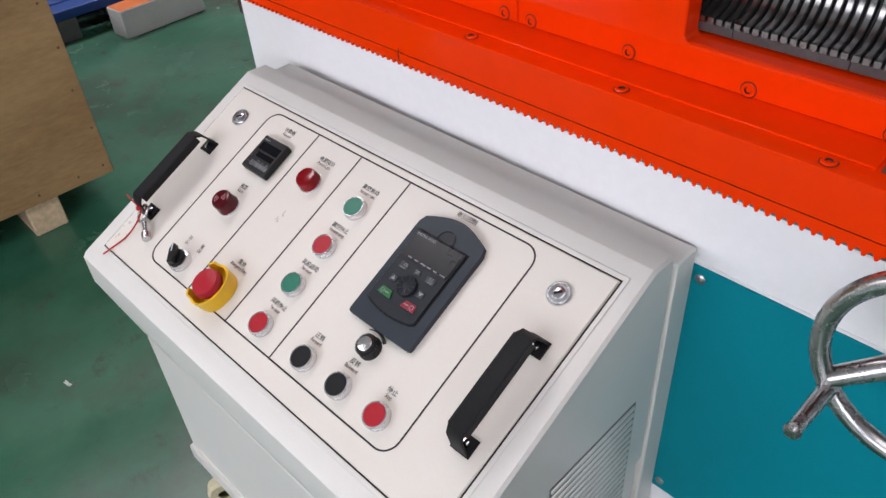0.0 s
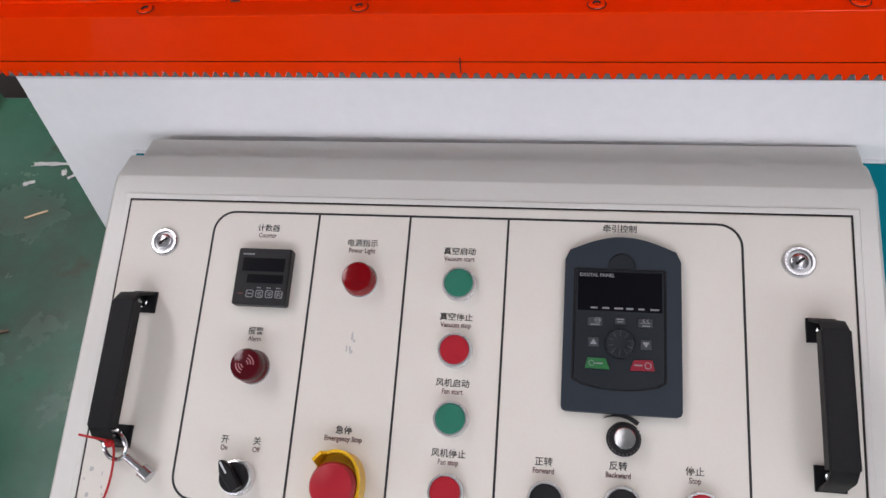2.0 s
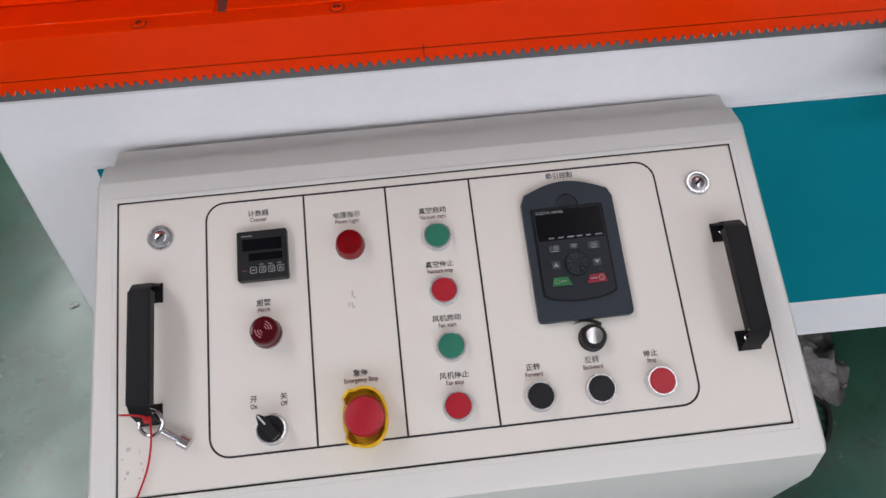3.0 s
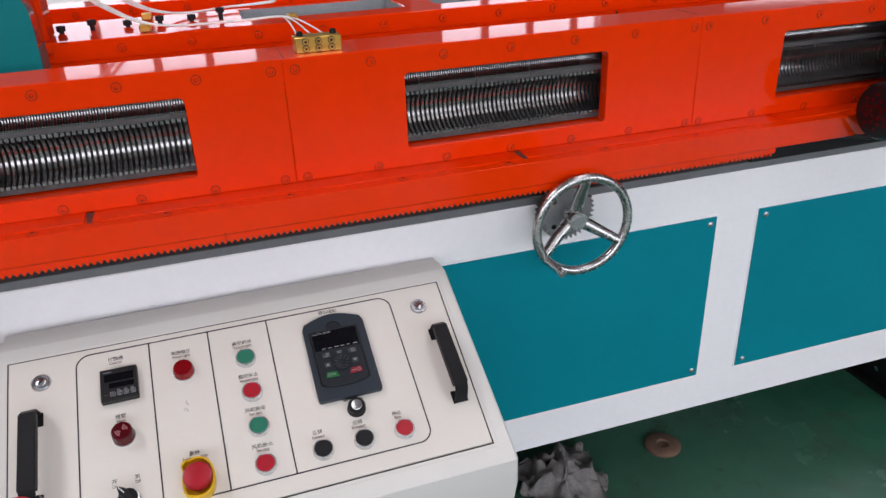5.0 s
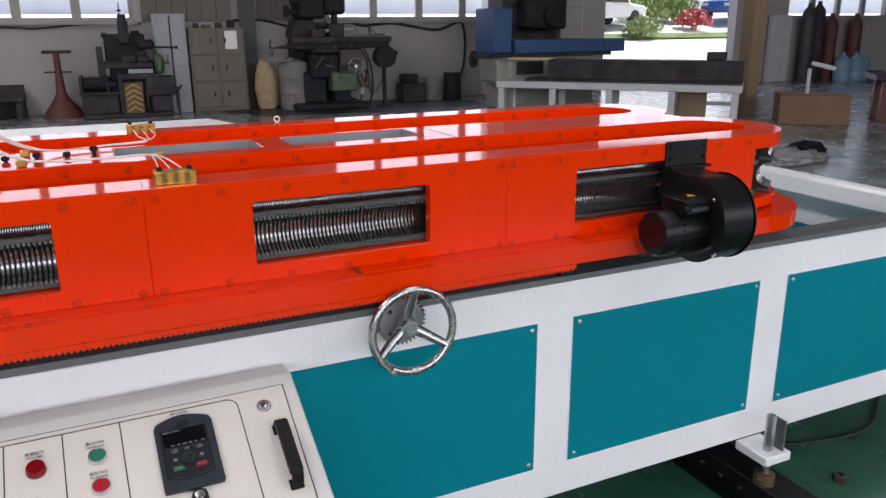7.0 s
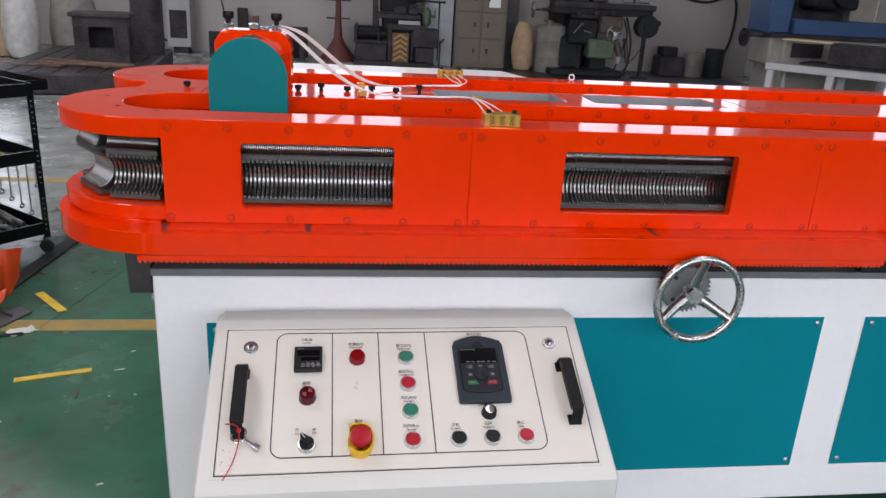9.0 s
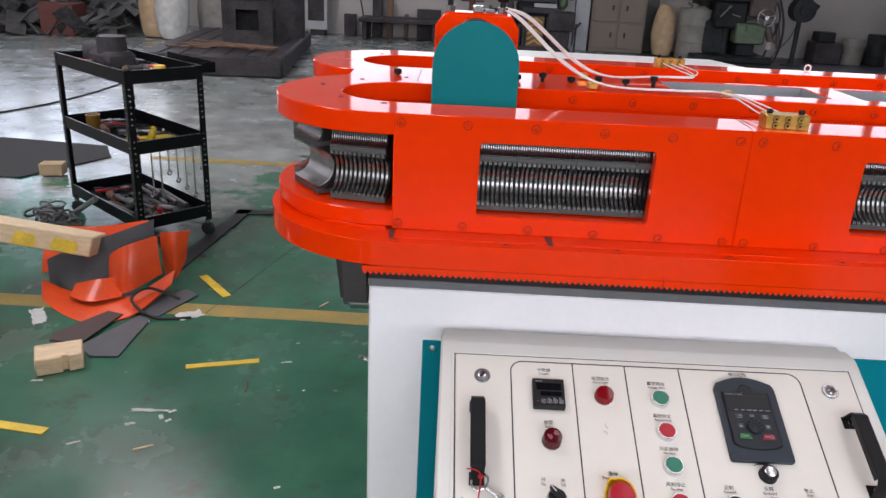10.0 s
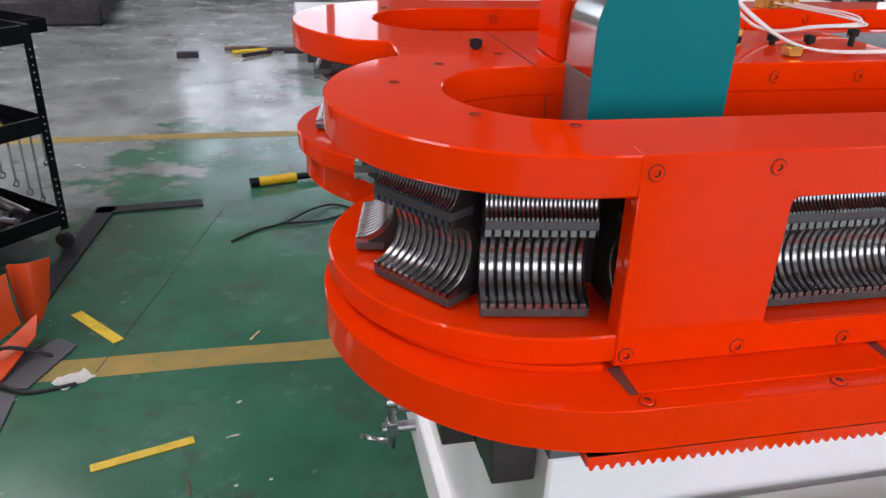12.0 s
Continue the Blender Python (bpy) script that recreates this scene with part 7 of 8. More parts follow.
def sack(name, at, r, h, mat, label, category="sack", seed=1):
    b = bmesh.new()
    prof = [(0.0, 0.0), (0.8, 0.02), (1.0, 0.12), (1.04, 0.4), (0.98, 0.7), (0.86, 0.88), (0.5, 0.97), (0.0, 1.0)]
    lathe(b, [(p * r, q * h) for p, q in prof], 26)
    for v in b.verts:
        q = noise.noise(Vector((v.co.x * 5 + seed, v.co.y * 5, v.co.z * 4)))
        v.co.x *= 1 + 0.16 * q
        v.co.y *= 1 + 0.16 * q
        v.co.z = max(0.0, v.co.z * (1 + 0.05 * q))
    return solid(name, b, mat, label, category, m=Matrix.Translation(at))


sack("grain_sack", (4.15, 14.8, 0), 0.21, 1.0, "sack", "upright tan woven sack against the wall", seed=2)
b = bmesh.new()
lathe(b, [(0, 0), (0.30, 0), (0.31, 0.02), (0.30, 0.30), (0.312, 0.315), (0.30, 0.33), (0.30, 0.62), (0.312, 0.635), (0.30, 0.65), (0.31, 0.93), (0.30, 0.95), (0.28, 0.93), (0, 0.93)], 30)
for k in range(5):
    box(b, (-0.24 + 0.04 * k, -0.2 + 0.06 * k, 0.93 + 0.02 * k), (0.16 + 0.02 * k, -0.12 + 0.06 * k, 0.95 + 0.025 * k), 0.004, pose(0, 0, 0, 0, 0, 23 * k))
solid("steel_drum", b, "sack_grey", "pale grey steel drum with offcuts on top", "drum", m=Matrix.Translation((4.72, 14.7, 0)))

# knee milling machine
ml = thing("milling_machine", (5.4, 14.8, 0), "dark green knee-type milling machine with bright handwheels", "milling machine")
piece(ml, "base", "machine_green", (4.62, 14.05, 0.0), (6.15, 15.5, 0.13), 0.03)
piece(ml, "column", "machine_green", (4.80, 14.85, 0.13), (5.62, 15.5, 1.75), 0.08)
b = bmesh.new()
sheet(b, [(4.72, 1.45), (5.30, 1.45), (5.22, 1.82), (4.84, 1.82), (4.78, 1.70)], 14.72, 15.3, (), XZ, bev=0.02)
part("neck", b, "machine_grey", ml)
b = bmesh.new()
sheet(b, [(4.66, 0.13), (5.30, 0.13), (5.25, 0.62), (5.05, 0.78), (4.72, 0.74)], 14.45, 15.0, (), XZ, bev=0.03)
part("coolant_tank", b, "machine_green", ml)
piece(ml, "knee", "machine_green", (5.00, 14.30, 0.62), (5.62, 14.86, 1.14), 0.05, rods=[((5.30, 14.5, 0.13), (5.30, 14.5, 0.64), 0.075), ((5.05, 14.28, 0.92), (5.40, 14.26, 0.98), 0.016), ((5.02, 14.26, 0.74), (5.10, 14.26, 1.02), 0.014)])
piece(ml, "saddle", "machine_grey", (5.02, 14.22, 1.14), (5.62, 14.86, 1.30), 0.025)
piece(ml, "table", "machine_grey", (4.62, 14.16, 1.36), (6.74, 14.60, 1.46), 0.010, rods=[((4.40, 14.3, 1.27), (4.66, 14.3, 1.28), 0.035), ((4.24, 14.3, 1.26), (4.42, 14.3, 1.27), 0.020), ((6.30, 14.30, 1.44), (6.30, 14.30, 1.66), 0.022), ((6.06, 14.30, 1.48), (6.62, 14.30, 1.50), 0.014)])
piece(ml, "table_bed", "machine_green", (4.58, 14.20, 1.22), (6.70, 14.56, 1.345), 0.014)
piece(ml, "table_slot", "machine_grey", (4.64, 14.175, 1.345), (6.72, 14.55, 1.36), 0)
piece(ml, "apron", "rust_grey", (5.63, 14.26, 0.86), (6.12, 14.62, 1.22), 0.03, rods=[((5.70, 14.22, 1.12), (5.70, 14.27, 1.12), 0.035), ((5.95, 14.22, 1.14), (6.12, 14.22, 1.18), 0.012)])
piece(ml, "gear_cover", "mill_green", (5.42, 14.17, 0.36), (5.97, 14.60, 0.74), 0.03, rods=[((5.62, 14.13, 0.62), (5.62, 14.18, 0.62), 0.045), ((5.62, 14.12, 0.62), (5.55, 14.10, 0.74), 0.012)])
piece(ml, "cover_foot", "machine_green", (5.50, 14.3, 0.13), (5.85, 14.7, 0.36), 0.02)
piece(ml, "head", "machine_green", (4.84, 14.45, 1.82), (5.42, 15.1, 2.40), 0.06, rods=[((5.14, 14.6, 2.38), (5.14, 14.6, 2.9), 0.22), ((4.62, 14.55, 1.96), (4.86, 14.55, 1.96), 0.05), ((4.62, 14.55, 1.86), (4.62, 14.55, 2.08), 0.06), ((4.70, 14.5, 2.18), (4.86, 14.5, 2.18), 0.09), ((5.12, 14.42, 2.05), (5.12, 14.47, 2.05), 0.11)])
piece(ml, "gearbox", "machine_green", (5.40, 14.35, 1.90), (5.82, 14.95, 2.32), 0.07, rods=[((5.60, 14.32, 2.10), (5.60, 14.37, 2.10), 0.12), ((5.80, 14.5, 2.22), (5.92, 14.5, 2.30), 0.03), ((5.60, 14.5, 1.72), (5.60, 14.5, 1.92), 0.07)])
piece(ml, "vice", "machine_grey", (5.06, 14.24, 1.461), (5.34, 14.5, 1.62), 0.015, rods=[((5.20, 14.2, 1.55), (5.20, 14.25, 1.55), 0.03)])
piece(ml, "vice", "machine_grey", (5.42, 14.24, 1.461), (5.74, 14.5, 1.72), 0.02, rods=[((5.56, 14.2, 1.60), (5.56, 14.25, 1.60), 0.045)])
b = bmesh.new()
sweep(b, [(4.22, 14.3 + 0.15 * math.cos(t), 1.26 + 0.15 * math.sin(t)) for t in [2 * math.pi * k / 28 for k in range(28)]], 0.016, 8, True)
rod(b, (4.21, 14.3, 1.26), (4.26, 14.3, 1.26), 0.035)
rod(b, (4.22, 14.16, 1.26), (4.22, 14.44, 1.26), 0.012)
part("handwheel", b, "steel", ml)
b = bmesh.new()
sweep(b, [(5.92 + 0.16 * math.cos(t), 14.12, 0.87 + 0.16 * math.sin(t)) for t in [2 * math.pi * k / 28 for k in range(28)]], 0.015, 8, True)
rod(b, (5.92, 14.1, 0.87), (5.92, 14.27, 0.87), 0.04)
for a in (20, 140, 260):
    rod(b, (5.92, 14.12, 0.87), (5.92 + 0.16 * math.cos(radians(a)), 14.12, 0.87 + 0.16 * math.sin(radians(a))), 0.012)
part("handwheel", b, "steel", ml)
b = bmesh.new()
sweep(b, curve_pts([(6.14, 14.3, 1.15), (6.20, 14.2, 0.85), (6.12, 14.2, 0.5), (6.05, 14.3, 0.14)]), 0.018, 8)
sweep(b, curve_pts([(6.18, 14.3, 1.20), (6.28, 14.2, 0.8), (6.30, 14.2, 0.4), (6.25, 14.3, 0.02)]), 0.022, 8)
part("hose_bundle", b, "rubber", ml)
piece(ml, "arbor_support", "machine_cream", (5.44, 14.26, 1.52), (5.72, 14.46, 1.70), 0.02, rods=[((5.30, 14.3, 1.58), (5.95, 14.3, 1.60), 0.03)])
for x, z in ((5.50, 1.26), (5.14, 1.20), (5.84, 1.28)):
    piece(ml, "dial", "machine_grey", turned=[([(0.06, 0), (0.06, 0.03), (0.045, 0.04), (0, 0.04)], Matrix.Translation((x, 14.15, z)) @ FRONT)])
for rods in ([((5.08, 14.24, 0.84), (5.22, 14.20, 1.02), 0.014), ((5.22, 14.20, 1.02), (5.25, 14.18, 1.05), 0.028)], [((5.30, 14.24, 0.90), (5.46, 14.22, 0.86), 0.012)], [((5.95, 14.22, 1.66), (6.06, 14.22, 1.46), 0.010)]):
    piece(ml, "control_lever", "castings", rods=rods)
piece(ml, "stop_rail", "castings", rods=[((5.70, 14.15, 1.475), (6.62, 14.15, 1.475), 0.012)])
piece(ml, "feed_motor", "rust_grey", rods=[((6.00, 14.30, 0.74), (6.14, 14.24, 0.38), 0.075), ((6.20, 14.30, 0.78), (6.30, 14.28, 0.30), 0.045)])
piece(ml, "coolant_pump", "machine_cream", rods=[((6.08, 14.20, 0.28), (6.08, 14.20, 0.42), 0.07)])
piece(ml, "head_cover", "machine_grey", rods=[((5.00, 14.44, 2.30), (5.00, 14.38, 2.30), 0.10), ((5.28, 14.44, 2.24), (5.28, 14.36, 2.24), 0.07), ((4.78, 14.50, 2.36), (4.60, 14.40, 2.48), 0.018), ((5.70, 14.34, 2.24), (5.86, 14.28, 2.38), 0.016)])
grd = thing("pedestal_motor", (6.46, 13.95, 0), "dark round motor on a pedestal", "pedestal motor")
piece(grd, "pedestal", "machine_green", turned=[([(0.20, 0), (0.19, 0.03), (0.06, 0.06), (0.045, 0.1), (0.045, 0.86), (0, 0.86)], Matrix.Translation((6.46, 13.95, 0)))])
piece(grd, "motor", "machine_green", rods=[((6.46, 13.78, 1.04), (6.46, 14.05, 1.04), 0.22), ((6.46, 13.74, 1.04), (6.46, 13.79, 1.04), 0.10), ((6.62, 13.85, 1.15), (6.72, 13.85, 1.10), 0.05)])
b = bmesh.new()
sweep(b, curve_pts([(5.75, 15.9, 1.25), (6.05, 15.9, 1.65), (6.55, 15.92, 1.76), (7.05, 15.9, 1.50), (7.25, 15.9, 0.98), (7.15, 15.9, 0.45), (6.9, 15.9, 0.12), (6.8, 15.8, 0.012)]), 0.008, 6)
solid("hanging_wire", b, "rubber", "thin black wire looped down the wall", "wire")
# ragged patch of darker floor round the milling machine
b = bmesh.new()
rng = random.Random(31)
ring = [(6.1 + (2.9 + rng.uniform(-0.3, 0.3)) * math.cos(2 * math.pi * k / 40), 14.3 + (1.25 + rng.uniform(-0.2, 0.15)) * math.sin(2 * math.pi * k / 40)) for k in range(40)]
sheet(b, ring, 0.0008, 0.0016)
solid("oil_stain", b, "oil", "dark ragged patch on the floor round the milling machine", "oil stain", kind="structure")
# boxes and drums
for k, (x, y, w, d, h, mt) in enumerate(((7.55, 15.1, 0.55, 0.5, 0.42, "machine_grey"), (7.50, 15.1, 0.35, 0.35, 0.20, "machine_green"))):
    b = bmesh.new()
    z = 0.0 if k == 0 else 0.421
    box(b, (x - w / 2, y - d / 2, z), (x + w / 2, y + d / 2, z + h), 0.02)
    solid("tool_chest", b, mt, "dark oily tool chest by the wall", "tool chest")
for x, mt, h in ((8.13, "sack_grey", 0.52), (8.62, "machine_green", 0.62)):
    b = bmesh.new()
    lathe(b, [(0, 0), (0.20, 0), (0.21, 0.02), (0.205, h * 0.33), (0.213, h * 0.34), (0.205, h * 0.36), (0.205, h * 0.66), (0.213, h * 0.67), (0.205, h * 0.69), (0.21, h - 0.02), (0.20, h), (0.0, h - 0.01)], 26, Matrix.Translation((x, 15.1, 0)))
    solid("oil_drum", b, mt, "small ribbed oil drum by the wall", "drum")
# surface grinder
gr = thing("surface_grinder", (9.2, 12.1, 0), "cream and blue surface grinding machine", "grinding machine")
piece(gr, "base", "machine_cream", (8.2, 11.7, 0.0), (10.2, 12.7, 1.02), 0.04)
piece(gr, "bed", "machine_cream", (7.95, 11.75, 0.55), (9.6, 12.5, 1.03), 0.04)
piece(gr, "dial_panel", "machine_grey", (8.35, 11.68, 0.70), (8.95, 11.70, 0.95), 0, rods=[((9.2, 11.60, 0.8), (9.2, 11.76, 0.8), 0.10)])
piece(gr, "table", "machine_blue", (8.3, 11.65, 1.10), (10.9, 12.35, 1.36), 0.02, label="long dark blue table")
piece(gr, "slideway", "machine_grey", (7.9, 11.7, 1.03), (10.6, 12.4, 1.10), 0.01)
piece(gr, "column", "machine_grey", (8.6, 12.7, 0.2), (9.9, 13.4, 2.6), 0.05)
piece(gr, "end_block", "machine_blue", (7.85, 11.75, 1.10), (8.28, 12.5, 1.95), 0.03)
piece(gr, "spindle_head", "machine_green", (8.9, 12.0, 1.55), (9.7, 12.72, 2.15), 0.05, rods=[((9.3, 11.85, 1.8), (9.3, 12.1, 1.8), 0.20)])
piece(gr, "grey_cabinet", "machine_cream", (9.95, 12.6, 0.2), (10.5, 13.2, 2.0), 0.03)
b = bmesh.new()
rod(b, (7.5, 12.0, 1.06), (8.0, 12.0, 1.06), 0.05)
lathe(b, [(0.16, 0), (0.16, 0.04), (0, 0.04)], 20, Matrix.Translation((7.55, 12.0, 1.0)) @ pose(0, 0, 0, 0, 90, 0))
part("crank", b, "machine_grey", gr)
# white pillar behind
b = bmesh.new()
box(b, (9.85, 15.6, 0), (10.35, 15.98, ZC), 0.01)
solid("column_3", b, "frame_white", "white painted hall pillar", "column", kind="structure")

# long steel bed on a white table; it runs away from (10.9, 8.3) to (8.1, 11.3)
TB = Matrix.Translation((10.95, 8.45, 0)) @ pose(0, 0, 0, 0, 0, 133)
lt = thing("long_table", (9.6, 9.9, 0), "long white steel table with square legs", "table")
LL = 4.2
b = bmesh.new()
box(b, (0, -0.06, 0.50), (LL, 0.84, 0.62), 0.01, TB)
part("table_top", b, "table_white", lt)
for x in (0.05, 1.05, 2.1, 3.1, 4.05):
    for y in (-0.02, 0.72):
        b = bmesh.new()
        box(b, (x, y, 0), (x + 0.11, y + 0.11, 0.499), 0.006, TB)
        part("leg", b, "table_white", lt)
b = bmesh.new()
box(b, (0.15, 0.02, 0.22), (1.05, 0.07, 0.29), 0.004, TB)
part("stretcher", b, "table_white", lt)
bd = thing("machine_bed", (9.6, 9.9, 0.62), "long dark cast iron machine bed on the white table", "machine bed")
b = bmesh.new()
box(b, (0.02, 0.05, 0.621), (LL - 0.5, 0.70, 0.66), 0.006, TB)
box(b, (0.02, 0.10, 0.66), (LL - 0.9, 0.62, 1.00), 0.012, TB)
part("bed_casting", b, "machine_grey", bd)
for x in (1.0, 2.1, 3.0):
    b = bmesh.new()
    box(b, (x, 0.085, 0.80), (x + 0.18, 0.11, 0.92), 0.004, TB)
    part("bed_pocket", b, "gap", bd)
b = bmesh.new()
box(b, (0.30, 0.2, 1.001), (0.62, 0.45, 1.14), 0.02, TB)
part("tailstock", b, "machine_grey", bd)
b = bmesh.new()
box(b, (3.3, 0.1, 1.001), (4.1, 0.5, 1.03), 0.005, TB)
solid("timber_plank", b, "wood", "timber plank lying on the machine bed", "plank")
# tan pillar by the gateway and brown boards under the table
b = bmesh.new()
box(b, (11.36, 8.75, 0), (11.64, 9.03, ZC), 0.01)
solid("column_4", b, "tan_column", "tan painted square pillar", "column", kind="structure")
b = bmesh.new()
box(b, (0.55, 0.62, 0.0), (1.0, 0.66, 0.46), 0.01, TB)
solid("leaning_board", b, "tan_column", "reddish brown board standing behind the table", "board")
# cardboard box with a small white stand on it
cb2 = thing("cardboard_box", (11.3, 7.3, 0), "large brown cardboard box on the floor", "cardboard box")
CBM = pose(11.25, 7.30, 0, 0, 0, 139)
b = bmesh.new()
box(b, (-0.52, -0.36, 0.0), (0.52, 0.36, 0.46), 0.01, CBM)
part("box_body", b, "card", cb2)
b = bmesh.new()
box(b, (-0.525, -0.12, 0.4602), (0.525, 0.12, 0.466), 0, CBM)
part("tape", b, "locker", cb2)
b = bmesh.new()
rod(b, CBM @ Vector((0.1, 0.1, 0.47)), CBM @ Vector((0.1, 0.1, 0.86)), 0.03)
box(b, (-0.05, 0.0, 0.86), (0.3, 0.2, 0.93), 0.02, CBM @ pose(0, 0, 0, 0, -14, 0))
solid("white_lamp", b, "frame_white", "white angled lamp standing on the cardboard box", "lamp")
# red-brown bench at the right
rb2 = thing("steel_bench", (12.6, 6.6, 0), "red-brown steel bench with a dark top", "bench")
BM2 = pose(12.9, 6.45, 0, 0, 0, 139)
b = bmesh.new()
box(b, (-0.9, -0.4, 0.66), (0.9, 0.4, 0.76), 0.01, BM2)
part("bench_top", b, "machine_grey", rb2)
for x, y in ((0.7, 0.25), (0.7, -0.25), (-0.7, 0.25), (-0.7, -0.25)):
    b = bmesh.new()
    box(b, (x - 0.07, y - 0.07, 0.0), (x + 0.07, y + 0.07, 0.659), 0.01, BM2)
    part("leg", b, "oxide", rb2)
for k, (x, y) in enumerate(((0.5, 0.1), (0.25, -0.1))):
    b = bmesh.new()
    lathe(b, [(0.035, 0), (0.05, 0.03), (0.02, 0.24), (0.025, 0.34), (0, 0.34)], 14, BM2 @ Matrix.Translation((x, y, 0.761)))
    solid("steel_spindle", b, "steel", "bright tapered steel spindle on the bench", "spindle")
# plastic bags on the floor beyond the right end
for k, (x, y, s) in enumerate(((7.5, 4.5, 0.26), (7.9, 4.5, 0.18), (8.45, 5.0, 0.2))):
    b = bmesh.new()
    bmesh.ops.create_icosphere(b, subdivisions=4, radius=1.0)
    for v in b.verts:
        q = noise.noise(v.co * 2.2 + Vector((k, 0, 0))) * 0.3 + noise.noise(v.co * 6) * 0.12
        v.co *= 1 + q
        v.co = Vector((v.co.x * s * 1.3, v.co.y * s * 0.8, max(0, (v.co.z + 0.55) * s * 0.42)))
    solid("plastic_bag", b, ("bag_grey", "rag", "black_matt")[k], ("crumpled clear plastic bag on the floor", "crumpled grey bag on the floor", "crumpled black bag on the floor")[k], "bag", m=Matrix.Translation((x, y, 0.002)))
# right end wall stretch: board, gas cylinders, water bottles
b = bmesh.new()
box(b, (19.5, 15.7, 0.0), (20.3, 15.85, 1.95), 0.01)
solid("white_board", b, "table_white", "grey-white sheet leaning on the wall", "sheet")
for x, h, mt in ((20.75, 2.3, "column"), (21.15, 2.35, "machine_grey"), (21.75, 2.0, "oxide"), (22.85, 2.0, "oxide")):
    b = bmesh.new()
    lathe(b, [(0, 0), (0.20, 0), (0.21, 0.03), (0.21, h * 0.82), (0.17, h * 0.90), (0.07, h * 0.95), (0.06, h), (0, h)], 22, Matrix.Translation((x, 15.5, 0)))
    solid("gas_cylinder", b, mt, "dark gas cylinder standing at the wall", "gas cylinder", "gas cylinders at the wall")
for k, (x, y) in enumerate(((21.7, 14.9), (22.15, 14.8), (22.6, 14.95))):
    b = bmesh.new()
    lathe(b, [(0, 0), (0.22, 0), (0.24, 0.04), (0.24, 0.28), (0.225, 0.31), (0.24, 0.34), (0.24, 0.60), (0.12, 0.74), (0.06, 0.78), (0.06, 0.86), (0, 0.86)], 22, Matrix.Translation((x, y, 0)))
    solid("water_bottle", b, "water_blue", "pale blue water cooler bottle on the floor", "water bottle", "water bottles")
b = bmesh.new()
box(b, (23.0, 14.8, 0), (23.5, 15.2, 0.28), 0.02)
solid("blue_crate", b, "blue", "small blue plastic crate on the floor", "crate")
b = bmesh.new()
box(b, (18.9, 15.85, 1.9), (19.3, 15.98, 4.2), 0.01)
solid("blue_sign", b, "blue", "blue board hanging beside the gateway", "sign")

# left side: surface plate with a cast frame, sacks, scrap heap, leaning bars
sp = thing("surface_plate", (-2.6, 9.8, 0), "large dark cast iron surface plate on the floor", "surface plate")
SPM = pose(-2.19, 8.55, 0, 0, 0, 95)
b = bmesh.new()
box(b, (0.0, -0.05, 0.0), (3.6, 1.75, 0.27), 0.03, SPM)
part("plate_body", b, "machine_grey", sp)
for k in range(6):
    b = bmesh.new()
    box(b, (0.05, 0.12 + 0.27 * k, 0.2705), (3.55, 0.155 + 0.27 * k, 0.276), 0, SPM)
    part("t_slot", b, "gap", sp)
fr2 = thing("cast_frame", (-2.95, 10.1, 0.272), "heavy cast iron box frame with square openings", "casting")
FM = Matrix.Translation((-2.95, 10.1, 0.272)) @ pose(0, 0, 0, 0, 0, 8) @ Matrix.Diagonal((0.63, 0.63, 0.63, 1))
b = bmesh.new()
sheet(b, [(-0.55, 0), (0.55, 0), (0.55, 0.95), (-0.55, 0.95)], -0.45, -0.38, [[(-0.25, 0.30), (0.25, 0.30), (0.25, 0.75), (-0.25, 0.75)]], lambda p, q, d: tuple(FM @ Vector((p, d, q))))
sheet(b, [(-0.38, 0), (0.45, 0), (0.45, 0.95), (-0.38, 0.95)], 0.48, 0.55, [[(-0.15, 0.30), (0.25, 0.30), (0.25, 0.75), (-0.15, 0.75)]], lambda p, q, d: tuple(FM @ Vector((d, p, q))))
box(b, (-0.55, -0.38, 0.0), (-0.48, 0.45, 0.95), 0, FM)
box(b, (-0.48, 0.38, 0.0), (0.48, 0.45, 0.95), 0, FM)
box(b, (-0.62, -0.52, 0.951), (0.62, 0.52, 1.04), 0.01, FM)
part("frame_casting", b, "machine_grey", fr2)
b = bmesh.new()
lathe(b, [(0.24, 0), (0.24, 1.2), (0.21, 1.28), (0, 1.28)], 30, Matrix.Translation((-2.66, 11.4, 0.272)))
solid("iron_cylinder", b, "machine_grey", "dark iron cylinder standing on the surface plate", "casting")
rnd = random.Random(31)
for k in range(14):
    x, y, a = rnd.uniform(-3.9, -3.0), rnd.uniform(8.8, 9.4), rnd.uniform(-25, 25)
    b = bmesh.new()
    d = Vector((math.cos(radians(a)), math.sin(radians(a)), 0))
    c = Vector((x + 0.45, y, 0.293 + 0.02 * (k % 3)))
    rod(b, c - d * 0.30, c + d * 0.30, 0.013, n=8)
    solid("steel_bar", b, "rust", "rusty steel bar lying on the surface plate", "steel bar", "bars on the surface plate")
sack("white_sack", (-5.05, 12.75, 0), 0.27, 1.35, "sack_white", "tall crumpled white woven sack", seed=7)
sack("tan_sack", (-5.45, 13.0, 0), 0.27, 1.15, "sack", "tall tan woven sack", seed=9)
sack("grey_sack", (-4.45, 13.6, 0), 0.38, 1.2, "sack_grey", "bulging grey sack by the wall", seed=12)
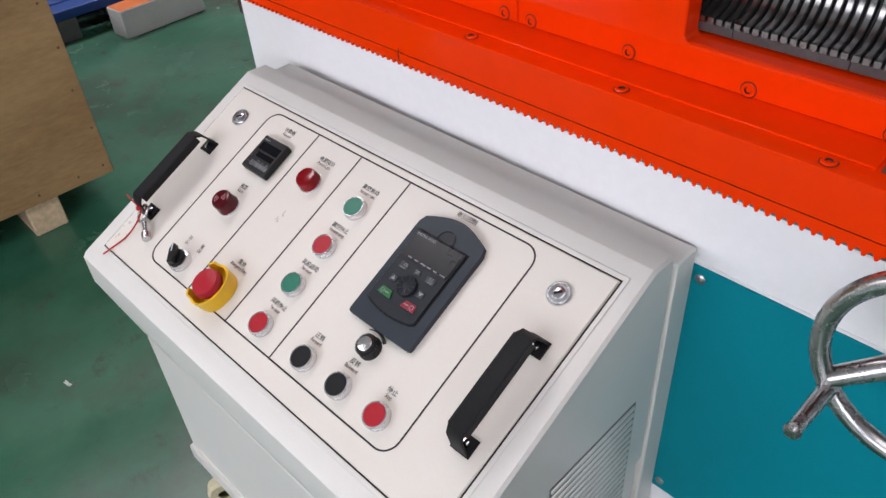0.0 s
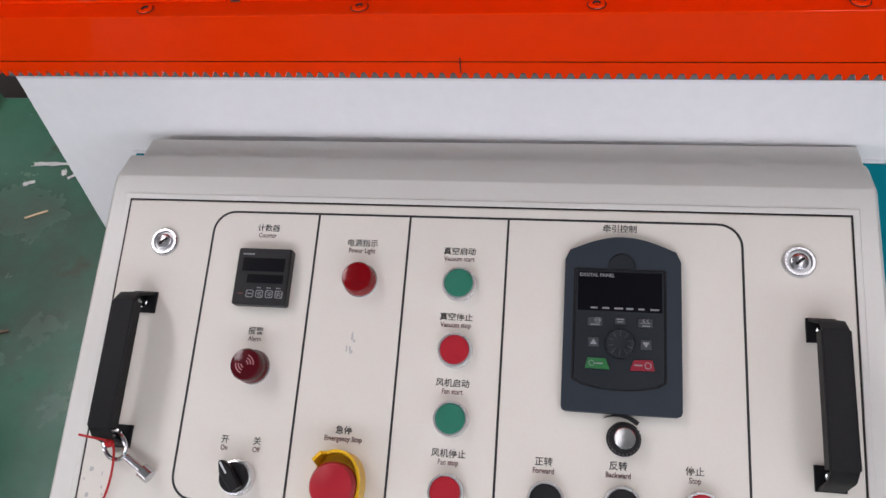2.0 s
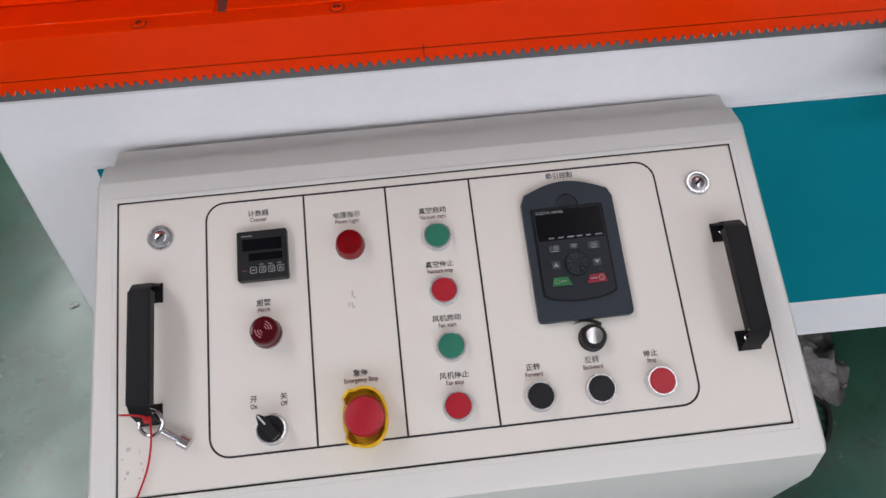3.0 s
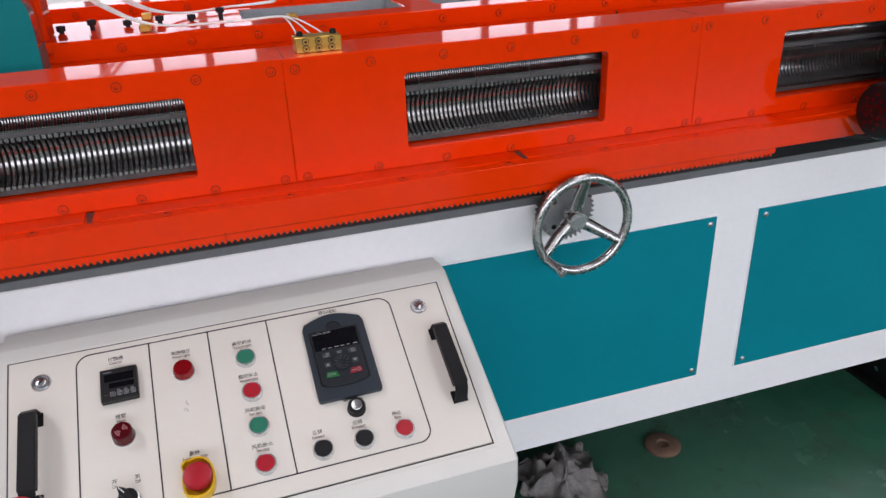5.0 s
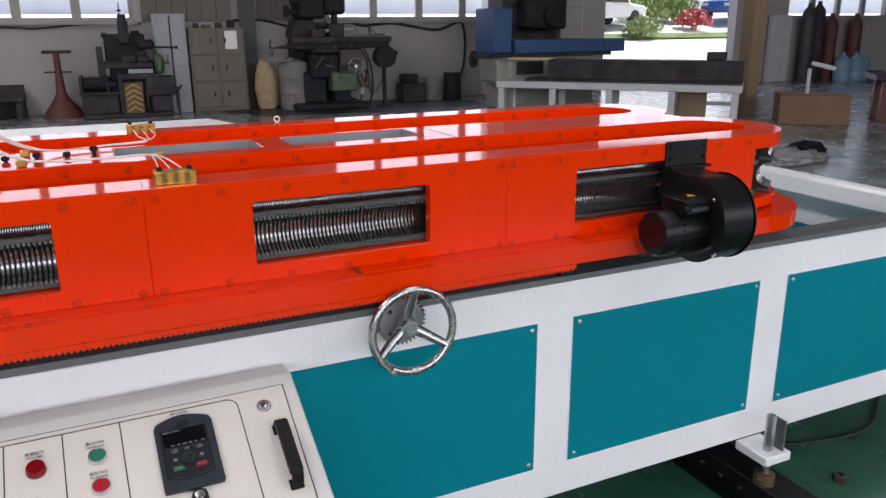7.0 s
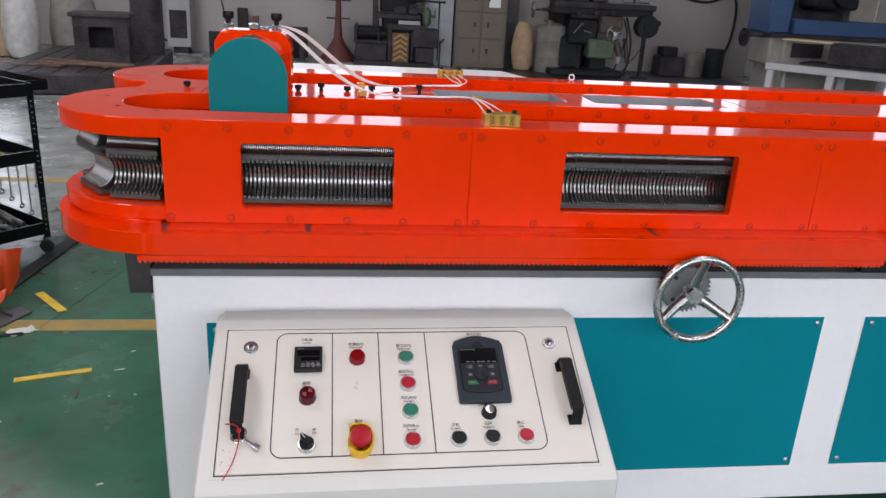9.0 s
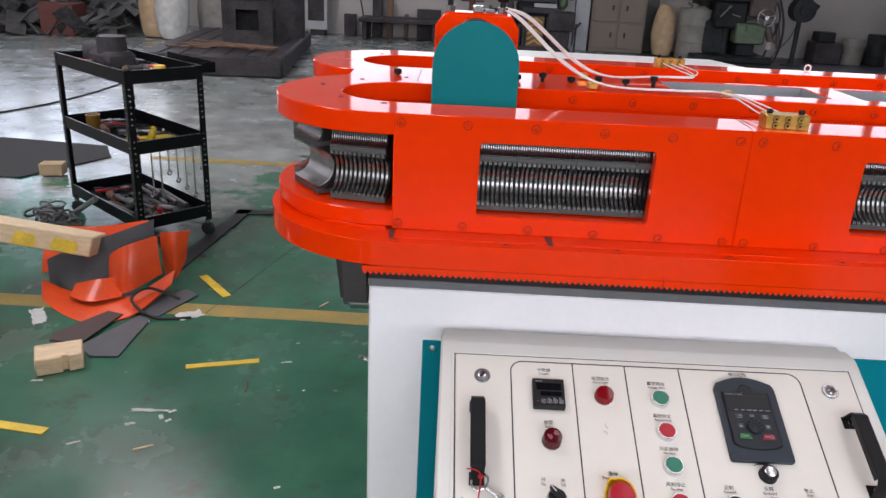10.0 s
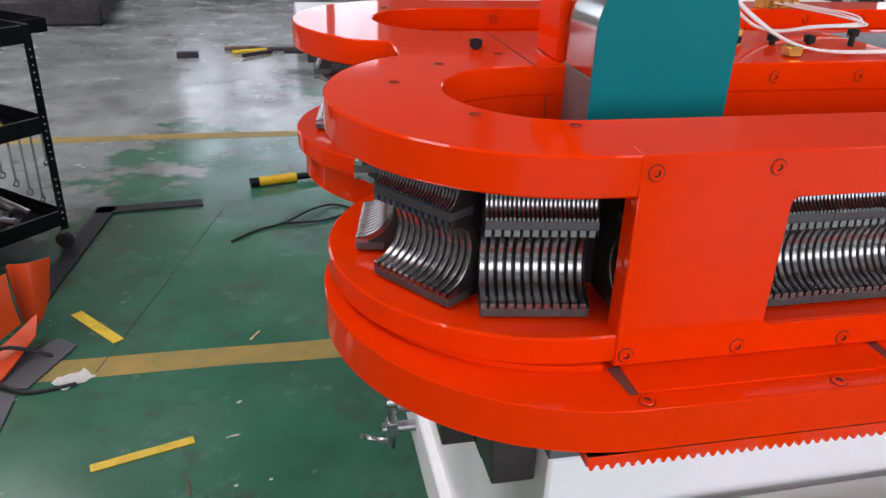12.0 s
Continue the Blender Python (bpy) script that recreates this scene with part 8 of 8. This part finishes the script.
# heap of scrap, each piece a bent plate or bar, uncountable
verts_b = bmesh.new()
rnd = random.Random(17)
for k in range(420):
    u = rnd.random()
    x, y = rnd.uniform(-11.5, -6.0), rnd.uniform(12.4, 15.4)
    h = max(0.0, 1.25 * (1 - abs(y - 14.2) / 2.0)) * rnd.random()
    L, w, t = rnd.uniform(0.10, 0.42), rnd.uniform(0.03, 0.16), rnd.uniform(0.01, 0.05)
    box(verts_b, (-L, -w, 0), (L, w, t), 0, pose(x, y, h + 0.1, rnd.uniform(-50, 50), rnd.uniform(-50, 50), rnd.uniform(0, 180)))
for v in verts_b.verts:
    v.co.z = max(v.co.z, 0.004)
solid("scrap_heap", verts_b, "scrap", "heap of dark scrap metal against the wall", "scrap heap", kind="stuff")
b = bmesh.new()
sheet(b, [(-8, 0), (-6.2, 0), (-6.2, 0.9), (-7.0, 1.3), (-8.4, 1.5), (-9.8, 1.2), (-11.2, 0.9), (-11.6, 0)], 13.6, 15.4, (), XZ)
solid("scrap_core", b, "scrap", "packed core of the scrap metal heap", "scrap heap", kind="stuff")
b = bmesh.new()
box(b, (-7.25, 12.35, 0), (-6.65, 12.9, 0.55), 0.02)
solid("iron_box", b, "oxide", "rusty red iron box beside the scrap heap", "iron box")
gs = thing("gauge_stand", (-3.0, 15.5, 0), "white instrument stand by the wall", "stand")
piece(gs, "cabinet", "locker_white", (-3.2, 15.3, 0.12), (-2.72, 15.7, 1.55), 0.01)
piece(gs, "dark_glass", "machine_grey", (-3.13, 15.285, 0.30), (-2.79, 15.299, 0.85), 0)
piece(gs, "foot", "machine_grey", (-3.1, 15.35, 0), (-2.8, 15.65, 0.119), 0.01)
for x, h, w, mt in ((-1.72, 0.95, 0.20, "machine_grey"), (-1.45, 0.80, 0.12, "rust"), (-2.3, 0.45, 0.25, "machine_grey"), (-0.62, 0.62, 0.5, "machine_grey"), (-1.10, 0.5, 0.08, "rust")):
    b = bmesh.new()
    box(b, (x - w / 2, 15.6, 0), (x + w / 2, 15.75, h), 0.01)
    solid("leaning_bar", b, mt, "dark steel bar stood against the wall", "steel bar")
b = bmesh.new()
sweep(b, curve_pts([(-3.6, 15.95, 1.5), (-3.75, 15.9, 0.9), (-3.4, 15.6, 0.35), (-3.2, 15.5, 0.2)]), 0.025, 8)
solid("hanging_cable", b, "rubber", "black cable hanging down the wall", "cable")
b = bmesh.new()
sweep(b, curve_pts([(-2.3, 15.95, 1.6), (-2.15, 15.95, 0.9), (-2.05, 15.9, 0.4)]), 0.015, 8)
solid("hanging_cable", b, "rubber", "black cable hanging down the wall", "cable")
# white machine frames standing beyond the near track's left end
wf = thing("machine_underframe", (0.3, 6.9, 0), "white steel machine underframe on the floor beyond", "underframe")
piece(wf, "beam", "white", (-0.12, 6.3, 0.16), (2.2, 7.6, 0.34), 0.01)
piece(wf, "leg", "machine_grey", (-0.05, 6.35, 0.0), (0.05, 6.45, 0.159), 0.004, rods=[((-0.25, 6.4, 0.1), (0.1, 6.4, 0.1), 0.03)])
piece(wf, "leg", "machine_grey", (2.0, 6.35, 0.0), (2.1, 6.45, 0.159), 0.004)
for k, (x, y, a, mt) in enumerate(((-0.55, 6.75, 20, "yellow_tape"), (-0.48, 6.62, 40, "machine_grey"), (-0.40, 6.85, -10, "machine_grey"), (-0.62, 6.9, 5, "rust"))):
    b = bmesh.new()
    rod(b, Vector((-0.16, 0, 0.02)), Vector((0.16, 0, 0.02)), 0.018, n=10)
    solid("hand_tool", b, mt, "hand tool lying on the grey floor", "hand tool", m=pose(x, y, 0.002, 0, 0, a))

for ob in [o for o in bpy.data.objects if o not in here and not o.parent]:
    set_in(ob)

# cables slung along the far wall
for label, mt, r, pts in (("black cable slung along the wall and down to the floor", "rubber", 0.024, [(4.22, 1.344), (5.07, 1.425), (5.45, 1.36), (6.01, 1.40), (6.47, 1.33), (6.94, 1.277), (7.37, 1.416), (7.465, 1.33), (7.51, 1.063), (7.48, 0.631), (7.36, 0.253), (7.28, 0.03)]),
                          ("black cable loop hanging by the column", "rubber", 0.020, [(3.10, 1.46), (3.50, 1.472), (3.77, 1.429), (4.22, 1.30), (4.45, 1.20)]),
                          ("grey cable slung along the wall", "machine_grey", 0.015, [(-6.0, 1.33), (-2.2, 1.36), (-0.408, 1.372), (0.052, 1.353), (0.784, 1.414), (1.6, 1.42)])):
    b = bmesh.new()
    sweep(b, curve_pts([NORTH @ Vector((x, HALL[3] - 0.04, z)) for x, z in pts]), r, 8)
    solid("wall_cable", b, mt, label, "cable")

# ---- outside the gateway: a drive, sloped to fit the camera's view ----


def drive_height(y):
    return -0.05 if y < 12.6 else -0.05 + 0.188 * (min(y, 21.86) - 12.6)


b = bmesh.new()
rows = [[b.verts.new((x, y, drive_height(y))) for x in (-90, 160)] for y in (Y1 - 0.40, 12.6, 17.5, 21.86, 200)]
for p, q in zip(rows, rows[1:]):
    b.faces.new((p[0], p[1], q[1], q[0]))
solid("yard_ground", b, "yard", "pale concrete drive rising outside the gateway", "ground", kind="structure")
b = bmesh.new()
rows = [[b.verts.new((x, y, drive_height(y) + 0.06)) for x in (7, 33)] for y in (17.5, 18.2)]
b.faces.new((rows[0][0], rows[0][1], rows[1][1], rows[1][0]))
bmesh.ops.solidify(b, geom=list(b.faces), thickness=0.1)
solid("grass_verge", b, "leaf", "strip of grass in the yard", "grass", kind="structure")


def shrub(name, x, y, s, mat, label, seed):
    r = random.Random(seed)
    b = bmesh.new()
    for k in range(700):
        d = Vector((r.gauss(0, 1), r.gauss(0, 1), r.gauss(0, 1))).normalized() * s * (r.random() ** 0.4)
        c = Vector((d.x * 1.2, d.y, abs(d.z) * 1.0 + 0.1 * s)) * (1 + 0.25 * noise.noise(d * 1.6))
        q = Matrix.Translation(c) @ Euler((r.uniform(0, 3.1), r.uniform(0, 3.1), r.uniform(0, 3.1))).to_matrix().to_4x4()
        l2 = 0.13 * s
        b.faces.new([b.verts.new(q @ Vector(p)) for p in ((-l2, 0, 0), (0, -l2 * 0.5, 0), (l2, 0, 0), (0, l2 * 0.5, 0))])
    z0 = drive_height(y)
    sh2 = thing(name, (x, y, z0), label, "shrub")
    part("foliage", b, mat, sh2, m=Matrix.Translation((x, y, z0 + 0.1)))
    b = bmesh.new()
    for k in range(5):
        rod(b, (x + 0.05 * k - 0.1, y, z0 - 0.02), (x + 0.35 * s * math.cos(k * 1.3), y + 0.3 * s * math.sin(k * 1.3), z0 + s * 0.7), 0.04, 0.015, 8)
    part("stem", b, "wood", sh2)


shrub("green_shrub", 16.21, 17.70, 0.53, "leaf", "round green shrub in the yard", 1)
shrub("green_shrub", 18.39, 20.11, 0.99, "leaf", "tall green shrub in the yard", 2)
shrub("green_shrub", 19.68, 20.31, 0.79, "leaf", "green shrub in the yard", 3)
shrub("red_shrub", 19.32, 18.93, 0.55, "red_leaf", "red-leaved shrub in the yard", 4)


def parked_car(x, y, rz, mat, label):
    z0 = drive_height(y) + 0.13
    car = thing("parked_car", (x, y, z0), label, "car")
    m = pose(x, y, z0, 0, 0, rz) @ Matrix.Diagonal((0.68, 0.68, 0.68, 1))
    b = bmesh.new()
    sheet(b, [(-2.2, 0.30), (2.2, 0.30), (2.25, 0.62), (2.1, 0.85), (1.15, 0.95), (0.45, 1.42), (-1.2, 1.45), (-2.0, 0.98), (-2.25, 0.9)], -0.86, 0.86, (), lambda p, q, d: tuple(m @ Vector((p, d, q))), bev=0.06)
    part("body", b, mat, car)
    b = bmesh.new()
    sheet(b, [(0.95, 0.97), (0.40, 1.36), (-1.15, 1.38), (-1.75, 1.0)], -0.87, 0.87, (), lambda p, q, d: tuple(m @ Vector((p, d, q))))
    part("side_window", b, "glass_dark", car)
    for wx in (-1.35, 1.35):
        for wy in (-0.80, 0.80):
            b = bmesh.new()
            lathe(b, [(0.0, -0.1), (0.20, -0.1), (0.32, -0.09), (0.33, 0.0), (0.32, 0.09), (0.20, 0.1), (0.0, 0.1)], 22, m @ Matrix.Translation((wx, wy, 0.33)) @ pose(0, 0, 0, 90, 0, 0))
            part("wheel", b, "rubber", car)
    for wy in (-0.62, 0.62):
        b = bmesh.new()
        box(b, (2.16, wy - 0.18, 0.62), (2.27, wy + 0.18, 0.76), 0.02, m)
        part("headlight", b, "frame_white", car)


parked_car(15.77, 19.21, 12, "car_white", "white car parked in the yard")
parked_car(22.31, 20.12, 200, "car_blue", "blue car parked in the yard")
FY, FZ = 26.4, drive_height(26.4)
fc = thing("office_building", (16, FY, FZ), "pale two-storey building across the yard", "building")
b = bmesh.new()
sheet(b, [(-12, FZ), (48, FZ), (48, FZ + 5.6), (-12, FZ + 5.6)], FY, FY + 5, [[(-10.5 + 2.6 * k, FZ + z), (-9.1 + 2.6 * k, FZ + z), (-9.1 + 2.6 * k, FZ + z + 1.1), (-10.5 + 2.6 * k, FZ + z + 1.1)] for k in range(22) for z in (0.7, 3.2)], XZ)
part("wall", b, "facade", fc)
b = bmesh.new()
box(b, (-12.4, FY - 0.4, FZ + 5.601), (48.4, FY + 5.4, FZ + 5.85), 0.02)
part("roof", b, "roof", fc)
for k in range(22):
    for z in (0.7, 3.2):
        b = bmesh.new()
        x = -10.5 + 2.6 * k
        sheet(b, [(x, FZ + z), (x + 1.4, FZ + z), (x + 1.4, FZ + z + 1.1), (x, FZ + z + 1.1)], FY + 0.1, FY + 0.18, [[(x + 0.06, FZ + z + 0.06), (x + 0.67, FZ + z + 0.06), (x + 0.67, FZ + z + 1.04), (x + 0.06, FZ + z + 1.04)], [(x + 0.73, FZ + z + 0.06), (x + 1.34, FZ + z + 0.06), (x + 1.34, FZ + z + 1.04), (x + 0.73, FZ + z + 1.04)]], XZ)
        w2 = part("window", b, "frame_white", fc)
        b = bmesh.new()
        box(b, (x + 0.05, FY + 0.13, FZ + z + 0.05), (x + 1.35, FY + 0.15, FZ + z + 1.05))
        part("pane", b, "pale_glass", w2)
